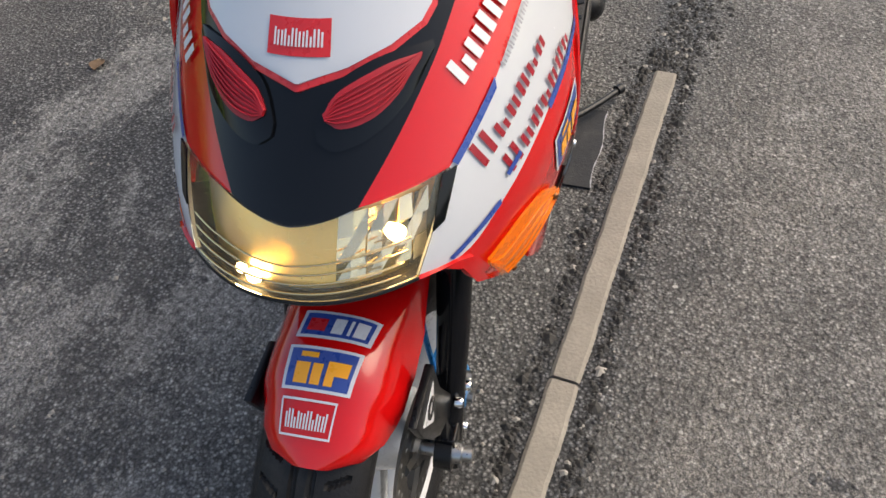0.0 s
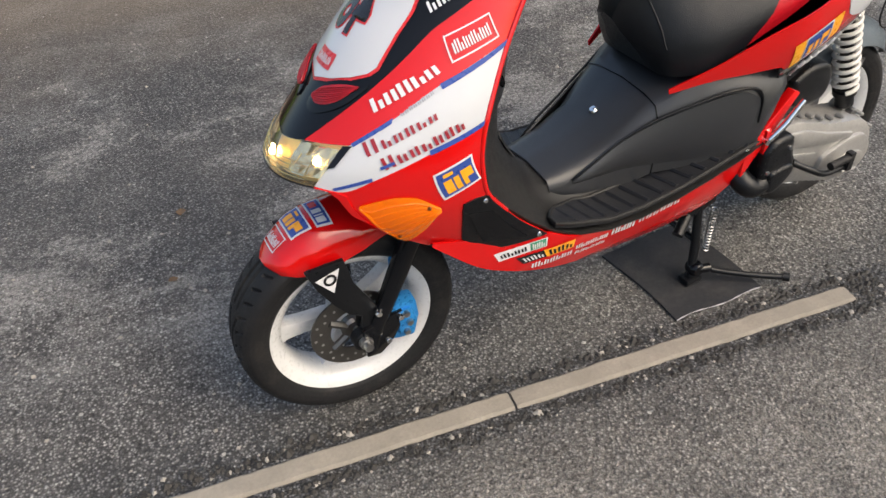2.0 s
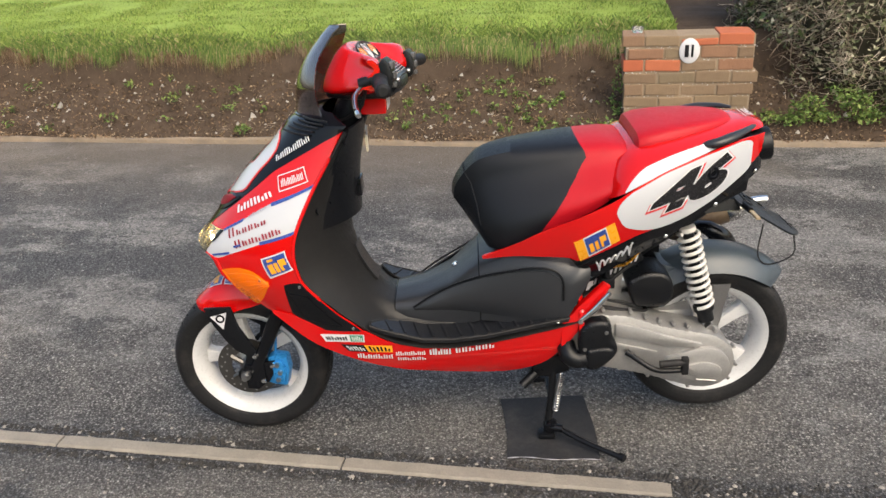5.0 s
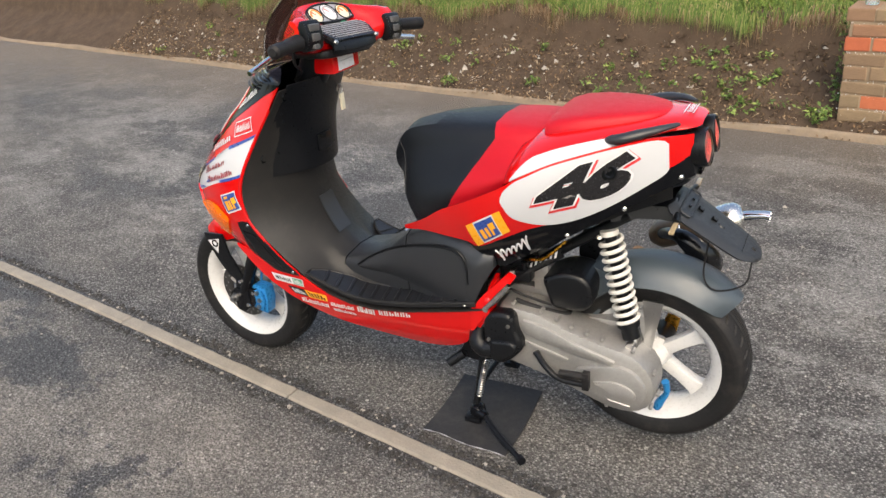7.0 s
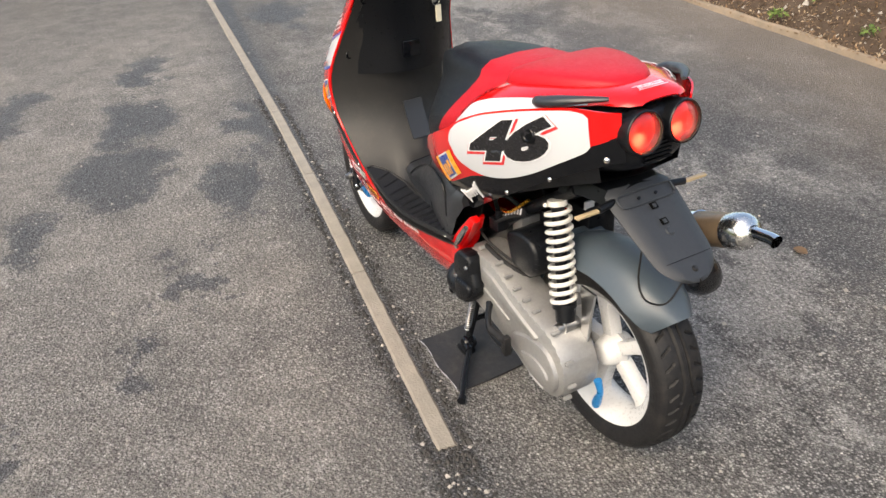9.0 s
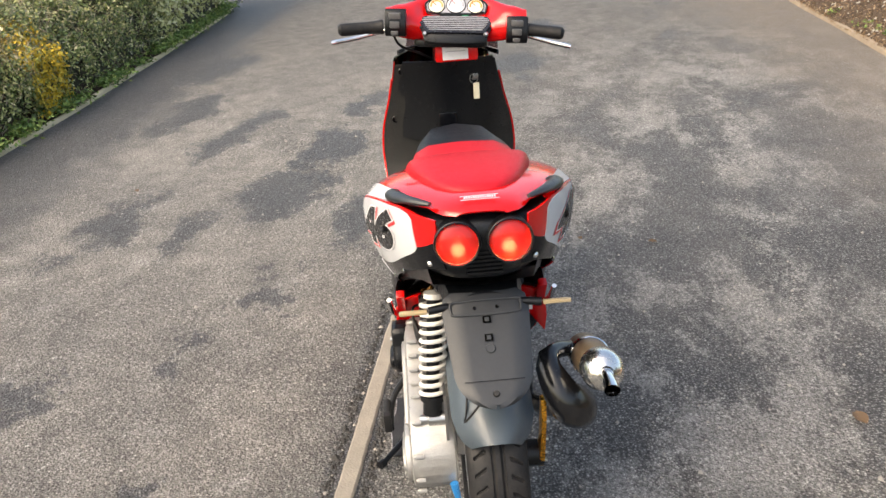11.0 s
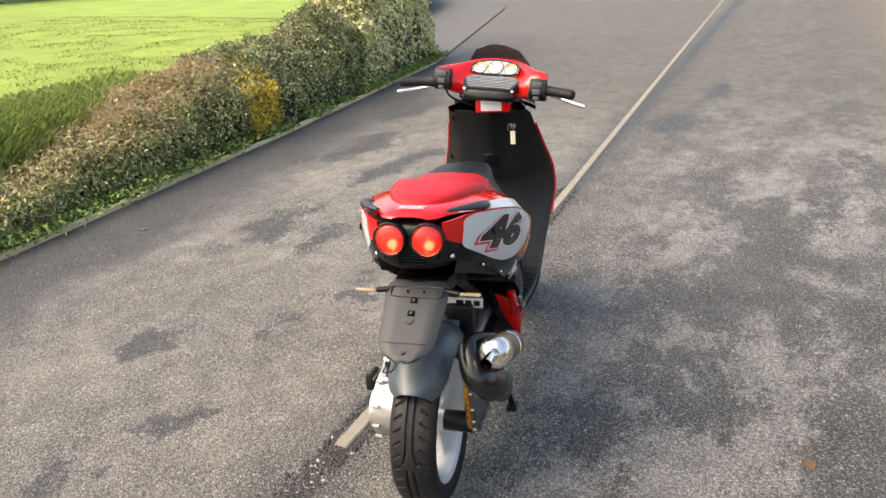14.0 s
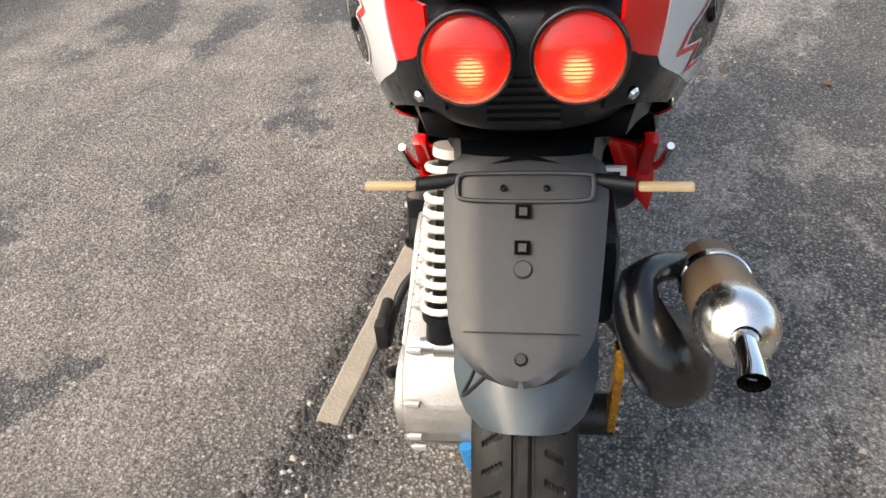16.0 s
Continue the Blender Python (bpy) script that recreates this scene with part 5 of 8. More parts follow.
    part("bulb", Geo().lathe([(0.0, 0.006), (0.008, 0.004), (0.010, 0.0), (0.008, -0.005)], apron(side * 58, 0.580, -0.008), (-0.6, side, 0), 14), AMBER_BULB, ind, "amber bulb behind the lens")
    for a, b in ((66.5, 0.590), (50.5, 0.528)):
        part("screw", Geo().lathe([(0, 0.003), (0.0028, 0.003), (0.004, 0.0)], apron(side * a, b, 0.0095), (-0.6, side, 0), 10), BRONZE_SCREW, ind, "small dark screw")

# headlamp: bowl, bulbs and clear lens
ZT, PT = (0, 10, 20, 30, 36), (0.691, 0.695, 0.702, 0.705, 0.705)


def head_rows(off, inset=1.0, n=36):
    rows = []
    for i in range(9):
        t = i / 8
        row = []
        for j in range(n + 1):
            u = -1 + 2 * j / n
            pt, pb = u * 36 * inset, u * 29 * inset
            zt, zb = lerp(abs(pt), ZT, PT), 0.6405 - 0.002 * abs(u)
            row.append(apron(pb + (pt - pb) * t, zb + (zt - zb) * t, off))
        rows.append(row)
    return rows


headlamp = part("headlamp", Geo().shell([list(reversed(r)) for r in head_rows(-0.020)], 0.003), REFLECTOR, scooter, "lit headlamp with a clear ribbed lens")
lens = part("lens", Geo().shell([list(reversed(r)) for r in head_rows(0.002)], 0.003), LENS, headlamp, "clear glossy lens")
lens.visible_shadow = False
g = Geo()
rr = head_rows(0.004)
for i in (1, 2, 3, 4):
    g.tube(rr[i][3:-3], 0.0009, 6)
part("lens_ribs", g, GOLD_RIB, headlamp, "gold ribs across the lens")
for a, z, r in ((-25, 0.675, 0.0085), (11, 0.6465, 0.0075), (15, 0.6475, 0.0055)):
    c = apron(a, z, -0.012)
    part("bulb", Geo().lathe([(0, -r * 0.8), (r * 0.7, -r * 0.5), (r, 0), (r * 0.7, r * 0.5), (0, r * 0.8)], c, (-1, math.sin(radians(a)), 0.2), 14), HEAD_BULB, headlamp, "glowing warm bulb")
# polished facets of the lamp's bowl
g = Geo()
for i in range(6):
    for j in range(3):
        p0_, p1_ = 11 + 3.6 * i, 11 + 3.6 * (i + 1)
        z0, z1 = 0.648 + 0.0165 * j, 0.648 + 0.0165 * (j + 1)
        d0, d1 = 0.0055 * ((i * 7 + j * 3) % 4) / 3, 0.0055 * ((i * 5 + j * 2 + 1) % 4) / 3
        g.face([apron(-p0_, z0, -0.0155 + d0), apron(-p1_, z0, -0.0155 + d1), apron(-p1_, z1, -0.0155 + d1 * 0.3), apron(-p0_, z1, -0.0155 + d1)])
part("bowl", g, CHROME, headlamp, "polished faceted reflector bowl", smooth=0)
for side in (-1, 1):
    # dark corner of the lens
    panel("lens_corner", on_apron, [(34.0, 0.7035), (37.5, 0.7045)], [(31.8, 0.668), (34.6, 0.672)], 6, 6, side, BLACK, headlamp, 0.0035, 0.002, "dark corner of the lens", curve=False)
part("lamp_rim", Geo().tube([apron(-29 + 58 * j / 24, 0.6385 - 0.002 * abs(-1 + j / 12), 0.001) for j in range(25)], 0.0020, 8), PLASTIC, headlamp)

# underside of the nose
g = Geo()
rows = [[apron(p, 0.637 - 0.004 * (abs(p) > 36), -0.003) for p in range(-50, 51, 5)]]
rows.append([Vector((-0.62 + 0.0 * p, 0.11 * math.sin(radians(p * 1.8)) , 0.615)) for p in range(-50, 51, 5)])
rows.append([Vector((-0.52, 0.09 * math.sin(radians(p * 1.8)), 0.60)) for p in range(-50, 51, 5)])
g.grid(rows)
part("nose_underside", g, PLASTIC, scooter)

# belly panels
BT = [(-0.560, 0.486), (-0.42, 0.452), (-0.32, 0.422), (-0.26, 0.385), (-0.19, 0.363), (-0.08, 0.357), (0.05, 0.372), (0.18, 0.400), (0.272, 0.418)]
BL = [(-0.560, 0.478), (-0.475, 0.396), (-0.40, 0.346), (-0.28, 0.290), (-0.16, 0.259), (0.05, 0.239), (0.16, 0.268), (0.225, 0.335), (0.272, 0.405)]
for side in (-1, 1):
    bp = panel("belly_panel", belly, BT, BL, 34, 10, side, RED, scooter, label="red belly panel with small sponsor marks")
    fl = side > 0
    sticker("badge", belly, [(-0.438, 0.413), (-0.318, 0.410), (-0.318, 0.385), (-0.425, 0.388)], side, [(0, 0, 1, 1, 0), (0.66, 0.08, 0.97, 0.92, 2)] + word(4, 0.06, 0.25, 0.6, 0.75, 1) + word(3, 0.69, 0.2, 0.95, 0.8, 0), [STICK_WHITE, STICK_BLACK, STICK_GREEN], bp, label="white and green badge", flip=fl)
    sticker("badge", belly, [(-0.385, 0.378), (-0.245, 0.370), (-0.245, 0.346), (-0.365, 0.352)], side, [(0, 0, 0.45, 1, 1), (0.45, 0, 1, 1, 2)] + word(3, 0.05, 0.2, 0.42, 0.8, 0) + word(3, 0.5, 0.12, 0.97, 0.88, 1), [STICK_WHITE, STICK_BLACK, STICK_YELLOW], bp, label="black and yellow badge", flip=fl)
    sticker("wordmark", belly, [(-0.238, 0.351), (-0.155, 0.350), (-0.155, 0.333), (-0.238, 0.333)], side, word(7, 0, 0.2, 1, 1, 0), [STICK_WHITE], bp, label="plain white bars", flip=fl)
    sticker("wordmark", belly, [(-0.145, 0.353), (-0.085, 0.354), (-0.085, 0.332), (-0.145, 0.331)], side, word(4, 0, 0, 1, 1, 0, 0.12), [STICK_WHITE], bp, label="plain white bars", flip=fl)
    sticker("wordmark", belly, [(-0.075, 0.352), (0.035, 0.366), (0.035, 0.350), (-0.075, 0.334)], side, word(6, 0, 0, 1, 1, 0, 0.3), [STICK_WHITE], bp, label="plain white bars", flip=fl)
    sticker("wordmark", belly, [(-0.345, 0.345), (-0.245, 0.338), (-0.245, 0.322), (-0.345, 0.328)], side, word(7, 0, 0, 1, 1, 0), [STICK_WHITE], bp, label="plain white bars", flip=fl)
    sticker("wordmark", belly, [(-0.235, 0.326), (-0.155, 0.324), (-0.155, 0.312), (-0.235, 0.313)], side, word(6, 0, 0, 1, 1, 0), [STICK_WHITE], bp, label="plain white bars", flip=fl)
    # red bracket with chrome passenger peg at the rear end of the belly
    br = part("peg_bracket", Geo().slab([(0.215, 0.335), (0.285, 0.432), (0.345, 0.520), (0.325, 0.530), (0.262, 0.466), (0.215, 0.410)], "y", side * 0.168, side * 0.190, bevel=0.004).slab([(side * 0.115, 0.490), (side * 0.165, 0.475), (side * 0.196, 0.450), (side * 0.200, 0.390), (side * 0.194, 0.342), (side * 0.166, 0.382), (side * 0.135, 0.430)], "x", 0.262, 0.276, bevel=0.004), RED, scooter, "red bracket at the rear end of the belly panel")
    part("footpeg", Geo().tube([(0.268, side * 0.200, 0.430), (0.300, side * 0.207, 0.465), (0.338, side * 0.208, 0.512)], [0.007, 0.0085, 0.006], 10).lathe([(0, 0.010), (0.008, 0.010), (0.009, -0.01)], (0.266, side * 0.192, 0.425), (0, side, 0), 12), CHROME, br, "folded chrome footpeg")

# belly floor, joining both sides
g = Geo()
bl = smooth_line(BL, 30)
g.grid([[(x, belly(x, z, -1).y * (1 - t), z) if t <= 1 else (x, belly(x, z, 1).y * (t - 1), z) for t in np.linspace(0.01, 1.99, 7)] for x, z in bl])
part("belly_floor", g, PLASTIC, scooter)

# inner leg shield and footboard: one moulding, from the top of the shield to the seat
LEG = [
    ((-0.300, 0.955), (-0.325, 0.952, 0.147)),
    ((-0.315, 0.90), (-0.358, 0.90, 0.157)),
    ((-0.330, 0.82), (-0.408, 0.82, 0.175)),
    ((-0.345, 0.74), (-0.450, 0.74, 0.197)),
    ((-0.352, 0.69), (-0.468, 0.69, 0.206)),
    ((-0.354, 0.635), (-0.472, 0.64, 0.210)),
    ((-0.338, 0.575), (-0.460, 0.58, 0.209)),
    ((-0.312, 0.522), (-0.42, 0.525, 0.206)),
    ((-0.280, 0.474), (-0.36, 0.462, 0.201)),
    ((-0.240, 0.440), (-0.30, 0.412, 0.198)),
    ((-0.18, 0.436), (-0.235, 0.376, 0.199)),
    ((-0.12, 0.458), (-0.16, 0.362, 0.206)),
    ((-0.06, 0.494), (-0.08, 0.358, 0.206)),
    ((0.0, 0.552), (0.02, 0.369, 0.206)),
    ((0.07, 0.600), (0.11, 0.387, 0.206)),
    ((0.12, 0.610), (0.20, 0.405, 0.203)),
    ((0.19, 0.610), (0.268, 0.418, 0.195)),
]
g = Geo()
rows = []
for k, ((cx, cz), (ex, ez, w)) in enumerate(LEG):
    row = []
    foot = min(max((k - 5) / 5, 0), 1)
    for j in range(-12, 13):
        u = abs(j) / 12
        flat = u * u * (1 - foot) + foot * lerp(u, (0, 0.38, 0.49, 0.54, 1), (0, 0.10, 0.66, 1.0, 1))
        fx = u * u * (1 - foot) + foot * u
        row.append((cx + (ex - cx) * fx, w * 0.984 * u * (1 + 0.09 * (1 - foot) if j > 0 else -1) - 0.004 * (1 - foot), cz + (ez - cz) * flat))
    rows.append(row)
g.shell(rows, 0.004)
shield_edge = [[Vector(r[k]) + Vector((-0.002, 0.004 * (1 if k else -1), 0)) for r in rows[1:8]] for k in (0, -1)]
leg = part("leg_shield", g, PLASTIC_GREY, scooter, "black plastic leg shield and footboard, scuffed grey low down")
for q in shield_edge:
    part("shield_rim", Geo().tube(smooth_line(q, 30), 0.005, 8), RED, leg, "thin red rim")
# upper cover with glove-lock
g = Geo()
rows = []
for i in range(9):
    t = i / 8
    cz = 0.962 - t * 0.262
    cx, ex = lerp(-cz, (-0.955, -0.82, -0.69), (-0.300, -0.330, -0.335)), lerp(-cz, (-0.952, -0.82, -0.69), (-0.325, -0.408, -0.468))
    w = lerp(-cz, (-0.952, -0.82, -0.69), (0.142, 0.172, 0.200))
    rows.append([(cx + (ex - cx) * (abs(j) / 10) ** 2 + 0.011, w * 0.955 * j / 10 + 0.010, cz) for j in range(-10, 11)])
g.shell(rows, 0.006)
cover = part("leg_shield_cover", g, PLASTIC, scooter, "flat black cover of the leg shield")
part("lock_recess", Geo().box((-0.336, -0.028, 0.745), (-0.308, 0.028, 0.795), bevel=0.004), BLACK, cover, "small square recess")
part("ignition_lock", Geo().lathe([(0, 0.012), (0.012, 0.012), (0.016, 0.008), (0.020, 0.0)], (-0.318, 0.085, 0.905), "x", 20), STEEL, cover, "round ignition lock")
for y, z in ((-0.13, 0.93), (0.13, 0.93), (-0.165, 0.76), (0.165, 0.76)):
    x = lerp(-z, (-0.955, -0.82, -0.69), (-0.300, -0.330, -0.335)) + (lerp(-z, (-0.952, -0.82, -0.69), (-0.325, -0.408, -0.468)) - lerp(-z, (-0.955, -0.82, -0.69), (-0.300, -0.330, -0.335))) * (y / lerp(-z, (-0.952, -0.82, -0.69), (0.142, 0.172, 0.200))) ** 2
    part("screw", Geo().lathe([(0, 0.004), (0.006, 0.004), (0.010, 0.0095), (0.012, 0.008)], (x, y, z), "x", 14), BLACK, cover)
def shield_x(z):
    return lerp(-z, (-0.69, -0.635, -0.575, -0.522, -0.474, -0.44), (-0.352, -0.354, -0.338, -0.312, -0.280, -0.240))


part("hatch", Geo().shell([[(shield_x(z) + 0.001, y, z + 0.001) for y in (-0.032, 0, 0.032)] for z in np.linspace(0.600, 0.490, 8)], 0.004), COVER, leg, "scuffed rectangular hatch")
for side in (-1, 1):
    # ribbed rubber foot mat with a raised rim
    def mat_pt(x, k, h=0.0):
        z = lerp(x, (-0.30, -0.26, -0.16, -0.08, 0.02, 0.11, 0.23), (0.414, 0.396, 0.366, 0.362, 0.372, 0.390, 0.414)) + 0.010
        yi = lerp(x, (-0.30, -0.27, -0.20, -0.08, 0.08, 0.18, 0.235), (0.178, 0.140, 0.114, 0.108, 0.112, 0.135, 0.175))
        return (x, side * (yi + (0.197 - yi) * k), z + h)
    g = Geo()
    g.shell([[mat_pt(x, k / 6) for k in (range(7) if side > 0 else range(6, -1, -1))] for x in np.linspace(-0.30, 0.235, 30)], 0.012)
    fm = part("foot_mat", g, MATRUBBER, scooter, "ribbed black rubber foot mat", smooth=30)
    for k in range(13):
        x = -0.262 + 0.038 * k
        part("rib", Geo().tube([mat_pt(min(x + 0.018 * q, 0.232), 0.10 + 0.80 * q, 0.0115) for q in (0, 0.25, 0.5, 0.75, 1)], 0.0058, 6), MATRUBBER, fm)
    rim_pts = [mat_pt(x, 0.0, 0.011) for x in np.linspace(-0.30, 0.235, 28)] + [mat_pt(x, 1.0, 0.011) for x in np.linspace(0.235, -0.30, 20)]
    part("mat_rim", Geo().tube(rim_pts + rim_pts[:1], 0.0042, 8), PLASTIC_GREY, fm)
    c = (0.205, side * 0.198, 0.425)
    part("screw", Geo().lathe([(0, 0.004), (0.005, 0.003), (0.006, 0)], c, "z", 10), CHROME, fm)

# moulded cover under the seat
g = Geo()
rows = []
for x, w, zt, zb in ((-0.238, 0.092, 0.442, 0.385), (-0.16, 0.104, 0.458, 0.375), (-0.08, 0.112, 0.498, 0.37), (0.0, 0.132, 0.568, 0.40), (0.08, 0.160, 0.616, 0.405), (0.16, 0.186, 0.628, 0.41), (0.23, 0.200, 0.622, 0.43), (0.265, 0.200, 0.60, 0.50), (0.29, 0.190, 0.585, 0.54)):
    sec = [(-w * 0.97, zb), (-w, zb + (zt - zb) * 0.35), (-w * 0.98, zb + (zt - zb) * 0.7), (-w * 0.86, zb + (zt - zb) * 0.93), (-w * 0.6, zt), (0, zt + 0.006)]
    sec = sec + [(-y, z) for y, z in reversed(sec[:-1])]
    rows.append([(x, y, z) for y, z in along(sec, 25)])
g.grid([list(reversed(r)) for r in rows])
g.face(rows[0])
g.face(list(reversed(rows[-1])))
tunnel = part("engine_cover", g, COVER, scooter, "moulded black cover between footboard and seat")
part("cover_screw", Geo().lathe([(0, 0.005), (0.007, 0.004), (0.010, 0.0)], (-0.068, 0.0, 0.516), (-0.6, 0, 1), 16), CHROME, tunnel)
for k in (0, 3):
    part("cover_seam", Geo().tube([(x - 0.002 * (k == 0), y * 1.004, z + 0.0008) for x, y, z in rows[k]], 0.0015, 6), BLACK, tunnel, "dark seam of the cover")
for side in (-1, 1):
    panel("cover_bulge", lambda x, z, s, o: Vector((x, s * (lerp(x, (-0.238, -0.16, -0.08, 0.0, 0.08, 0.16, 0.23), (0.092, 0.104, 0.112, 0.132, 0.160, 0.186, 0.200)) + o), z)), [(-0.186, 0.430), (-0.080, 0.494), (0.0, 0.530), (0.09, 0.560), (0.17, 0.572), (0.214, 0.548)], [(-0.186, 0.424), (-0.080, 0.424), (0.0, 0.425), (0.10, 0.425), (0.17, 0.430), (0.212, 0.455)], 20, 8, side, COVER, tunnel, -0.002, 0.004, bulge=0.012)
    def on_cover(x, z, o=0.0, s=side):
        return Vector((x, s * (lerp(x, (-0.238, -0.16, -0.08, 0.0, 0.08, 0.16, 0.23), (0.092, 0.104, 0.112, 0.132, 0.160, 0.186, 0.200)) + o), z))
    rim_line = [(-0.187, 0.433), (-0.141, 0.466), (-0.082, 0.500), (-0.009, 0.533), (0.075, 0.561), (0.144, 0.579), (0.195, 0.575), (0.217, 0.548), (0.220, 0.490)]
    part("cover_ridge", Geo().tube([on_cover(x, z, -0.001) for x, z in smooth_line(rim_line, 40)], 0.0032, 8), PLASTIC, tunnel, "raised ridge of the cover")

# seat
def seat_rows(stations):
    rows = []
    for x0, zt, x1, zb, w, wt in stations:
        sec = [(-w, 0.0), (-w * 1.03, 0.3), (-wt * 1.02, 0.72), (-wt * 0.86, 0.92), (-wt * 0.55, 0.99), (0, 1.0)]
        sec = sec + [(-y, t) for y, t in reversed(sec[:-1])]
        rows.append([(x1 + (x0 - x1) * t, y, zb + (zt - zb) * t) for y, t in smooth_line(sec, 27)])
    return rows


SEAT = [(-0.066, 0.735, 0.020, 0.612, 0.050, 0.024), (-0.060, 0.772, 0.022, 0.610, 0.075, 0.038), (-0.035, 0.812, 0.030, 0.612, 0.105, 0.056), (0.005, 0.850, 0.050, 0.616, 0.127, 0.073), (0.060, 0.866, 0.075, 0.624, 0.146, 0.088), (0.120, 0.874, 0.110, 0.640, 0.160, 0.101), (0.180, 0.879, 0.150, 0.664, 0.170, 0.111), (0.240, 0.884, 0.200, 0.690, 0.178, 0.119)]
SEAT2 = [(0.240, 0.884, 0.200, 0.690, 0.178, 0.119), (0.300, 0.886, 0.255, 0.716, 0.184, 0.126), (0.345, 0.886, 0.305, 0.744, 0.187, 0.131), (0.385, 0.880, 0.345, 0.772, 0.185, 0.132), (0.398, 0.864, 0.365, 0.790, 0.181, 0.128)]
allrows = seat_rows(SEAT[:-1] + SEAT2)
fine = []
a = np.array([[tuple(p) for p in r] for r in allrows])
cols = []
for j in range(a.shape[1]):
    line = np.array(smooth_line(a[:, j], 241))
    past = [i for i, p in enumerate(line) if p[0] > lerp(p[2], (0.66, 0.70, 0.86, 0.89), (0.155, 0.175, 0.285, 0.262))]
    k = past[0] if past else 160
    pick = [int(round(k * i / 36)) for i in range(37)] + [int(round(k + (240 - k) * i / 24)) for i in range(1, 25)]
    cols.append([tuple(line[i]) for i in pick])
fine = [[cols[j][i] for j in range(a.shape[1])] for i in range(61)]
g = Geo()
g.grid(fine[:37], 0)
g.grid(fine[36:], 1)
g.face(list(reversed(fine[0])), 0)
g.face(fine[-1], 1)
seat = part("seat", g, [VINYL, VINYL_RED], scooter, "padded seat in black and red vinyl")
g = Geo()
for i in (8,):
    g.tube([Vector(p) + Vector((-0.001, 0, 0.001)) for p in fine[i][4:-4]], 0.0016, 6)
part("piping", g, VINYL, seat)

# passenger pad and tail hump
PAD = [(0.404, 0.892, 0.11), (0.412, 0.908, 0.126), (0.44, 0.917, 0.134), (0.50, 0.924, 0.124), (0.56, 0.927, 0.106), (0.61, 0.927, 0.086), (0.645, 0.925, 0.062), (0.660, 0.922, 0.044), (0.668, 0.916, 0.024)]
g = Geo()
rows = []
for x, zt, w in PAD:
    zb = lerp(x, (0.39, 0.5, 0.63, 0.70), (0.862, 0.880, 0.895, 0.900))
    sec = [(-w, 0), (-w * 1.0, 0.4), (-w * 0.9, 0.8), (-w * 0.6, 0.97), (0, 1)]
    sec = sec + [(-y, t) for y, t in reversed(sec[:-1])]
    rows.append([(x, y, zb + (zt - zb) * t) for y, t in smooth_line(sec, 23)])
g.grid([list(r) for r in rows])
g.face(list(reversed(rows[0])))
g.face(rows[-1])
part("passenger_pad", g, VINYL_RED, scooter, "red vinyl passenger pad")
g = Geo()
rows = []
for x, zt, zb, w in ((0.322, 0.790, 0.766, 0.184), (0.340, 0.836, 0.780, 0.212), (0.36, 0.862, 0.793, 0.228), (0.40, 0.882, 0.815, 0.230), (0.46, 0.895, 0.842, 0.218), (0.54, 0.905, 0.865, 0.190), (0.62, 0.912, 0.882, 0.148), (0.68, 0.916, 0.893, 0.097), (0.715, 0.915, 0.897, 0.083), (0.735, 0.910, 0.898, 0.068), (0.744, 0.905, 0.898, 0.046)):
    sec = [(-w, zb), (-w * 0.88, zb + (zt - zb) * 0.48), (-w * 0.55, zb + (zt - zb) * 0.90), (0, zt)]
    sec = sec + [(-y, z) for y, z in reversed(sec[:-1])]
    rows.append([(x, y, z) for y, z in smooth_line(sec, 19)])
g.shell([list(reversed(r)) for r in rows], 0.004)
hump = part("tail_hump", g, RED, scooter, "red tail hump")
def hump_pt(x, t, side):
    w, zb, zt = (lerp(x, (0.36, 0.40, 0.46, 0.54, 0.62, 0.68, 0.715), q) for q in ((0.228, 0.230, 0.218, 0.190, 0.148, 0.097, 0.083), (0.793, 0.815, 0.842, 0.865, 0.882, 0.893, 0.897), (0.864, 0.882, 0.895, 0.905, 0.912, 0.916, 0.915)))
    return Vector((x, side * (w * (1 - 0.25 * t) + 0.0025), zb + (zt - zb) * t + 0.0025))


for side in (-1, 1):
    rows = []
    for x in np.linspace(0.362, 0.665, 24):
        top = lerp(x, (0.362, 0.38, 0.41, 0.50, 0.60, 0.665), (0.04, 0.26, 0.44, 0.48, 0.46, 0.36))
        rows.append([hump_pt(x, top * q / 5, side) for q in range(6)])
    part("hump_stripe", Geo().shell(rows if side > 0 else [list(reversed(r)) for r in rows], 0.002), WHITE, hump, "white flash along the hump")
sticker("tail_badge", lambda a, b, s, o: Vector((a, b, 0.917 - 2.2 * max(0, a - 0.735) ** 1.5 + o)), [(0.700, -0.036), (0.700, 0.036), (0.722, 0.036), (0.722, -0.036)], 1, [(0.0, 0.0, 1, 0.1, 0), (0, 0.9, 1, 1, 0)] + word(7, 0.08, 0.25, 0.92, 0.8, 0), [STICK_WHITE], hump, 0.002, "small white badge of plain bars")

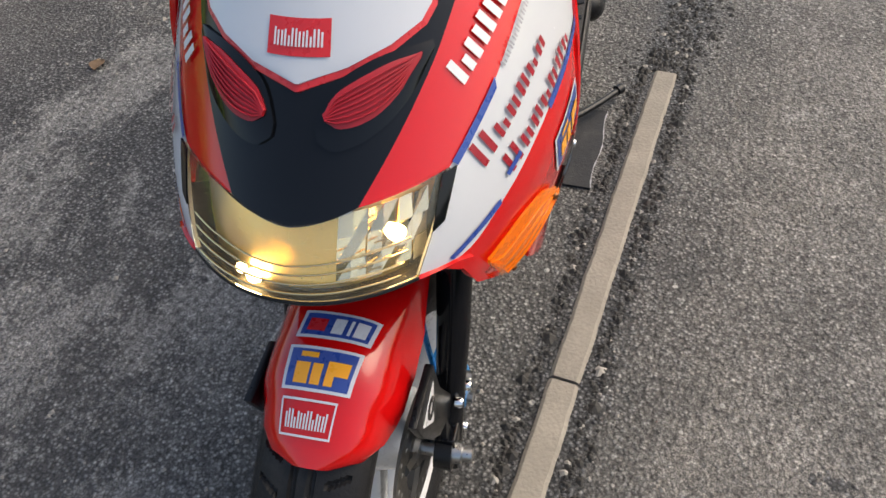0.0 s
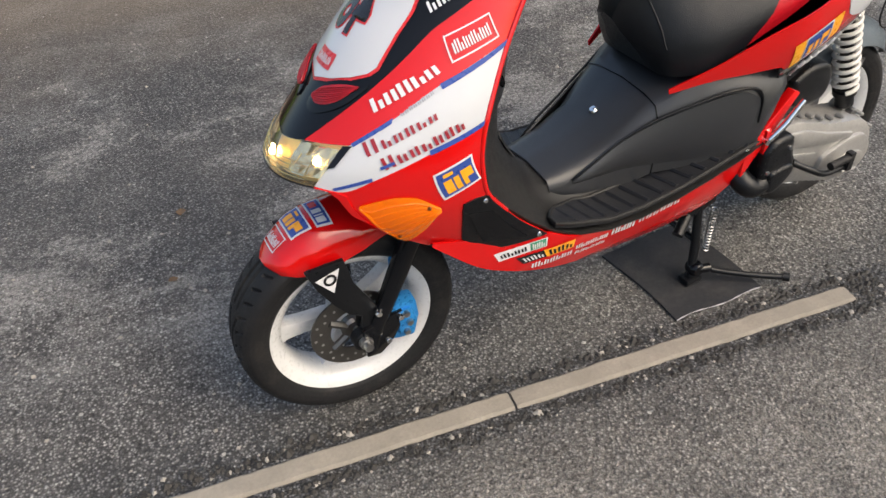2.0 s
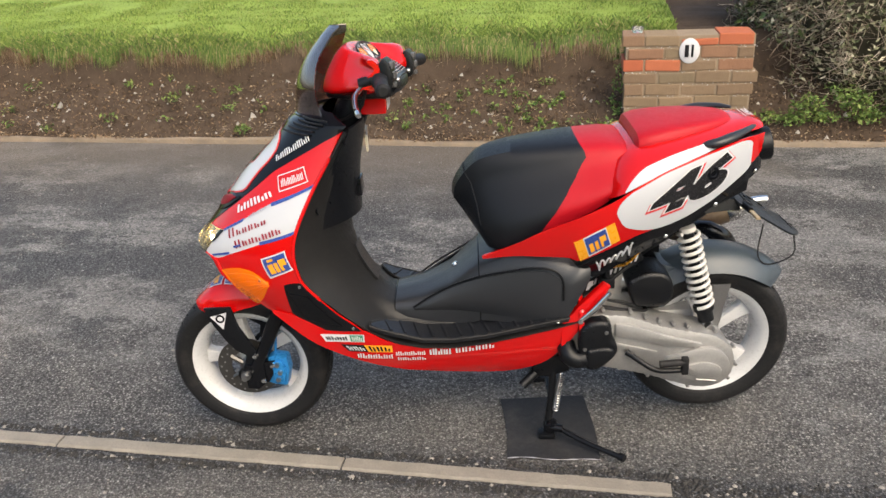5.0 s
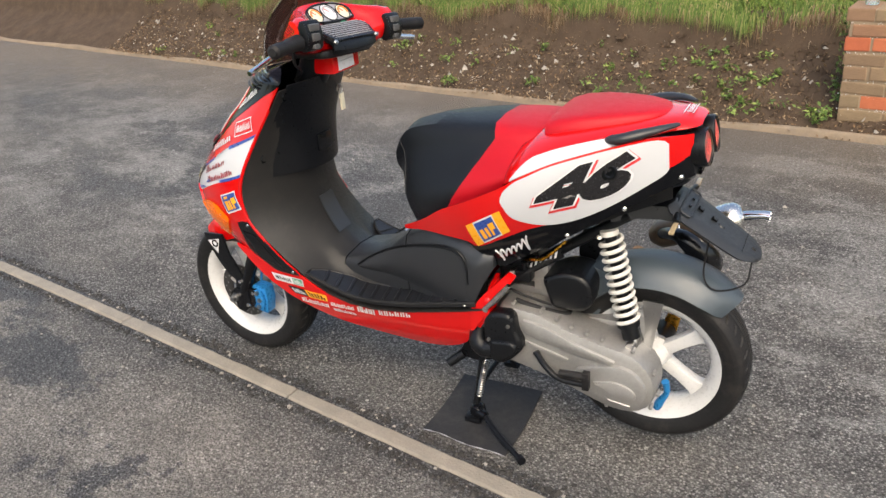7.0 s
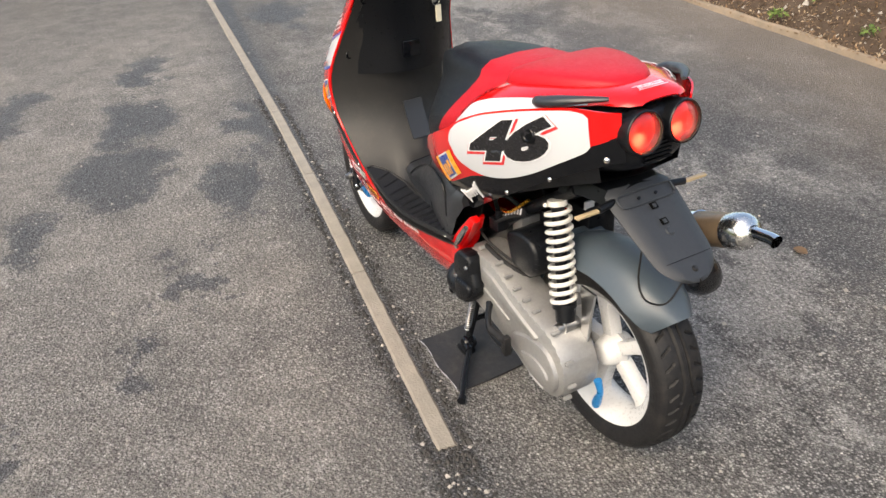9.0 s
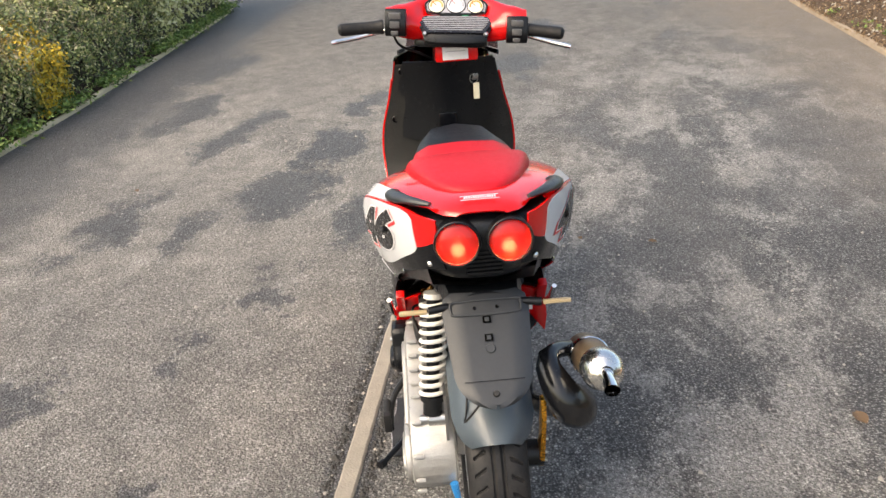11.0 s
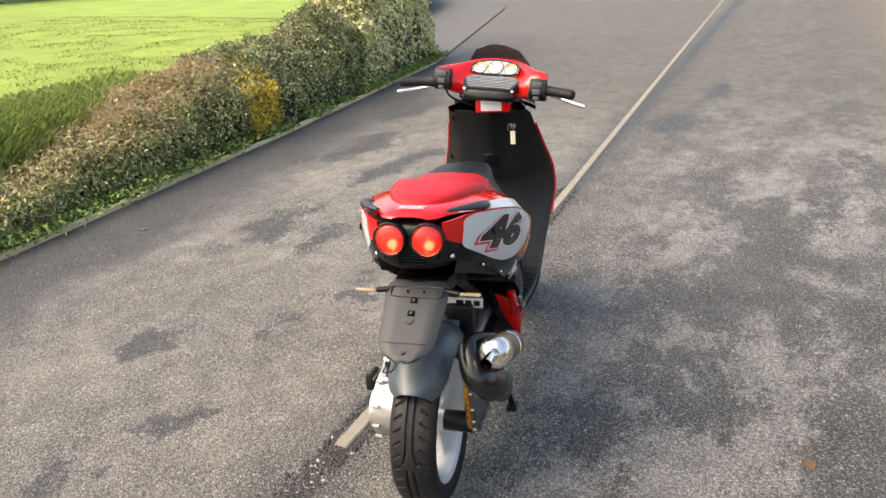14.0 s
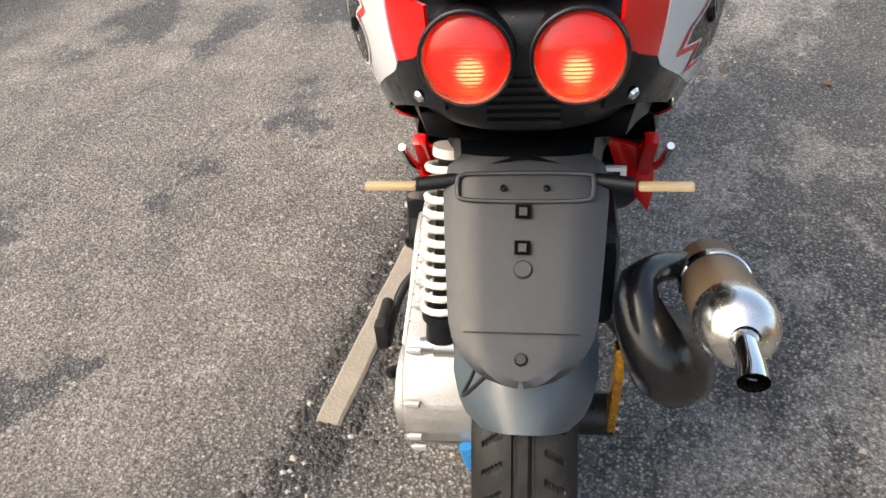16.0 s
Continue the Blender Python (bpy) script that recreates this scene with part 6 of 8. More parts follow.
# flanks of the tail
for side in (-1, 1):
    fl = side > 0
    RT = [(0.010, 0.600), (0.087, 0.641), (0.165, 0.693), (0.27, 0.745), (0.341, 0.781), (0.372, 0.800), (0.40, 0.816), (0.46, 0.843), (0.56, 0.873), (0.66, 0.893), (0.735, 0.889)]
    RL = [(0.012, 0.590), (0.10, 0.612), (0.17, 0.618), (0.232, 0.617), (0.262, 0.606), (0.33, 0.64), (0.40, 0.676), (0.49, 0.705), (0.56, 0.745), (0.66, 0.80), (0.735, 0.843)]
    flank = panel("tail_panel", tail, RT, RL, 46, 10, side, RED, scooter, label="red tail flank with a white number field")
    low = panel("lower_tail_panel", tail, [(0.232, 0.617), (0.262, 0.606), (0.33, 0.64), (0.40, 0.676), (0.49, 0.705), (0.56, 0.745), (0.66, 0.80), (0.735, 0.845)], [(0.262, 0.575), (0.29, 0.545), (0.315, 0.545), (0.37, 0.580), (0.48, 0.648), (0.60, 0.722), (0.70, 0.775), (0.74, 0.79)], 36, 7, side, BLACK, scooter, label="black lower tail flank")
    WT_ = [(0.341, 0.748), (0.348, 0.770), (0.372, 0.795), (0.402, 0.812), (0.46, 0.839), (0.56, 0.869), (0.65, 0.887), (0.684, 0.885), (0.692, 0.877)]
    WL_ = [(0.345, 0.738), (0.369, 0.705), (0.437, 0.690), (0.50, 0.701), (0.57, 0.732), (0.65, 0.782), (0.684, 0.805), (0.694, 0.818)]
    field = panel("number_field", tail, WT_, WL_, 34, 10, side, WHITE, flank, 0.0015, 0.002, "white number field")
    def on_tail(x, y, off, s=side):
        xx = (0.514 if s < 0 else 0.552) + (x if s < 0 else -x) * 1.10
        return tail(xx, 0.790 + y * 0.68 + (xx - 0.514) * 0.26, s, off)
    wrap_text("46", "number_shadow", lambda x, y, o, s=side: on_tail(x - s * 0.002 - 0.002, y - 0.006, o, s), STICK_RED, field, 0.166, 0.0024, 0.30, 0.0185, "red outline of the racing number")
    wrap_text("46", "number_edge", on_tail, STICK_WHITE, field, 0.166, 0.0030, 0.30, 0.0150, "white edge of the racing number")
    wrap_text("46", "number", on_tail, STICK_BLACK, field, 0.166, 0.0036, 0.30, 0.0108, "black racing number 46")
    sticker("fuel_badge", tail, [(0.240, 0.668), (0.337, 0.724), (0.356, 0.668), (0.260, 0.606)], side, [(0, 0, 1, 1, 2), (0.22, 0.0, 0.78, 1, 0), (0.24, 0.07, 0.76, 0.93, 1), (0.30, 0.4, 0.40, 0.85, 2), (0.44, 0.4, 0.52, 0.85, 2), (0.57, 0.3, 0.63, 0.85, 2), (0.63, 0.3, 0.72, 0.6, 2)], IPM, flank, label="blue and yellow badge", flip=fl)
    loop = []
    for q in range(160):
        t = q / 159
        a, b = quad_at([(0.296, 0.594), (0.385, 0.655), (0.398, 0.618), (0.312, 0.562)], t + 0.055 * math.sin(t * 37.7 + 1.2), 0.55 - math.cos(t * 37.7) * lerp(t, (0, 0.12, 0.22, 0.80, 0.88, 1), (0.50, 0.50, 0.22, 0.22, 0.55, 0.45)))
        loop.append(tail(a, b, side, 0.0012))
    part("script_mark", Geo().tube(loop, 0.0024, 6), STICK_WHITE, low, "plain white looping line")
    cap = part("cap", Geo().lathe([(0, 0.004), (0.008, 0.004), (0.010, 0.006), (0.015, 0.006), (0.018, 0.003), (0.018, -0.004)], tail(0.580, 0.823, side), (0.25, side, 0.15), 20), BLACK, field, "black rubber cap")
    # grab handle
    g = Geo()
    g.tube(smooth_line([(0.560, side * 0.152, 0.876), (0.592, side * 0.164, 0.888), (0.630, side * 0.152, 0.900), (0.672, side * 0.126, 0.911), (0.704, side * 0.092, 0.914)], 16), [0.006, 0.012] + [0.015] * 6 + [0.0135, 0.012, 0.011, 0.010, 0.009, 0.008, 0.007, 0.005], 12)
    part("grab_handle", g.moved(Matrix.Translation((0, 0, 0.9)) @ Matrix.Diagonal((1, 1, 0.72, 1)) @ Matrix.Translation((0, 0, -0.9))), COVER, scooter, "satin black grab handle")
    for p in ((0.606, 0.727), (0.48, 0.655)):
        part("screw", Geo().lathe([(0, 0.003), (0.004, 0.002), (0.006, 0)], tail(p[0], p[1], side, 0.001), (0.1, side, 0), 10), CHROME, low)

# tail end: black surround, two round lamps
g = Geo()
rows = []
for x, w, zt, zb in ((0.56, 0.166, 0.876, 0.706), (0.60, 0.157, 0.884, 0.722), (0.64, 0.143, 0.888, 0.734), (0.68, 0.123, 0.890, 0.743), (0.705, 0.108, 0.889, 0.750), (0.722, 0.094, 0.886, 0.758), (0.733, 0.080, 0.880, 0.768), (0.740, 0.060, 0.870, 0.782), (0.742, 0.030, 0.850, 0.802)):
    rows.append([(x, w * math.copysign(abs(math.cos(q)) ** 0.72, math.cos(q)), (zt + zb) / 2 + (zt - zb) / 2 * math.copysign(abs(math.sin(q)) ** 0.72, math.sin(q))) for q in np.linspace(0, 2 * math.pi, 41)[:-1]])
g.grid(rows, loop_u=True)
g.face(rows[-1])
tail_end = part("tail_surround", g, PLASTIC, scooter, "black lamp surround", weld=True)
g = Geo()
for i in range(6):
    g.box((0.728, -0.034, 0.778 + i * 0.0085), (0.747, 0.034, 0.782 + i * 0.0085))
part("surround_ribs", g, BLACK, tail_end, smooth=0)
for side in (-1, 1):
    for z, y, x in ((0.793, 0.101, 0.716),):
        part("screw", Geo().lathe([(0, 0.004), (0.005, 0.003), (0.007, 0)], (x, side * y, z), (0.6, side * 0.6, -0.3), 10), CHROME, tail_end)
    ax = Vector((1, side * 0.05, 0.15)).normalized()
    c = Vector((0.748, side * 0.0485, 0.848))
    e1 = (Vector((0, 1, 0)) - ax * ax.y).normalized()
    e2 = e1.cross(ax) * -1
    e2 = e2 if e2.z > 0 else -e2
    lamp = part("tail_lamp", Geo().lathe([(0.036, -0.075), (0.0405, -0.05), (0.0430, -0.012), (0.0438, 0.008), (0.0432, 0.0125), (0.0415, 0.0140), (0.0396, 0.0130), (0.0388, 0.004)], c, ax, 40), PLASTIC, scooter, "round tail lamp in a black tube")
    part("bezel", Geo().lathe([(0.0392, 0.0128), (0.0396, 0.0146), (0.0412, 0.0150), (0.0420, 0.0136)], c, ax, 40), BLACK, lamp, "glossy black rim")
    part("reflector", Geo().lathe([(0.0, -0.040), (0.018, -0.036), (0.031, -0.022), (0.0386, -0.002)], c, ax, 28), REFLECTOR, lamp, "polished reflector")
    lens = part("lens", Geo().lathe([(0.0, 0.0150), (0.012, 0.0145), (0.024, 0.0128), (0.034, 0.0100), (0.0388, 0.0070), (0.0380, 0.0040), (0.029, 0.0085), (0.015, 0.0112), (0.0, 0.0120)], c, ax, 36), TAIL_RED, lamp, "lit red lens")
    lens.visible_shadow = False
    g = Geo()
    for i in range(19):
        h = -0.0342 + 0.0038 * i
        w = math.sqrt(max(0.0378**2 - h * h, 0))
        g.tube([c + ax * (0.0151 - 5.3 * (h * h + yy * yy)) + e1 * yy + e2 * h for yy in np.linspace(-w, w, 11)], 0.0007, 4, caps=False)
    part("lens_ribs", g, TAIL_RED, lamp).visible_shadow = False
    part("bulb", Geo().lathe([(0, 0.009), (0.008, 0.006), (0.0125, 0.0), (0.008, -0.007), (0, -0.010)], c - ax * 0.008 - e2 * 0.018, ax, 16), TAIL_BULB, lamp, "glowing bulb")

# number plate holder
g = Geo()
rows = []
for t, w in ((0, 0.064), (0.06, 0.080), (0.2, 0.083), (0.5, 0.077), (0.72, 0.072), (0.78, 0.070), (0.84, 0.066), (0.89, 0.059), (0.93, 0.050), (0.96, 0.040), (0.98, 0.029), (0.993, 0.017), (1.0, 0.003)):
    x, z = 0.690 + 0.193 * t, 0.706 - 0.130 * t
    rows.append([(x - 0.15 * w * (abs(k) == 4), w * k / 4, z - 0.05 * w * (abs(k) == 4)) for k in range(-4, 5)])
g.shell(rows, 0.006)
flap = part("plate_holder", g, HOLDER, scooter, "empty black number plate holder")
part("holder_arm", Geo().grid([[(x, y, z) for y, z in ((-w, zz), (-w * 0.9, zz + 0.03), (0, zz + 0.04), (w * 0.9, zz + 0.03), (w, zz))] for x, w, zz in ((0.56, 0.10, 0.665), (0.62, 0.085, 0.675), (0.67, 0.078, 0.676), (0.70, 0.074, 0.672))]), PLASTIC, flap)
nrm = Vector((0.130, 0, 0.193)).normalized()
def flap_at(t, y, h=0.0):
    return Vector((0.690 + 0.193 * t, y, 0.706 - 0.130 * t)) + nrm * (h + 0.006)
def flap_box(t0, t1, y0, y1, h, material, name, label=""):
    g = Geo()
    g.shell([[flap_at(t, y, h) for y in np.linspace(y0, y1, 5)] for t in np.linspace(t0, t1, 4)], h)
    return part(name, g, material, flap, label, smooth=0)
ring = [(0.085, -0.062), (0.105, -0.069), (0.17, -0.069), (0.205, -0.064), (0.215, -0.03), (0.215, 0.03), (0.205, 0.064), (0.17, 0.069), (0.105, 0.069), (0.085, 0.062), (0.08, 0.0), (0.085, -0.062)]
part("holder_ridge", Geo().tube([flap_at(t, y, 0.001) for t, y in smooth_line(ring, 50)], 0.0026, 8, caps=False), HOLDER, flap)
part("holder_boss", Geo().lathe([(0, 0.003), (0.008, 0.003), (0.010, 0.0)], flap_at(0.525, 0.0), nrm, 18), HOLDER, flap)
# black studs in place of the two holes, dark by colour alone
for y in (-0.022, 0.022):
    part("hole", Geo().lathe([(0, 0.0052), (0.003, 0.005), (0.0035, 0.001)], flap_at(0.155, y), nrm, 10), BLACK, flap)
# raised near-black patches: the shade inside the slots is put into colour
for t in (0.265, 0.43):
    flap_box(t - 0.030, t + 0.030, -0.009, 0.007, 0.0022, SLOT_SHADE, "slot")
    flap_box(t - 0.014, t + 0.022, -0.005, 0.003, 0.0030, HOLDER, "slot_tongue")
flap_box(0.80, 0.803, -0.056, 0.056, 0.0015, BLACK, "seam")
part("bolt", Geo().lathe([(0, 0.004), (0.005, 0.004), (0.007, 0.0)], flap_at(0.91, 0), nrm, 8), PLASTIC_GREY, flap)
for side in (-1, 1):
    ind = part("rear_indicator", Geo().tube([(0.705, side * 0.07, 0.690), (0.712, side * 0.112, 0.688)], 0.008, 10), PLASTIC, scooter, "slim stalk indicator")
    part("indicator_lens", Geo().box((0.707, min(side * 0.114, side * 0.170), 0.684), (0.719, max(side * 0.114, side * 0.170), 0.691), bevel=0.003), INDICATOR, ind, "slim pale amber lens")
part("plate_wire", Geo().tube(smooth_line([(0.870, -0.03, 0.575), (0.862, -0.06, 0.53), (0.80, -0.055, 0.50), (0.77, -0.05, 0.53), (0.775, -0.05, 0.62)], 20), 0.0022, 6), RUBBER, flap)


# wheels
def wheel(centre, turn, name, phase):
    hub = new(name)
    hub.parent = scooter
    hub.matrix_basis = Matrix.Translation(centre) @ pose(0, 0, 0, 0, 0, turn)
    R, rr = 0.237, 0.168
    g = Geo()
    n, prof = 540, []
    half = [(0.171, 0.047), (0.174, 0.052), (0.182, 0.057), (0.195, 0.061), (0.207, 0.0625), (0.216, 0.061), (0.223, 0.056), (0.2285, 0.049), (0.2325, 0.040), (0.2350, 0.030), (0.2362, 0.020), (0.2366, 0.013), (0.2368, 0.0085), (0.2370, 0.004)]
    for r_, y_ in along([(r_, -y_) for r_, y_ in half] + [(R, 0.0)] + half[::-1], 101):
        prof.append((r_, y_, 0))
    rows = []
    for r, y, a in prof:
        row = []
        for j in range(n):
            th = 2 * math.pi * j / n
            cut = 0.0
            if r > 0.216:
                # curved side grooves and two long centre grooves
                ph = (th * 42 / (2 * math.pi) + 17 * abs(y) + (0.5 if y > 0 else 0)) % 1.0
                d = abs(ph - 0.5) / (0.13 * (1.2 - abs(y) / 0.075))
                if 0.024 < abs(y) < 0.048 and d < 1:
                    cut = 0.0048 * min(1, (1 - d) * 3)
                seg = (th * 7 / (2 * math.pi)) % 1.0
                d = abs(abs(y) - 0.010 - 0.012 * max(0, 0.22 - seg) / 0.22) / 0.0034
                if d < 1 and 0.04 < seg < 0.97:
                    cut = 0.0045 * min(1, (1 - d) * 3)
            row.append(((r - cut) * math.cos(th), y, (r - cut) * math.sin(th)))
        rows.append(row)
    g.grid(rows, loop_u=True)
    part("tyre", g, RUBBER, hub, "black road tyre with slanted grooves", smooth=30)
    g = Geo()
    g.lathe([(0.170, -0.050), (0.176, -0.053), (0.178, -0.050), (0.170, -0.044), (0.158, -0.036), (0.150, -0.020), (0.148, 0), (0.150, 0.020), (0.158, 0.036), (0.170, 0.044), (0.178, 0.050), (0.176, 0.053), (0.170, 0.050), (0.162, 0.046)], (0, 0, 0), "y", 72)
    g.lathe([(0.162, 0.046), (0.146, 0.030), (0.140, 0.0), (0.146, -0.030), (0.162, -0.046), (0.170, -0.050)], (0, 0, 0), "y", 72)
    rim = part("rim", g, RIM, hub, "white painted cast rim")
    g = Geo()
    for k in range(5):
        a = 2 * math.pi * k / 5 + radians(phase)
        pl = Matrix.Rotation(-a, 4, "Y")
        g.slab([(0.035, -0.017), (0.09, -0.016), (0.130, -0.020), (0.150, -0.032), (0.150, 0.032), (0.130, 0.020), (0.09, 0.016), (0.035, 0.017)], "y", -0.016, 0.018, bevel=0.006, place=pl)
    part("spokes", g, RIM, rim)
    part("hub", Geo().lathe([(0, -0.046), (0.022, -0.046), (0.030, -0.040), (0.036, -0.02), (0.045, 0), (0.036, 0.02), (0.028, 0.040), (0, 0.042)], (0, 0, 0), "y", 28), RIM, rim)
    return hub, rim


FA, RA = (-0.690, -0.004, 0.237), (0.655, 0.0, 0.262)
front, frim = wheel(FA, -3, "front_wheel", 33)
rear, rrim = wheel(RA, 0, "rear_wheel", 35)
tagged(front, "front wheel with white rim")
tagged(rear, "rear wheel with white rim")
g = Geo()
for r0, r1 in ((0.052, 0.094),):
    g.lathe([(r0, -0.062), (r1, -0.062), (r1, -0.058), (r0, -0.058)], (0, 0, 0), "y", 60, close=True)
disc = part("brake_disc", g, DISC, front, "drilled steel brake disc")
g = Geo()
for k in range(30):
    a = 2 * math.pi * k / 30
    r = 0.084 if k % 2 else 0.073
    g.lathe([(0, -0.0625), (0.0032, -0.0624), (0.0032, -0.0618)], (r * math.cos(a), 0, r * math.sin(a)), "y", 8)
part("disc_holes", g, ALLOY, disc)
g = Geo().lathe([(0, -0.066), (0.022, -0.066), (0.028, -0.060), (0.028, -0.045)], (0, 0, 0), "y", 24)
for k in range(5):
    a = 2 * math.pi * k / 5
    g.tube([(0.02 * math.cos(a), -0.060, 0.02 * math.sin(a)), (0.062 * math.cos(a), -0.060, 0.062 * math.sin(a))], 0.008, 6)
part("disc_carrier", g, DISC, front)
cal = part("brake_caliper", Geo().slab([(0.072, 0.048), (0.088, 0.054), (0.128, 0.048), (0.132, 0.004), (0.119, -0.049), (0.080, -0.044), (0.048, -0.030), (0.066, -0.004)], "y", -0.092, -0.052, bevel=0.007).slab([(0.080, 0.040), (0.114, 0.038), (0.124, 0.004), (0.114, -0.032), (0.084, -0.030)], "y", -0.100, -0.088, bevel=0.004), BLUE, front, "blue anodised brake caliper")
for x, z in ((0.100, 0.030), (0.106, 0.004), (0.098, -0.020)):
    part("bolt", Geo().lathe([(0, -0.108), (0.007, -0.108), (0.008, -0.095)], (x, 0, z), "y", 8), STEEL, cal)

# fork legs, stays, axle
for side in (-1, 1):
    y = side * 0.098
    ys = y if side < 0 else 0.076
    fork = part("fork_leg", Geo().tube([(-0.676, y, 0.200), (-0.660, y, 0.254), (-0.628, y, 0.315), (-0.598, y, 0.377), (-0.560, y * 0.98, 0.455), (-0.518, y * 0.93, 0.55), (-0.46, y * 0.7, 0.70)], [0.018, 0.019, 0.019, 0.021, 0.022, 0.022, 0.022], 16), BLACK, scooter, "glossy black fork leg")
    part("fork_collar", Geo().lathe([(0.024, -0.02), (0.027, -0.012), (0.027, 0.014), (0.023, 0.02)], (-0.545, y * 0.965, 0.515), (0.40, 0, 0.92), 18), PLASTIC, fork)
    st = part("mudguard_stay", Geo().slab([(-0.781, 0.456), (-0.704, 0.456), (-0.691, 0.391), (-0.653, 0.314), (-0.645, 0.262), (-0.692, 0.262), (-0.684, 0.298), (-0.711, 0.316), (-0.737, 0.354), (-0.764, 0.405)], "y", ys - 0.005, ys + 0.005, bevel=0.003), PLASTIC, scooter, "black mudguard stay")
    part("stay_mark", Geo().slab([(-0.765, 0.430), (-0.716, 0.442), (-0.733, 0.388)], "y", ys + side * 0.0055, ys + side * 0.0065), STICK_WHITE, st, "white triangular mark", smooth=0)
    part("stay_mark", Geo().lathe([(0.008, 0.0), (0.013, 0.0), (0.013, 0.0015), (0.008, 0.0015)], (-0.737, ys + side * 0.0066, 0.423), (0, side, 0), 20, close=True), STICK_BLACK, st, smooth=0)
    part("axle_nut", Geo().lathe([(0, 0.036), (0.009, 0.036), (0.010, 0.024), (0.014, 0.023), (0.015, 0.012), (0.021, 0.010), (0.022, -0.006)], (-0.690, y, 0.237), (0, side, 0), 14), STEEL, fork)
    part("clamp_block", Geo().slab([(-0.694, 0.268), (-0.633, 0.271), (-0.634, 0.206), (-0.660, 0.186), (-0.692, 0.190)], "y", min(y - side * 0.012, y + side * 0.016), max(y - side * 0.012, y + side * 0.016), bevel=0.005), BLACK, fork, "glossy black axle clamp")
    if side < 0:
        part("caliper_bracket", Geo().slab([(-0.645, 0.272), (-0.602, 0.278), (-0.597, 0.256), (-0.628, 0.206), (-0.650, 0.204)], "y", -0.108, -0.098, bevel=0.003), BLACK, fork, "black bracket of the caliper")
        for bx, bz in ((-0.609, 0.266), (-0.641, 0.216), (-0.655, 0.300)):
            part("bolt", Geo().lathe([(0, 0.010), (0.006, 0.010), (0.0075, 0.007), (0.0075, 0.0)], (bx, -0.108, bz), (0, -1, 0), 10), CHROME, fork)
    part("axle_clamp", Geo().tube([(-0.690, y - side * 0.01, 0.237), (-0.690, y + side * 0.012, 0.237)], 0.024, 16), PLASTIC, fork)
part("front_axle", Geo().tube([(-0.690, -0.098, 0.237), (-0.690, 0.098, 0.237)], 0.010, 12), STEEL, scooter)
part("brake_hose", Geo().tube(smooth_line([(-0.606, -0.07, 0.285), (-0.598, -0.060, 0.36), (-0.590, -0.055, 0.45), (-0.55, -0.04, 0.56)], 16), 0.004, 8), BLUE, scooter, "blue brake hose")

# front mudguard
def mud_pt(a, u, off=0.0):
    t = (a - 64) / 61
    w = lerp(t, (0, 0.3, 0.7, 0.88, 0.96, 1), (0.068, 0.078, 0.076, 0.064, 0.048, 0.022))
    drop = lerp(t, (0, 0.25, 0.5, 0.8, 1), (0.030, 0.062, 0.080, 0.060, 0.012))
    r = lerp(a, (64, 98, 106, 118, 125), (0.272, 0.272, 0.268, 0.253, 0.246)) - drop * abs(u) ** 2.6 + 0.004 * (1 - u * u) + off
    return Vector((-0.690 + r * math.cos(radians(a)), w * math.sin(u * 1.45) / math.sin(1.45) * (1 + off * 6) - 0.004, 0.237 + r * math.sin(radians(a))))


g = Geo()
g.shell([[mud_pt(64 + 61 * i / 24, k / 10) for k in range(-10, 11)] for i in range(25)], 0.004)
mud = part("front_mudguard", g, RED, scooter, "red front mudguard")


def on_mud(a, y, side, off):
    w = lerp((a - 64) / 61, (0, 0.3, 0.7, 0.88, 0.96, 1), (0.068, 0.078, 0.076, 0.064, 0.048, 0.022))
    return mud_pt(a, math.asin(max(-1, min(1, y / w)) * math.sin(1.45)) / 1.45, off)


sticker("mudguard_badge", on_mud, [(91.5, 0.031), (91.5, -0.048), (98, -0.043), (98, 0.034)], 1, [(0, 0, 1, 1, 0), (0.05, 0.1, 0.95, 0.9, 1), (0.12, 0.3, 0.36, 0.75, 2)] + [(0.45, 0.25, 0.6, 0.8, 0), (0.66, 0.25, 0.7, 0.8, 0), (0.74, 0.25, 0.9, 0.8, 0)], [STICK_WHITE, STICK_BLUE, STICK_RED], mud, label="blue badge with white border")
sticker("mudguard_badge", on_mud, [(99.8, 0.036), (99.8, -0.040), (109, -0.034), (109, 0.036)], 1, IP, IPM, mud, label="blue and yellow badge")
sticker("mudguard_badge", on_mud, [(110.5, 0.033), (110.5, -0.024), (118.5, -0.020), (118.5, 0.032)], 1, frame_pieces(0, 0.03, 0.06) + word(7, 0.1, 0.3, 0.9, 0.78, 0), [STICK_WHITE], mud, label="white framed badge")

# rear mudguard
g = Geo()
rows = []
for i in range(27):
    t = i / 26
    a = radians(152 - 107 * t)
    w = lerp(t, (0, 0.4, 0.85, 0.95, 1), (0.07, 0.086, 0.084, 0.072, 0.050))
    row = []
    for k in range(-8, 9):
        u = k / 8
        r = 0.286 - 0.055 * abs(u) ** 2.8
        row.append((RA[0] + r * math.cos(a), w * u, RA[2] + r * math.sin(a)))
    rows.append(list(reversed(row)))
g.shell(rows, 0.004)
hug = part("rear_mudguard", g, MUDGUARD, scooter, "blue-grey plastic rear mudguard")
part("hugger_front", Geo().slab([(0.46, 0.36), (0.50, 0.52), (0.56, 0.50), (0.53, 0.40), (0.50, 0.34)], "y", -0.06, 0.06, bevel=0.008), MUDGUARD, hug)
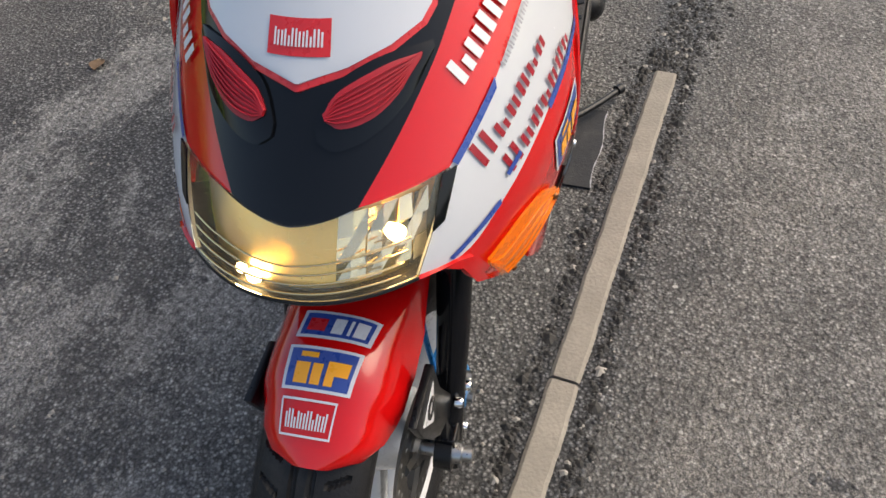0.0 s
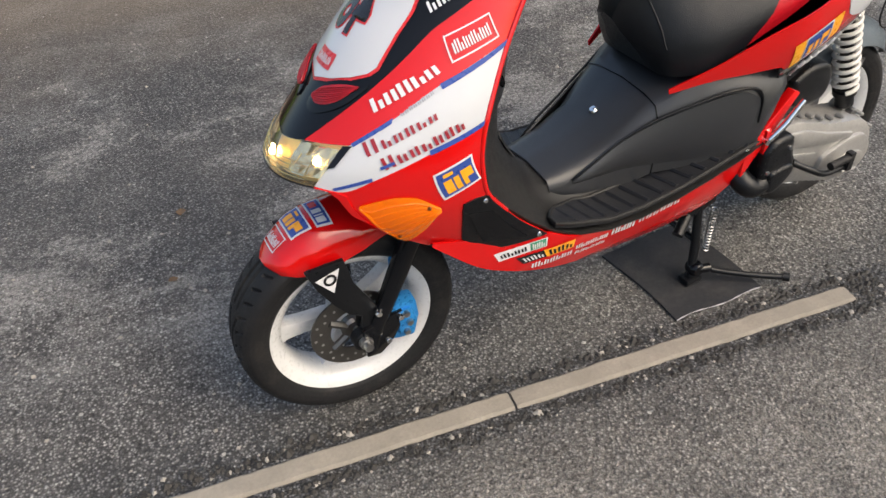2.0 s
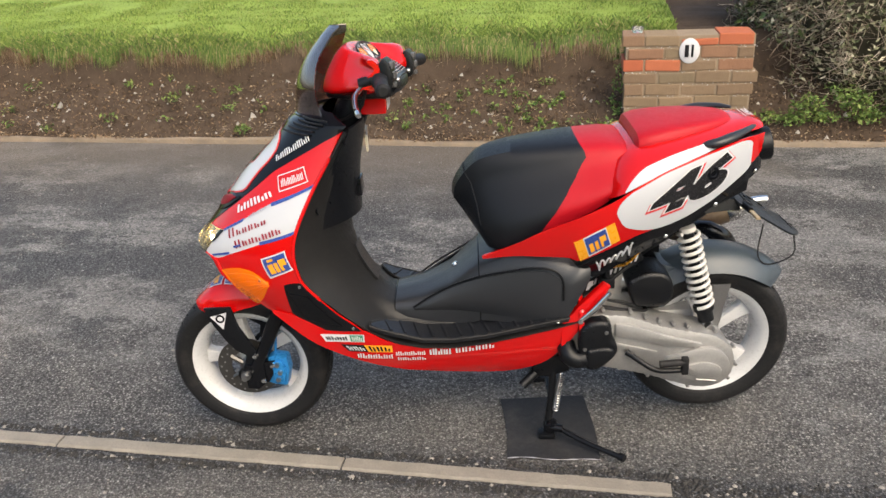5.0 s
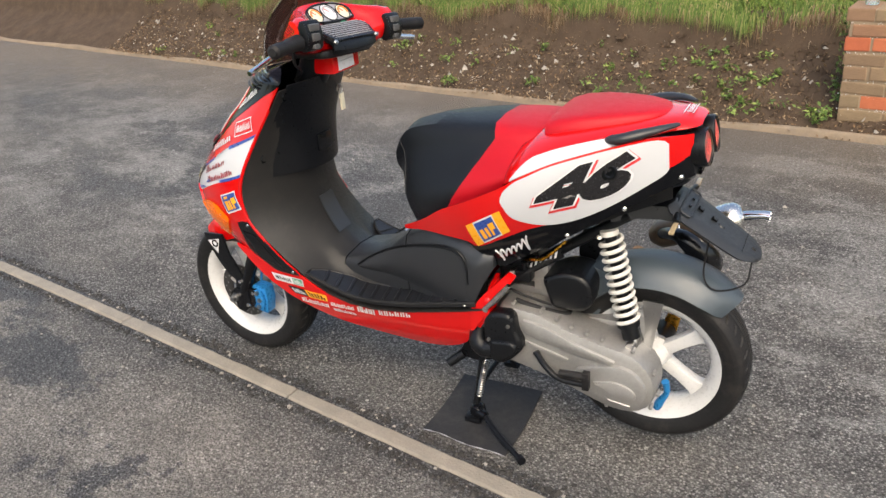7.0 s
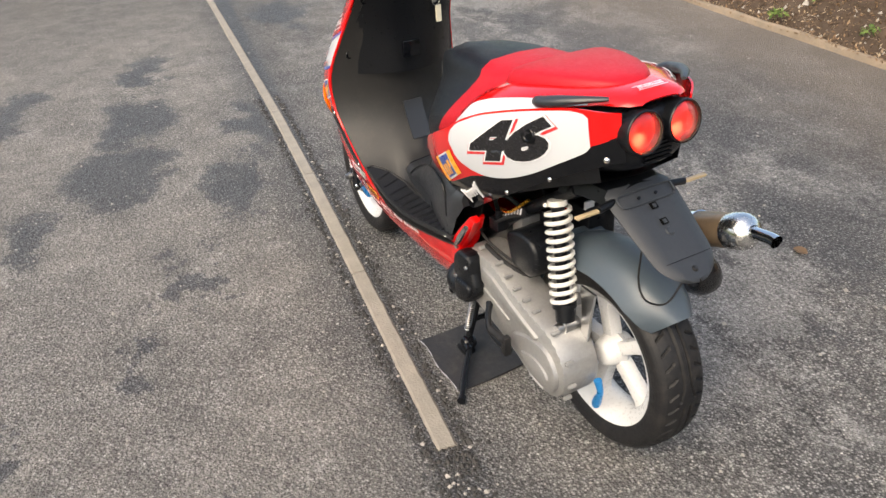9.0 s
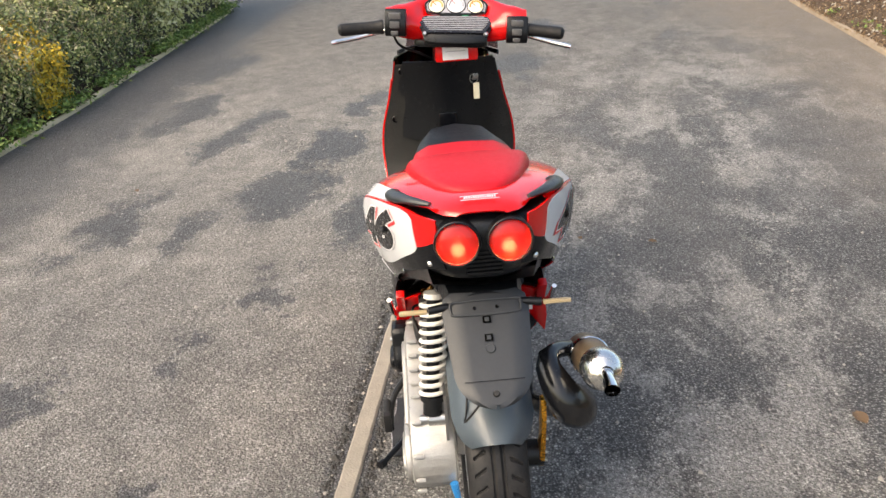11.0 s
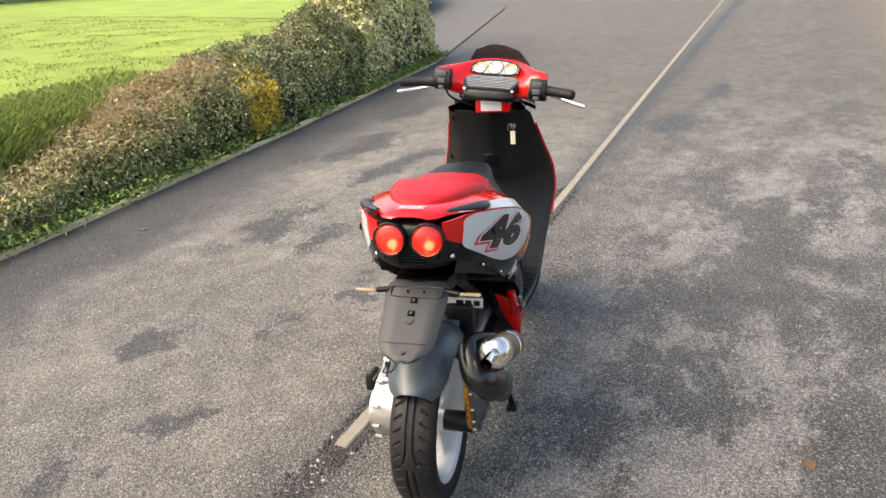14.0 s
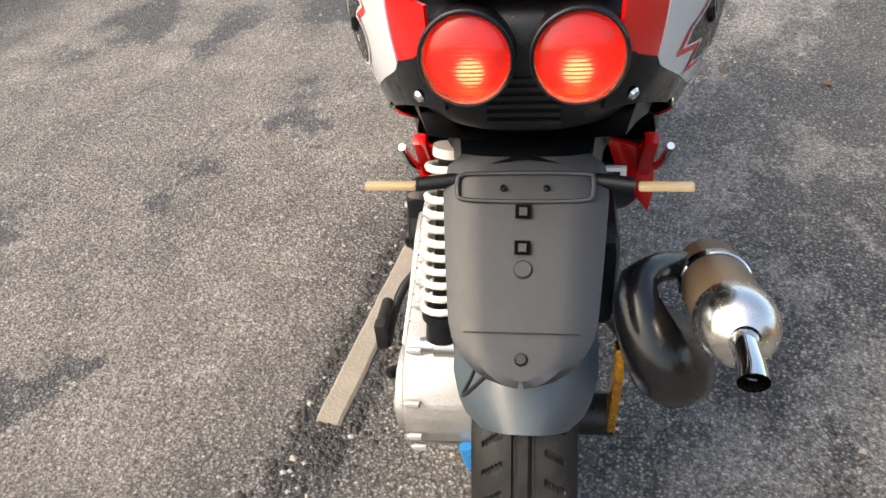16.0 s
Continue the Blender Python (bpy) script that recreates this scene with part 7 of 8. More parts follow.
part("hugger_bracket", Geo().slab([(0.640, 0.465), (0.690, 0.465), (0.676, 0.39), (0.664, 0.31), (0.645, 0.31), (0.648, 0.39)], "y", -0.096, -0.090), STEEL, hug, "drilled steel bracket")

# engine and belt case
case = part("belt_case", Geo().slab(along(smooth_line([(0.29, 0.430), (0.36, 0.428), (0.405, 0.420), (0.483, 0.390), (0.561, 0.370), (0.635, 0.353), (0.685, 0.305), (0.695, 0.250), (0.680, 0.210), (0.640, 0.185), (0.574, 0.188), (0.46, 0.228), (0.36, 0.255), (0.29, 0.27)], 40), 40), "y", -0.180, -0.075, bevel=0.020), ALLOY, scooter, "cast aluminium belt case", smooth=50)
g = Geo()
g.slab(smooth_line([(0.50, 0.292), (0.575, 0.318), (0.635, 0.318), (0.672, 0.282), (0.676, 0.240), (0.650, 0.208), (0.605, 0.204), (0.545, 0.226), (0.49, 0.258)], 28), "y", -0.192, -0.170, bevel=0.010)
g.slab(smooth_line([(0.545, 0.268), (0.600, 0.280), (0.642, 0.268), (0.655, 0.245), (0.632, 0.226), (0.590, 0.226)], 22), "y", -0.199, -0.185, bevel=0.007)
g.tube([(0.585, -0.196, 0.226), (0.640, -0.196, 0.218)], 0.0028, 6)
g.slab([(0.36, 0.405), (0.41, 0.398), (0.50, 0.362), (0.60, 0.332), (0.59, 0.318), (0.50, 0.330), (0.36, 0.365)], "y", -0.188, -0.170, bevel=0.007)
g.slab([(0.36, 0.345), (0.48, 0.312), (0.47, 0.300), (0.36, 0.328)], "y", -0.184, -0.170, bevel=0.004)
part("case_ribs", g, ALLOY, case, smooth=50)
for x, z in ((0.33, 0.437), (0.405, 0.428), (0.445, 0.413), (0.483, 0.397), (0.522, 0.386), (0.561, 0.377), (0.637, 0.360), (0.69, 0.308), (0.700, 0.250), (0.684, 0.206), (0.574, 0.184), (0.46, 0.224), (0.38, 0.250)):
    part("case_bolt", Geo().tube([(x, -0.150, z), (x, -0.168, z)], 0.0055, 8).lathe([(0, -0.171), (0.0034, -0.171), (0.0038, -0.166)], (x, 0, z), "y", 6), ALLOY, case, smooth=30)
duct = part("case_cover", Geo().slab(smooth_line([(0.262, 0.395), (0.285, 0.422), (0.340, 0.424), (0.350, 0.380), (0.364, 0.350), (0.360, 0.320), (0.312, 0.276), (0.276, 0.284), (0.262, 0.330), (0.262, 0.395)], 30)[:-1], "y", -0.212, -0.165, bevel=0.013).slab(smooth_line([(0.280, 0.345), (0.345, 0.350), (0.352, 0.322), (0.312, 0.288), (0.282, 0.292), (0.280, 0.345)], 20)[:-1], "y", -0.222, -0.200, bevel=0.009), PLASTIC, scooter, "black plastic cover on the belt case", smooth=60)
part("intake_elbow", Geo().tube(smooth_line([(0.285, -0.195, 0.310), (0.255, -0.197, 0.306), (0.236, -0.190, 0.318), (0.230, -0.165, 0.335)], 12), 0.026, 16), PLASTIC, duct)
for x, z in ((0.276, 0.345), (0.332, 0.395)):
    part("screw", Geo().lathe([(0, -0.217), (0.005, -0.216), (0.006, -0.210)], (x, 0, z), "y", 8), STEEL, duct)
part("kick_lever", Geo().tube(smooth_line([(0.395, -0.185, 0.315), (0.43, -0.212, 0.298), (0.471, -0.225, 0.279), (0.545, -0.225, 0.277)], 14), [0.010] + [0.008] * 13, 10), PLASTIC, scooter, "black kick-start lever")
part("kick_pedal", Geo().tube([(0.474, -0.232, 0.302), (0.540, -0.232, 0.306)], 0.010, 10).box((0.532, -0.24, 0.270), (0.550, -0.222, 0.320), bevel=0.003), RUBBER, scooter, "folded kick-start pedal")
part("engine_block", Geo().box((0.24, -0.07, 0.25), (0.44, 0.10, 0.44), bevel=0.02).box((0.20, -0.06, 0.30), (0.26, 0.06, 0.42), bevel=0.01).box((0.42, -0.075, 0.22), (0.60, -0.02, 0.38), bevel=0.015), ALLOY, scooter, "grey engine block", smooth=50)
part("air_filter", Geo().slab(smooth_line([(0.395, 0.50), (0.45, 0.525), (0.51, 0.515), (0.525, 0.46), (0.50, 0.425), (0.42, 0.425)], 22), "y", -0.135, -0.02, bevel=0.012), PLASTIC, scooter, "black air filter box", smooth=60)
part("carburettor", Geo().tube([(0.34, -0.05, 0.47), (0.41, -0.06, 0.475)], 0.024, 14).box((0.355, -0.085, 0.44), (0.395, -0.03, 0.52), bevel=0.005).tube([(0.375, -0.058, 0.52), (0.372, -0.058, 0.545)], 0.013, 10), ALLOY, scooter, "small carburettor")
for k, pts in enumerate(([(0.36, -0.06, 0.53), (0.33, -0.09, 0.56), (0.27, -0.08, 0.52), (0.25, -0.05, 0.44)], [(0.40, -0.04, 0.44), (0.46, -0.10, 0.40), (0.40, -0.14, 0.42), (0.33, -0.15, 0.44)])):
    part("hose", Geo().tube(smooth_line(pts, 18), 0.006, 8), RUBBER, scooter)
part("frame_rail", Geo().tube([(0.10, -0.07, 0.30), (0.22, -0.08, 0.40), (0.42, -0.085, 0.56), (0.60, -0.08, 0.68)], 0.014, 10).tube([(0.10, 0.07, 0.30), (0.22, 0.08, 0.40), (0.42, 0.085, 0.56), (0.60, 0.08, 0.68)], 0.014, 10), PLASTIC, scooter, "black frame tubes")
part("under_tail", Geo().grid([[(x, y, z) for y, z in ((-w, zz + 0.05), (-w * 0.9, zz), (0, zz - 0.01), (w * 0.9, zz), (w, zz + 0.05))] for x, w, zz in ((0.28, 0.18, 0.55), (0.36, 0.185, 0.585), (0.48, 0.165, 0.645), (0.60, 0.135, 0.70), (0.70, 0.11, 0.74))]), PLASTIC, scooter, "black underside of the tail")

for k in range(7):
    part("cooling_fin", Geo().slab([(0.205, -0.080), (0.245, -0.088), (0.250, 0.070), (0.205, 0.064)], "z", 0.318 + 0.013 * k, 0.322 + 0.013 * k), ALLOY, scooter, smooth=0)
for pts, r, m_, lb in (([(0.30, -0.10, 0.47), (0.34, -0.13, 0.50), (0.39, -0.12, 0.535), (0.43, -0.09, 0.55)], 0.005, RUBBER, "thin black hose"), ([(0.27, -0.12, 0.45), (0.31, -0.15, 0.47), (0.36, -0.15, 0.455), (0.42, -0.13, 0.43)], 0.0035, RUBBER, "thin black cable"), ([(0.33, -0.09, 0.52), (0.36, -0.12, 0.545), (0.40, -0.12, 0.555), (0.45, -0.10, 0.60)], 0.004, GOLD, "amber fuel pipe")):
    part("engine_hose", Geo().tube(smooth_line(pts, 18), r, 8), m_, scooter, lb)
part("hose_clip", Geo().lathe([(0.0255, -0.006), (0.027, -0.006), (0.027, 0.006), (0.0255, 0.006)], (0.40, -0.0595, 0.4745), (1, -0.1, 0.05), 18), STEEL, scooter)
part("coil", Geo().box((0.325, -0.135, 0.485), (0.365, -0.10, 0.515), bevel=0.004).tube([(0.345, -0.118, 0.515), (0.345, -0.118, 0.535)], 0.009, 10), PLASTIC, scooter, "small black ignition coil")

# shock absorber
p0, p1 = Vector((0.556, -0.098, 0.640)), Vector((0.622, -0.122, 0.372))
shock = part("shock_body", Geo().tube([p0, p1], 0.015, 14).tube([p0 + (p1 - p0) * 0.82, p1], 0.022, 14), PLASTIC, scooter, "rear shock absorber with a white spring")
d = (p1 - p0)
u = d.normalized().orthogonal().normalized()
w = d.normalized().cross(u)
turns, pts = 11, []
for i in range(turns * 16 + 1):
    t = i / (turns * 16)
    a = 2 * math.pi * turns * t
    pts.append(p0 + d * (0.03 + 0.80 * t) + (u * math.cos(a) + w * math.sin(a)) * 0.027)
part("spring", Geo().tube(pts, 0.0052, 8), SPRING, shock, "white coil spring")
for t, r in ((0.01, 0.022), (0.86, 0.028)):
    part("spring_seat", Geo().lathe([(0.0, -0.006), (r, -0.006), (r, 0.006), (0, 0.006)], p0 + d * t, tuple(d), 20), SPRING if t < 0.5 else PLASTIC, shock)
part("shock_bolt", Geo().lathe([(0, 0.03), (0.011, 0.03), (0.012, 0.012), (0.016, 0.010), (0.016, -0.03)], p1 + Vector((0.004, 0, -0.012)), (0, -1, 0), 12), STEEL, shock)

# exhaust on the other side
ax = Vector((0.86 - 0.64, 0.206 - 0.212, 0.612 - 0.525)).normalized()
c0 = Vector((0.612, 0.222, 0.497))
can = part("silencer", Geo().lathe([(0, -0.030), (0.020, -0.030), (0.032, -0.015), (0.0395, 0.0), (0.040, 0.17), (0.039, 0.175)], c0, ax, 32), mat("carbon_sleeve", (0.16, 0.115, 0.075), 0.34, metal=0.35, var=0.45, scale=45, dirt=0.2), scooter, "brown carbon silencer with a chrome end")
part("silencer_end", Geo().lathe([(0.0405, 0.160), (0.042, 0.166), (0.0425, 0.190), (0.039, 0.206), (0.030, 0.218), (0.015, 0.224), (0.015, 0.216)], c0, ax, 32), SPUN, can, "polished chrome end cap")
part("tailpipe", Geo().tube([c0 + ax * 0.205, c0 + ax * 0.240 + Vector((0, -0.001, -0.004)), c0 + ax * 0.275 + Vector((0.002, -0.002, -0.012)), c0 + ax * 0.285 + Vector((0.004, -0.003, -0.017))], [0.0165, 0.0140, 0.0140, 0.0150], 16, caps=False), CHROME, can, "turned-down chrome tailpipe")
part("silencer_strap", Geo().lathe([(0.0405, 0.05), (0.0425, 0.052), (0.0425, 0.064), (0.0405, 0.066)], c0, ax, 32), CHROME, can)
part("expansion_pipe", Geo().tube(smooth_line([(0.26, 0.05, 0.24), (0.34, 0.12, 0.20), (0.46, 0.16, 0.24), (0.58, 0.185, 0.35), (0.68, 0.188, 0.41), (0.730, 0.180, 0.432), (0.740, 0.150, 0.475), (0.70, 0.125, 0.530), (0.66, 0.150, 0.535), (0.60, 0.220, 0.497)], 40), [lerp(k, (0, 8, 20, 28, 31, 34, 39), (0.016, 0.022, 0.038, 0.043, 0.031, 0.018, 0.016)) for k in range(40)], 20), mat("black_pipe_lacquer", (0.006, 0.0065, 0.008), 0.22, var=0.2, dirt=0.05), scooter, "black expansion chamber of the exhaust")
gold = part("wheel_support", Geo().slab([(0.650, 0.232), (0.668, 0.230), (0.686, 0.262), (0.700, 0.33), (0.714, 0.40), (0.708, 0.445), (0.688, 0.445), (0.682, 0.40), (0.672, 0.34), (0.654, 0.300)], "y", 0.108, 0.120, bevel=0.003), GOLD, scooter, "gold anodised wheel support")
for x, z in ((0.663, 0.245), (0.670, 0.275), (0.700, 0.43), (0.695, 0.38), (0.680, 0.32)):
    part("bolt", Geo().lathe([(0, 0.010), (0.005, 0.010), (0.006, 0.0)], (x, 0.118, z), "y", 8), STEEL, gold)
part("wheel_nut", Geo().tube([(0.655, 0.03, 0.262), (0.655, 0.118, 0.262)], 0.030, 20), PLASTIC, scooter, "black wheel spacer")
part("engine_side", Geo().box((0.26, 0.08, 0.24), (0.46, 0.135, 0.42), bevel=0.03).box((0.44, 0.02, 0.46), (0.52, 0.10, 0.56), bevel=0.01), PLASTIC, scooter, "black cowling of the engine's fan side", smooth=50)
part("makers_plate", Geo().box((0.497, 0.022, 0.548), (0.503, 0.126, 0.577)).box((0.5025, 0.048, 0.554), (0.5045, 0.070, 0.571), m=1).box((0.5025, 0.076, 0.554), (0.5045, 0.094, 0.571), m=1).box((0.5025, 0.100, 0.554), (0.5045, 0.118, 0.571), m=1), [STICK_WHITE, STICK_BLACK], scooter, "white strip with plain black bars", smooth=0)
rail_mark = part("rail_plate", Geo().slab([(0.285, 0.462), (0.300, 0.500), (0.436, 0.576), (0.446, 0.556), (0.320, 0.470)], "y", -0.106, -0.100, bevel=0.002), PLASTIC, scooter, "black plate on the frame rail")
g = Geo()
for k in range(9):
    x, z = 0.312 + 0.0135 * k, 0.484 + 0.0083 * k
    g.slab([(x, z), (x + 0.004, z + 0.018), (x + 0.010, z + 0.021), (x + 0.006, z + 0.003)], "y", -0.1075, -0.1062)
g.slab([(0.292, 0.468), (0.298, 0.494), (0.312, 0.498), (0.310, 0.476)], "y", -0.1075, -0.1062)
part("script_bars", g, STICK_WHITE, rail_mark, "row of plain white bars", smooth=0)
part("blue_cap", Geo().tube(smooth_line([(0.702, -0.088, 0.236), (0.706, -0.082, 0.200), (0.690, -0.076, 0.165), (0.680, -0.072, 0.138)], 8), [0.010, 0.009, 0.008, 0.008, 0.009, 0.011, 0.012, 0.010], 10), BLUE, scooter, "blue anodised drain tube")

# centre stand
part("stand_leg", Geo().tube([(0.205, -0.10, 0.235), (0.195, -0.125, 0.12), (0.180, -0.145, 0.022)], 0.011, 12), PLASTIC, scooter, "black centre stand")
part("stand_leg", Geo().tube([(0.205, 0.10, 0.235), (0.195, 0.125, 0.12), (0.180, 0.145, 0.022)], 0.011, 12), PLASTIC, scooter)
part("stand_bar", Geo().tube([(0.203, -0.105, 0.22), (0.203, 0.105, 0.22)], 0.012, 12).tube([(0.195, -0.125, 0.12), (0.195, 0.125, 0.12)], 0.008, 10), PLASTIC, scooter)
for s in (-1, 1):
    part("stand_foot", Geo().box((0.155, s * 0.145 - 0.018, 0.008), (0.205, s * 0.145 + 0.018, 0.026), bevel=0.006), PLASTIC, scooter)
part("stand_boss", Geo().lathe([(0.0, -0.020), (0.016, -0.018), (0.021, -0.010), (0.021, 0.010), (0.016, 0.018), (0.0, 0.020)], (0.192, -0.142, 0.045), "y", 16).tube([(0.192, -0.150, 0.045), (0.225, -0.160, 0.044)], 0.012, 10), BLACK, scooter, "rounded boss of the stand's lever")
part("stand_tang", Geo().tube(smooth_line([(0.195, -0.135, 0.055), (0.23, -0.165, 0.038), (0.30, -0.22, 0.030), (0.378, -0.275, 0.026)], 14), 0.008, 10).tube([(0.370, -0.268, 0.027), (0.382, -0.279, 0.027)], 0.012, 10), PLASTIC, scooter, "long foot lever of the stand")
pts = []
for i in range(14 * 10 + 1):
    t = i / 140
    a = 2 * math.pi * 14 * t
    q = Vector((0.225, -0.135, 0.215)) + (Vector((0.205, -0.150, 0.105)) - Vector((0.225, -0.135, 0.215))) * t
    pts.append(q + Vector((math.cos(a) * 0.008, math.sin(a) * 0.008, 0)))
part("stand_spring", Geo().tube(pts, 0.0018, 5), STEEL, scooter, "steel return spring")
part("stand_pivot", Geo().slab([(0.15, 0.25), (0.24, 0.27), (0.25, 0.215), (0.19, 0.195), (0.13, 0.20)], "y", -0.115, -0.095, bevel=0.004).tube([(0.11, -0.14, 0.185), (0.15, -0.12, 0.215)], 0.014, 10), PLASTIC, scooter)

# handlebar
HB = pose(-0.218, 0.018, 1.027, -4.4, 0, -5.0)
DY = 0.013  # the cowl's middle beside the stem


def bar(name, geo, mats, label="", parent=None, smooth=40):
    return part(name, geo.moved(HB), mats, parent or scooter, label, smooth)


def slope(s, y, h=0.0):
    """A point on the steep face of the cowl, where the dials sit."""
    return Vector((-0.078 + 0.68 * s + 0.73 * h, y + DY, 0.118 - 0.73 * s + 0.68 * h))


COWL = [(0.0, -0.170, 0.012, 0.0, 0.124, -0.088, -0.042, 0.064, 0.048), (0.06, -0.160, 0.012, 0.0, 0.121, -0.086, -0.042, 0.064, 0.048), (0.094, -0.142, 0.014, 0.0, 0.114, -0.072, -0.034, 0.074, 0.052), (0.118, -0.120, 0.022, 0.004, 0.108, -0.052, -0.014, 0.086, 0.060), (0.142, -0.088, 0.030, 0.010, 0.103, -0.030, 0.004, 0.089, 0.062), (0.170, -0.055, 0.032, 0.018, 0.100, -0.012, 0.012, 0.088, 0.060), (0.198, -0.028, 0.030, 0.026, 0.094, 0.000, 0.014, 0.082, 0.056)]
g = Geo()
rows = []
for y, x0, x1, z0, z1, pk, xk, zk, zr in [(-c[0],) + c[1:] for c in reversed(COWL[1:])] + COWL:
    zm = (z0 + z1) / 2
    sec = [(x0 + 0.006, zm - 0.016), (x0 + 0.036, z1 - 0.026), (pk - 0.016, z1 - 0.004), (pk, z1), (xk, zk), (x1 - 0.006, zr), (x1, zr - 0.016), (x1 - 0.012, z0), ((x0 + x1) / 2, z0 - 0.008), (x0 - 0.008, z0 + 0.002)]
    rows.append([(x, y + DY, z) for x, z in along(sec + sec[:1], 45)[:-1]])
a = np.array(rows)
cols = [smooth_line(a[:, j], 45) for j in range(a.shape[1])]
body = np.array(cols).transpose(1, 0, 2)
for _ in range(2):
    body = 0.5 * body + 0.25 * (np.roll(body, 1, axis=1) + np.roll(body, -1, axis=1))
g.grid([[tuple(p) for p in r] for r in body], loop_u=True)
g.face([tuple(p) for p in body[0]])
g.face(list(reversed([tuple(p) for p in body[-1]])))
cowl = bar("handlebar_cowl", g, RED, "red handlebar cowl")
ring = [(0.006 + 0.032 * (1 - math.sin(b)), 0.088 * math.cos(b)) for b in np.linspace(0, math.pi, 17)] + [(0.060, -0.084), (0.066, -0.05), (0.066, 0.05), (0.060, 0.084)]
g = Geo()
g.face([slope(s_, y, 0.004) for s_, y in ring])
g.grid([[slope(s_, y, h) for s_, y in ring] for h in (-0.014, 0.004)], loop_u=True)
dash = bar("instrument_panel", g, STICK_GREY, "grey instrument panel", cowl, 30)
nd = Vector((0.73, 0, 0.68))
bar("panel_rim", Geo().tube([slope(s_, y, 0.005) for s_, y in ring + ring[:1]], 0.0028, 6), PLASTIC, "dark rim round the dials", dash)
for y, r, s_, m_ in ((-0.056, 0.022, 0.040, KEY_FOB), (0.0, 0.026, 0.036, STICK_WHITE), (0.056, 0.022, 0.040, KEY_FOB)):
    bar("dial", Geo().lathe([(0, 0.0055), (r * 0.92, 0.0055), (r, 0.0045), (r, -0.002)], slope(s_, y), nd, 26), m_, "round cream dial", dash)
    bar("bezel", Geo().lathe([(r, 0.0035), (r + 0.001, 0.007), (r + 0.002, 0.007), (r + 0.003, 0.003)], slope(s_, y), nd, 26), PLASTIC, "", dash)
    bar("needle", Geo().tube([slope(s_, y, 0.007), slope(s_ - r * 0.5, y - r * 0.5, 0.007)], 0.0011, 5), STICK_RED, "", dash)
    bar("dial_marks", Geo().tube([slope(s_ - r * 0.74 * math.sin(b), y + r * 0.74 * math.cos(b), 0.0058) for b in np.linspace(-0.3, 3.4, 14)], 0.0030, 4), DIAL_ORANGE if y else STICK_GREY, "", dash)
bar("display", Geo().box((-0.040, DY - 0.046, 0.060), (-0.024, DY + 0.044, 0.0745), bevel=0.004), PLASTIC, "small black display strip", dash)
bar("display_segment", Geo().box((-0.0245, DY + 0.018, 0.066), (-0.0232, DY + 0.036, 0.071)), STICK_GREEN, "green display segment", dash)
# flat ribbed plate, wide at the back corners, with a lip down its front
PLATE = [(-0.026, 0.086, 0.0585), (-0.011, 0.107, 0.0520), (0.012, 0.096, 0.0395), (0.030, 0.085, 0.0292), (0.036, 0.082, 0.0255)]
plate = bar("ribbed_plate", Geo().shell([[(x, DY + w * u, z) for u in np.linspace(-1, 1, 11)] for x, w, z in PLATE], 0.010), STICK_BLACK, "ribbed black plate", cowl)
PX, PW, PZ = [p[0] for p in PLATE], [p[1] for p in PLATE], [p[2] for p in PLATE]
# pale grey gives these black ribs their sheen as colour
for i in range(8):
    x = -0.022 + 0.0072 * i
    w = lerp(x, PX, PW) - 0.010
    bar("rib", Geo().tube([(x + 0.004, DY - w, lerp(x, PX, PZ) + 0.0100), (x + 0.004, DY + w, lerp(x, PX, PZ) + 0.0100)], 0.0015, 6), STICK_GREY, "", plate)
LIP = [(-0.016, 0.112, 0.0470), (0.010, 0.106, 0.0350), (0.030, 0.094, 0.0230), (0.036, 0.088, 0.0170), (0.038, 0.086, 0.0090), (0.030, 0.084, 0.0020)]
bar("plate_lip", Geo().shell([[(x - 0.010 * abs(u) ** 3, DY + w * u, z + 0.004 * abs(u) ** 3) for u in np.linspace(-1, 1, 15)] for x, w, z in LIP], 0.010), PLASTIC, "black lip below the ribbed plate", plate)
for y in (-0.086, 0.086):
    bar("screw", Geo().lathe([(0, 0.005), (0.004, 0.005), (0.007, 0)], (0.041, DY + y, 0.030), (0.9, 0, 0.4), 12), STEEL, "", plate)
bar("cowl_base", Geo().slab(smooth_line([(-0.15, -0.06), (-0.085, -0.105), (0.0, -0.105), (0.024, -0.085), (0.026, 0.0), (0.024, 0.085), (0.0, 0.105), (-0.085, 0.105), (-0.15, 0.06), (-0.165, 0), (-0.15, -0.06)], 36)[:-1], "z", -0.012, 0.008, bevel=0.006), PLASTIC, "black lower cowl", cowl)
box_ = part("column_box", Geo().box((-0.290, -0.030, 0.968), (-0.222, 0.096, 1.034), bevel=0.008), RED, scooter, "red box under the handlebar")
part("box_label", Geo().box((-0.2218, -0.008, 0.975), (-0.2205, 0.066, 1.024)), STICK_WHITE, box_, "white label", smooth=0)
part("label_bars", Geo().box((-0.2206, 0.000, 1.010), (-0.2198, 0.058, 1.012)).box((-0.2206, 0.000, 0.998), (-0.2198, 0.058, 1.000)), STICK_GREY, box_, smooth=0)
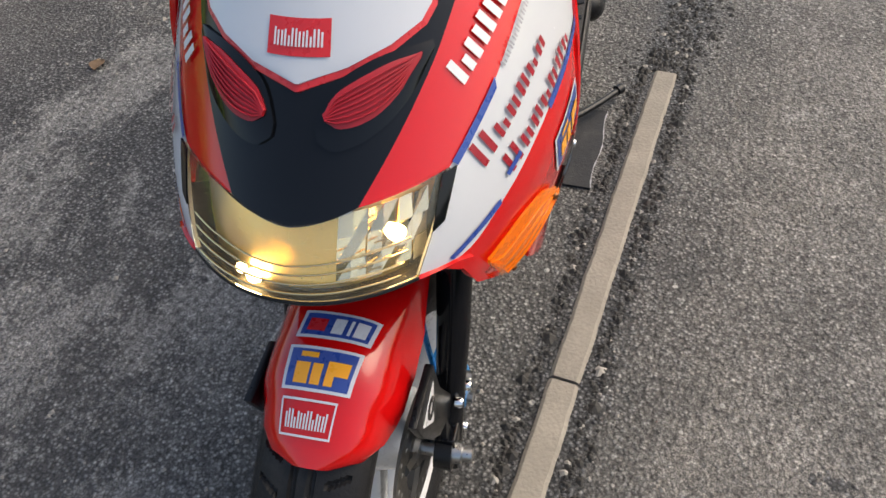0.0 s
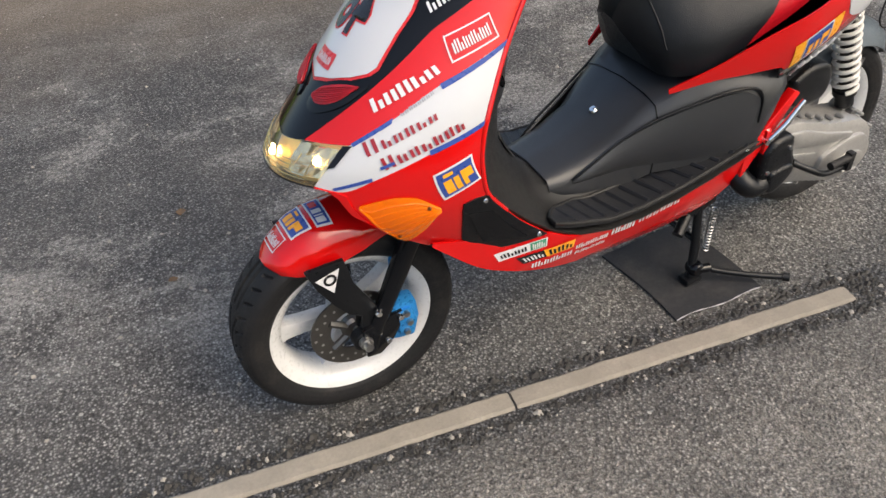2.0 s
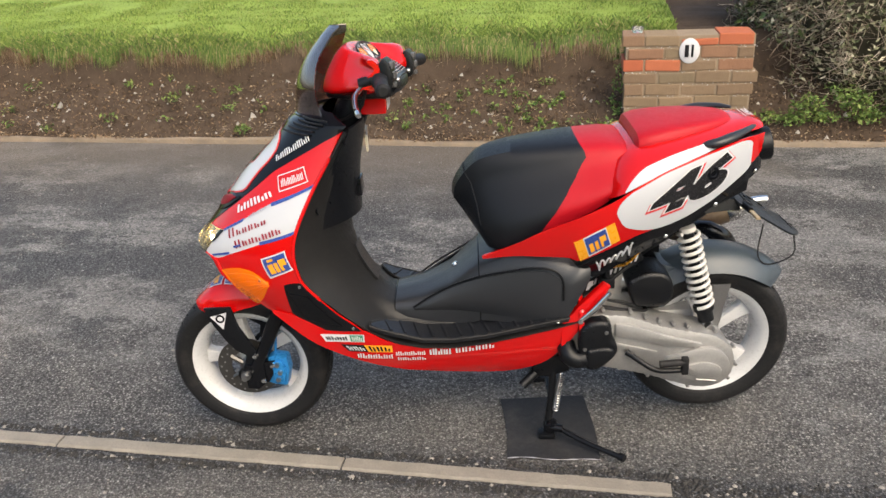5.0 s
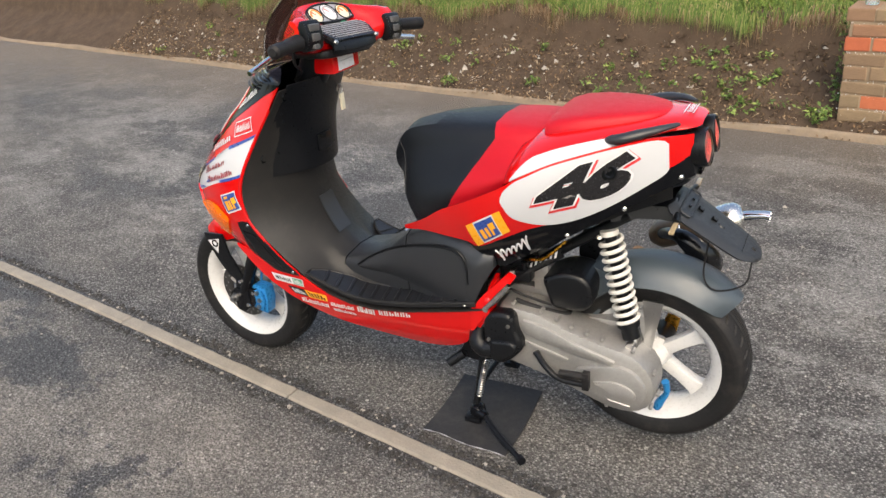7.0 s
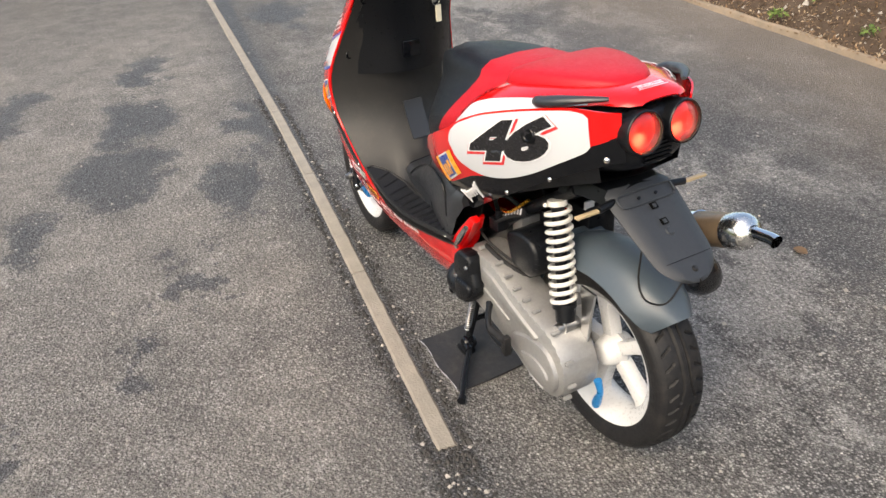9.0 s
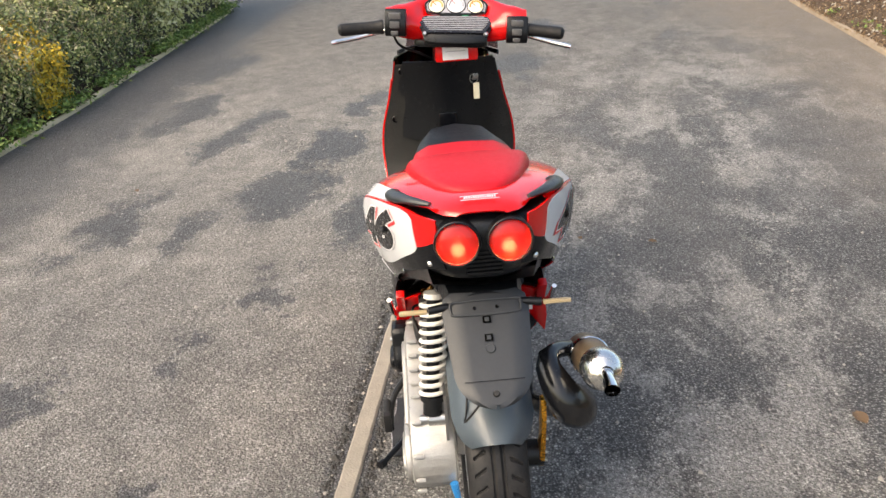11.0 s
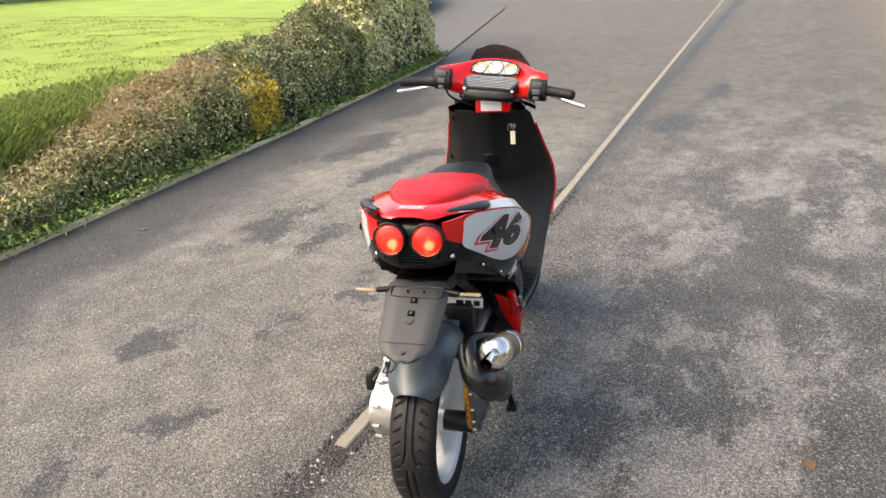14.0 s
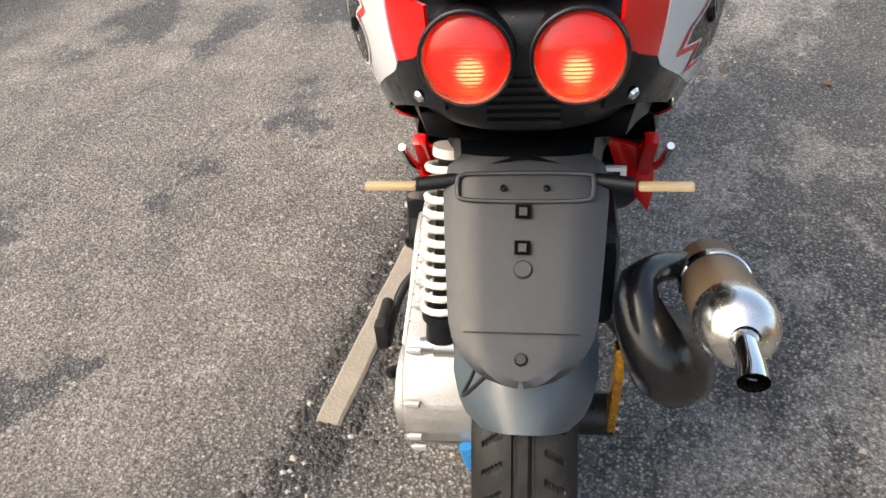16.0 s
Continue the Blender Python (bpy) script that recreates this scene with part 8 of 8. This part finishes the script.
for side in (-1, 1):
    grip = bar("grip", Geo().lathe([(0.0, 0.325), (0.010, 0.325), (0.013, 0.322), (0.017, 0.318), (0.0175, 0.30), (0.0165, 0.25), (0.0185, 0.208), (0.021, 0.205), (0.021, 0.198)], (-0.030, 0, 0.052), (0.25, side, -0.05), 20), RUBBER, "black rubber grip")
    sy, z0, z1 = (-0.155, 0.018, 0.094) if side < 0 else (0.186, 0.004, 0.078)
    sw = bar("switch_block", Geo().slab(smooth_line([(0.010, z0 + 0.008), (0.020, z0), (0.040, z0 + 0.004), (0.048, z0 + 0.030), (0.040, z1 - 0.014), (0.030, z1), (0.018, z1 - 0.006), (0.012, (z0 + z1) / 2), (0.010, z0 + 0.008)], 26)[:-1], "y", sy - 0.030, sy + 0.030, bevel=0.005), PLASTIC, "black switch block")
    for k, (q0, q1) in enumerate(((0.66, 0.88), (0.34, 0.58), (0.08, 0.24))):
        bar("switch", Geo().box((0.036, sy - 0.018 + 0.003 * k, z0 + (z1 - z0) * q0), (0.0525 - 0.004 * (k == 0), sy + 0.016 - 0.004 * k, z0 + (z1 - z0) * q1), bevel=0.003), SWITCH, "grey push switch", sw)
    bar("lever", Geo().tube(smooth_line([(-0.03, side * 0.175, 0.028), (-0.038, side * 0.22, 0.014), (-0.026, side * 0.28, 0.000), (-0.004, side * 0.345, -0.010)], 14), [0.007] * 12 + [0.008, 0.006], 10), CHROME, "polished brake lever")
    bar("lever_perch", Geo().tube([(0.0, side * 0.175, 0.045), (-0.035, side * 0.175, 0.035)], 0.014, 10), PLASTIC, "", sw)
    part("cable", Geo().tube(smooth_line([(HB @ Vector((-0.02, side * 0.17, 0.03))), (-0.27, side * 0.13, 1.02), (-0.30, side * 0.07, 0.985), (-0.36, side * 0.03, 0.95)], 14), 0.004, 8), RUBBER, scooter)

# windscreen
def screen_pt(u, t):
    y = u * lerp(t, (0, 0.3, 0.7, 0.92, 1), (0.140, 0.134, 0.112, 0.078, 0.036))
    x = -0.245 + lerp(t, (0, 1), (0.0, 0.105)) + 1.0 * (abs(u) ** 2.2) * lerp(t, (0, 1), (0.10, 0.035)) - 0.03 * math.sin(math.pi * t)
    return Vector((x, y, -0.045 + 0.206 * t))


screen = bar("windscreen", Geo().shell([[screen_pt(-1 + j / 8, i / 12) for j in range(17)] for i in range(13)], 0.003), SCREEN, "dark smoked windscreen")
bar("screen_base", Geo().shell([[screen_pt(-1 + j / 8, i / 12 * 0.26 - 0.08) + Vector((-0.004, 0, 0)) for j in range(17)] for i in range(4)], 0.006), BLACK, "black foot of the screen", screen)
# vented collar on top of the apron
g = Geo()
rows = [[apron(p, z, 0.0) + Vector(((z - 0.962) * 0.5, 0, 0)) for p in range(-88, 89, 8)] for z in (0.962, 0.975)]
rows.append([Vector((-0.36 + 0.09 * (1 - math.cos(radians(p))) * 0.4 - 0.03, 0.085 * math.sin(radians(p)), 0.995)) for p in range(-88, 89, 8)])
g.grid([list(reversed(r)) for r in rows])
collar = part("steering_collar", g, BLACK, scooter, "black vented collar under the handlebar")
for k in range(5):
    z = 0.950 + 0.008 * k
    for sg in (-1, 1):
        part("vent", Geo().tube([apron(sg * p, z, 0.010) + Vector((0.008 * k, 0, 0)) for p in range(26, 61, 4)], 0.003, 6), PLASTIC_GREY, collar)
part("steering_stem", Geo().tube([(-0.34, 0.01, 0.93), (-0.28, 0.012, 1.05)], 0.045, 20), PLASTIC, scooter)
sticker("fuel_badge", on_apron, [(-6, 0.958), (6, 0.958), (6, 0.941), (-6, 0.941)], 1, IP, IPM, nose, 0.004, "small blue and yellow badge")
# key with fob hanging from the lock
key = tagged(part("key_ring", Geo().tube([(-0.296, 0.085 + 0.012 * math.sin(a), 0.898 + 0.014 * math.cos(a)) for a in np.linspace(0, 6.28, 18)], 0.0012, 6, caps=False), STEEL), "steel key ring hanging from the ignition lock", "key")
key.parent = None
key.matrix_world = scooter.matrix_world.copy()
part("fob", Geo().box((-0.301, 0.083, 0.835), (-0.295, 0.101, 0.885), bevel=0.002), KEY_FOB, key, "cream plastic fob")
part("key", Geo().box((-0.318, 0.083, 0.899), (-0.292, 0.087, 0.911), bevel=0.001), STEEL, key)

# rubber mat under the stand
g = Geo()
rows = []
for i in range(13):
    t = i / 12
    rows.append([(0.058 + 0.262 * u + 0.006 * math.sin(t * 4), -0.235 + 0.285 * t + (0.004 * math.sin(u * 9) - 0.02 * u) * (1 - t), 0.0065 + 0.0015 * math.sin(u * 5 + t * 4)) for u in np.linspace(0, 1, 15)])
g.shell(rows, 0.006)
edge_ = rows[0]
rubber_mat = tagged(part("rubber_mat", g, GROUND_MAT), "worn square of black rubber matting under the centre stand", "mat")
rubber_mat.matrix_world = scooter.matrix_world.copy()
part("worn_edge", Geo().tube([(x + 0.001, y - 0.0005, z - 0.001) for x, y, z in edge_], [0.0012 + 0.0008 * math.sin(i * 2.1) for i in range(len(edge_))], 6), STICK_GREY, rubber_mat, "pale worn front edge")


# ---- small things on the ground ----
def dry_leaf(x, y, size, turn, material, label):
    g = Geo()
    rows = []
    for i in range(7):
        t = i / 6
        w = size * 0.42 * math.sin(math.pi * (0.06 + 0.9 * t)) ** 0.8
        rows.append([((t - 0.5) * size, w * u, 0.004 + 0.10 * size * u * u + 0.05 * size * math.sin(t * 5)) for u in (-1, -0.5, 0, 0.5, 1)])
    g.shell(rows, 0.0006)
    ob = tagged(part("fallen_leaf", g, material), label, "leaf", "fallen leaves on the drive")
    ob.matrix_world = pose(x, y, 0.0, 0, 0, turn)
    return ob


for x, y, s, t in ((0.036, 0.90, 0.05, 20), (-1.138, 0.491, 0.035, 80), (-1.184, 0.19, 0.025, 10), (-1.17, -2.88, 0.05, -30), (-1.9, -2.2, 0.03, 60)):
    dry_leaf(x, y, s, t, LITTER, "curled dry brown leaf on the tarmac")
g = Geo()
for i in range(3200):
    x, y = (rng.uniform(-5, 1.8), rng.uniform(-3, 2.4)) if i > 500 else (rng.uniform(-1.6, 1.2), rng.uniform(-1.4, 1.0))
    s = abs(rng.normal()) * 0.0026 + 0.0012
    k = len(g.v)
    a = rng.uniform(0, 6.28)
    pts = [(x + s * math.cos(a + q * 1.57) * rng.uniform(0.7, 1.3), y + s * math.sin(a + q * 1.57), 0.001) for q in range(4)]
    g.v += pts + [(x, y, s * 1.1)]
    for q in range(4):
        g.f.append((k + q, k + (q + 1) % 4, k + 4))
        g.m.append(0)
tagged(part("loose_grit", g, STONE, smooth=0), "pale loose grit scattered on the tarmac", "grit", kind="stuff")
# dark crumbs broken out of the joint beside the edging and past its end
g = Geo()
for i in range(4200):
    if i < 2000:
        x = 0.40 + 2.4 * rng.uniform(0, 1) ** 1.3
        y = edging_y(min(x, 0.42)) + rng.normal() * 0.040 + 0.02 * math.sin(x * 7)
    else:
        x = rng.uniform(-2.6, 0.42)
        y = edging_y(x) + (-1 if rng.uniform(0, 1) < 0.5 else 1) * (0.042 + abs(rng.normal()) * 0.014)
    s, k, a = abs(rng.normal()) * 0.0034 + 0.0020, len(g.v), rng.uniform(0, 6.28)
    g.v += [(x + s * math.cos(a + q * 1.2566) * rng.uniform(0.7, 1.3), y + s * math.sin(a + q * 1.2566) * rng.uniform(0.7, 1.3), 0.0008) for q in range(5)] + [(x, y, s * rng.uniform(0.6, 1.1))]
    for q in range(5):
        g.f.append((k + q, k + (q + 1) % 5, k + 5))
        g.m.append(1 if i % 17 == 0 else 0)
tagged(part("tar_crumbs", g, [mat("dark_crumb", (0.022, 0.020, 0.018), 0.7, var=0.5, scale=40), STONE], smooth=0), "dark crumbs of tar and soil along the edging", "crumbs", kind="stuff")
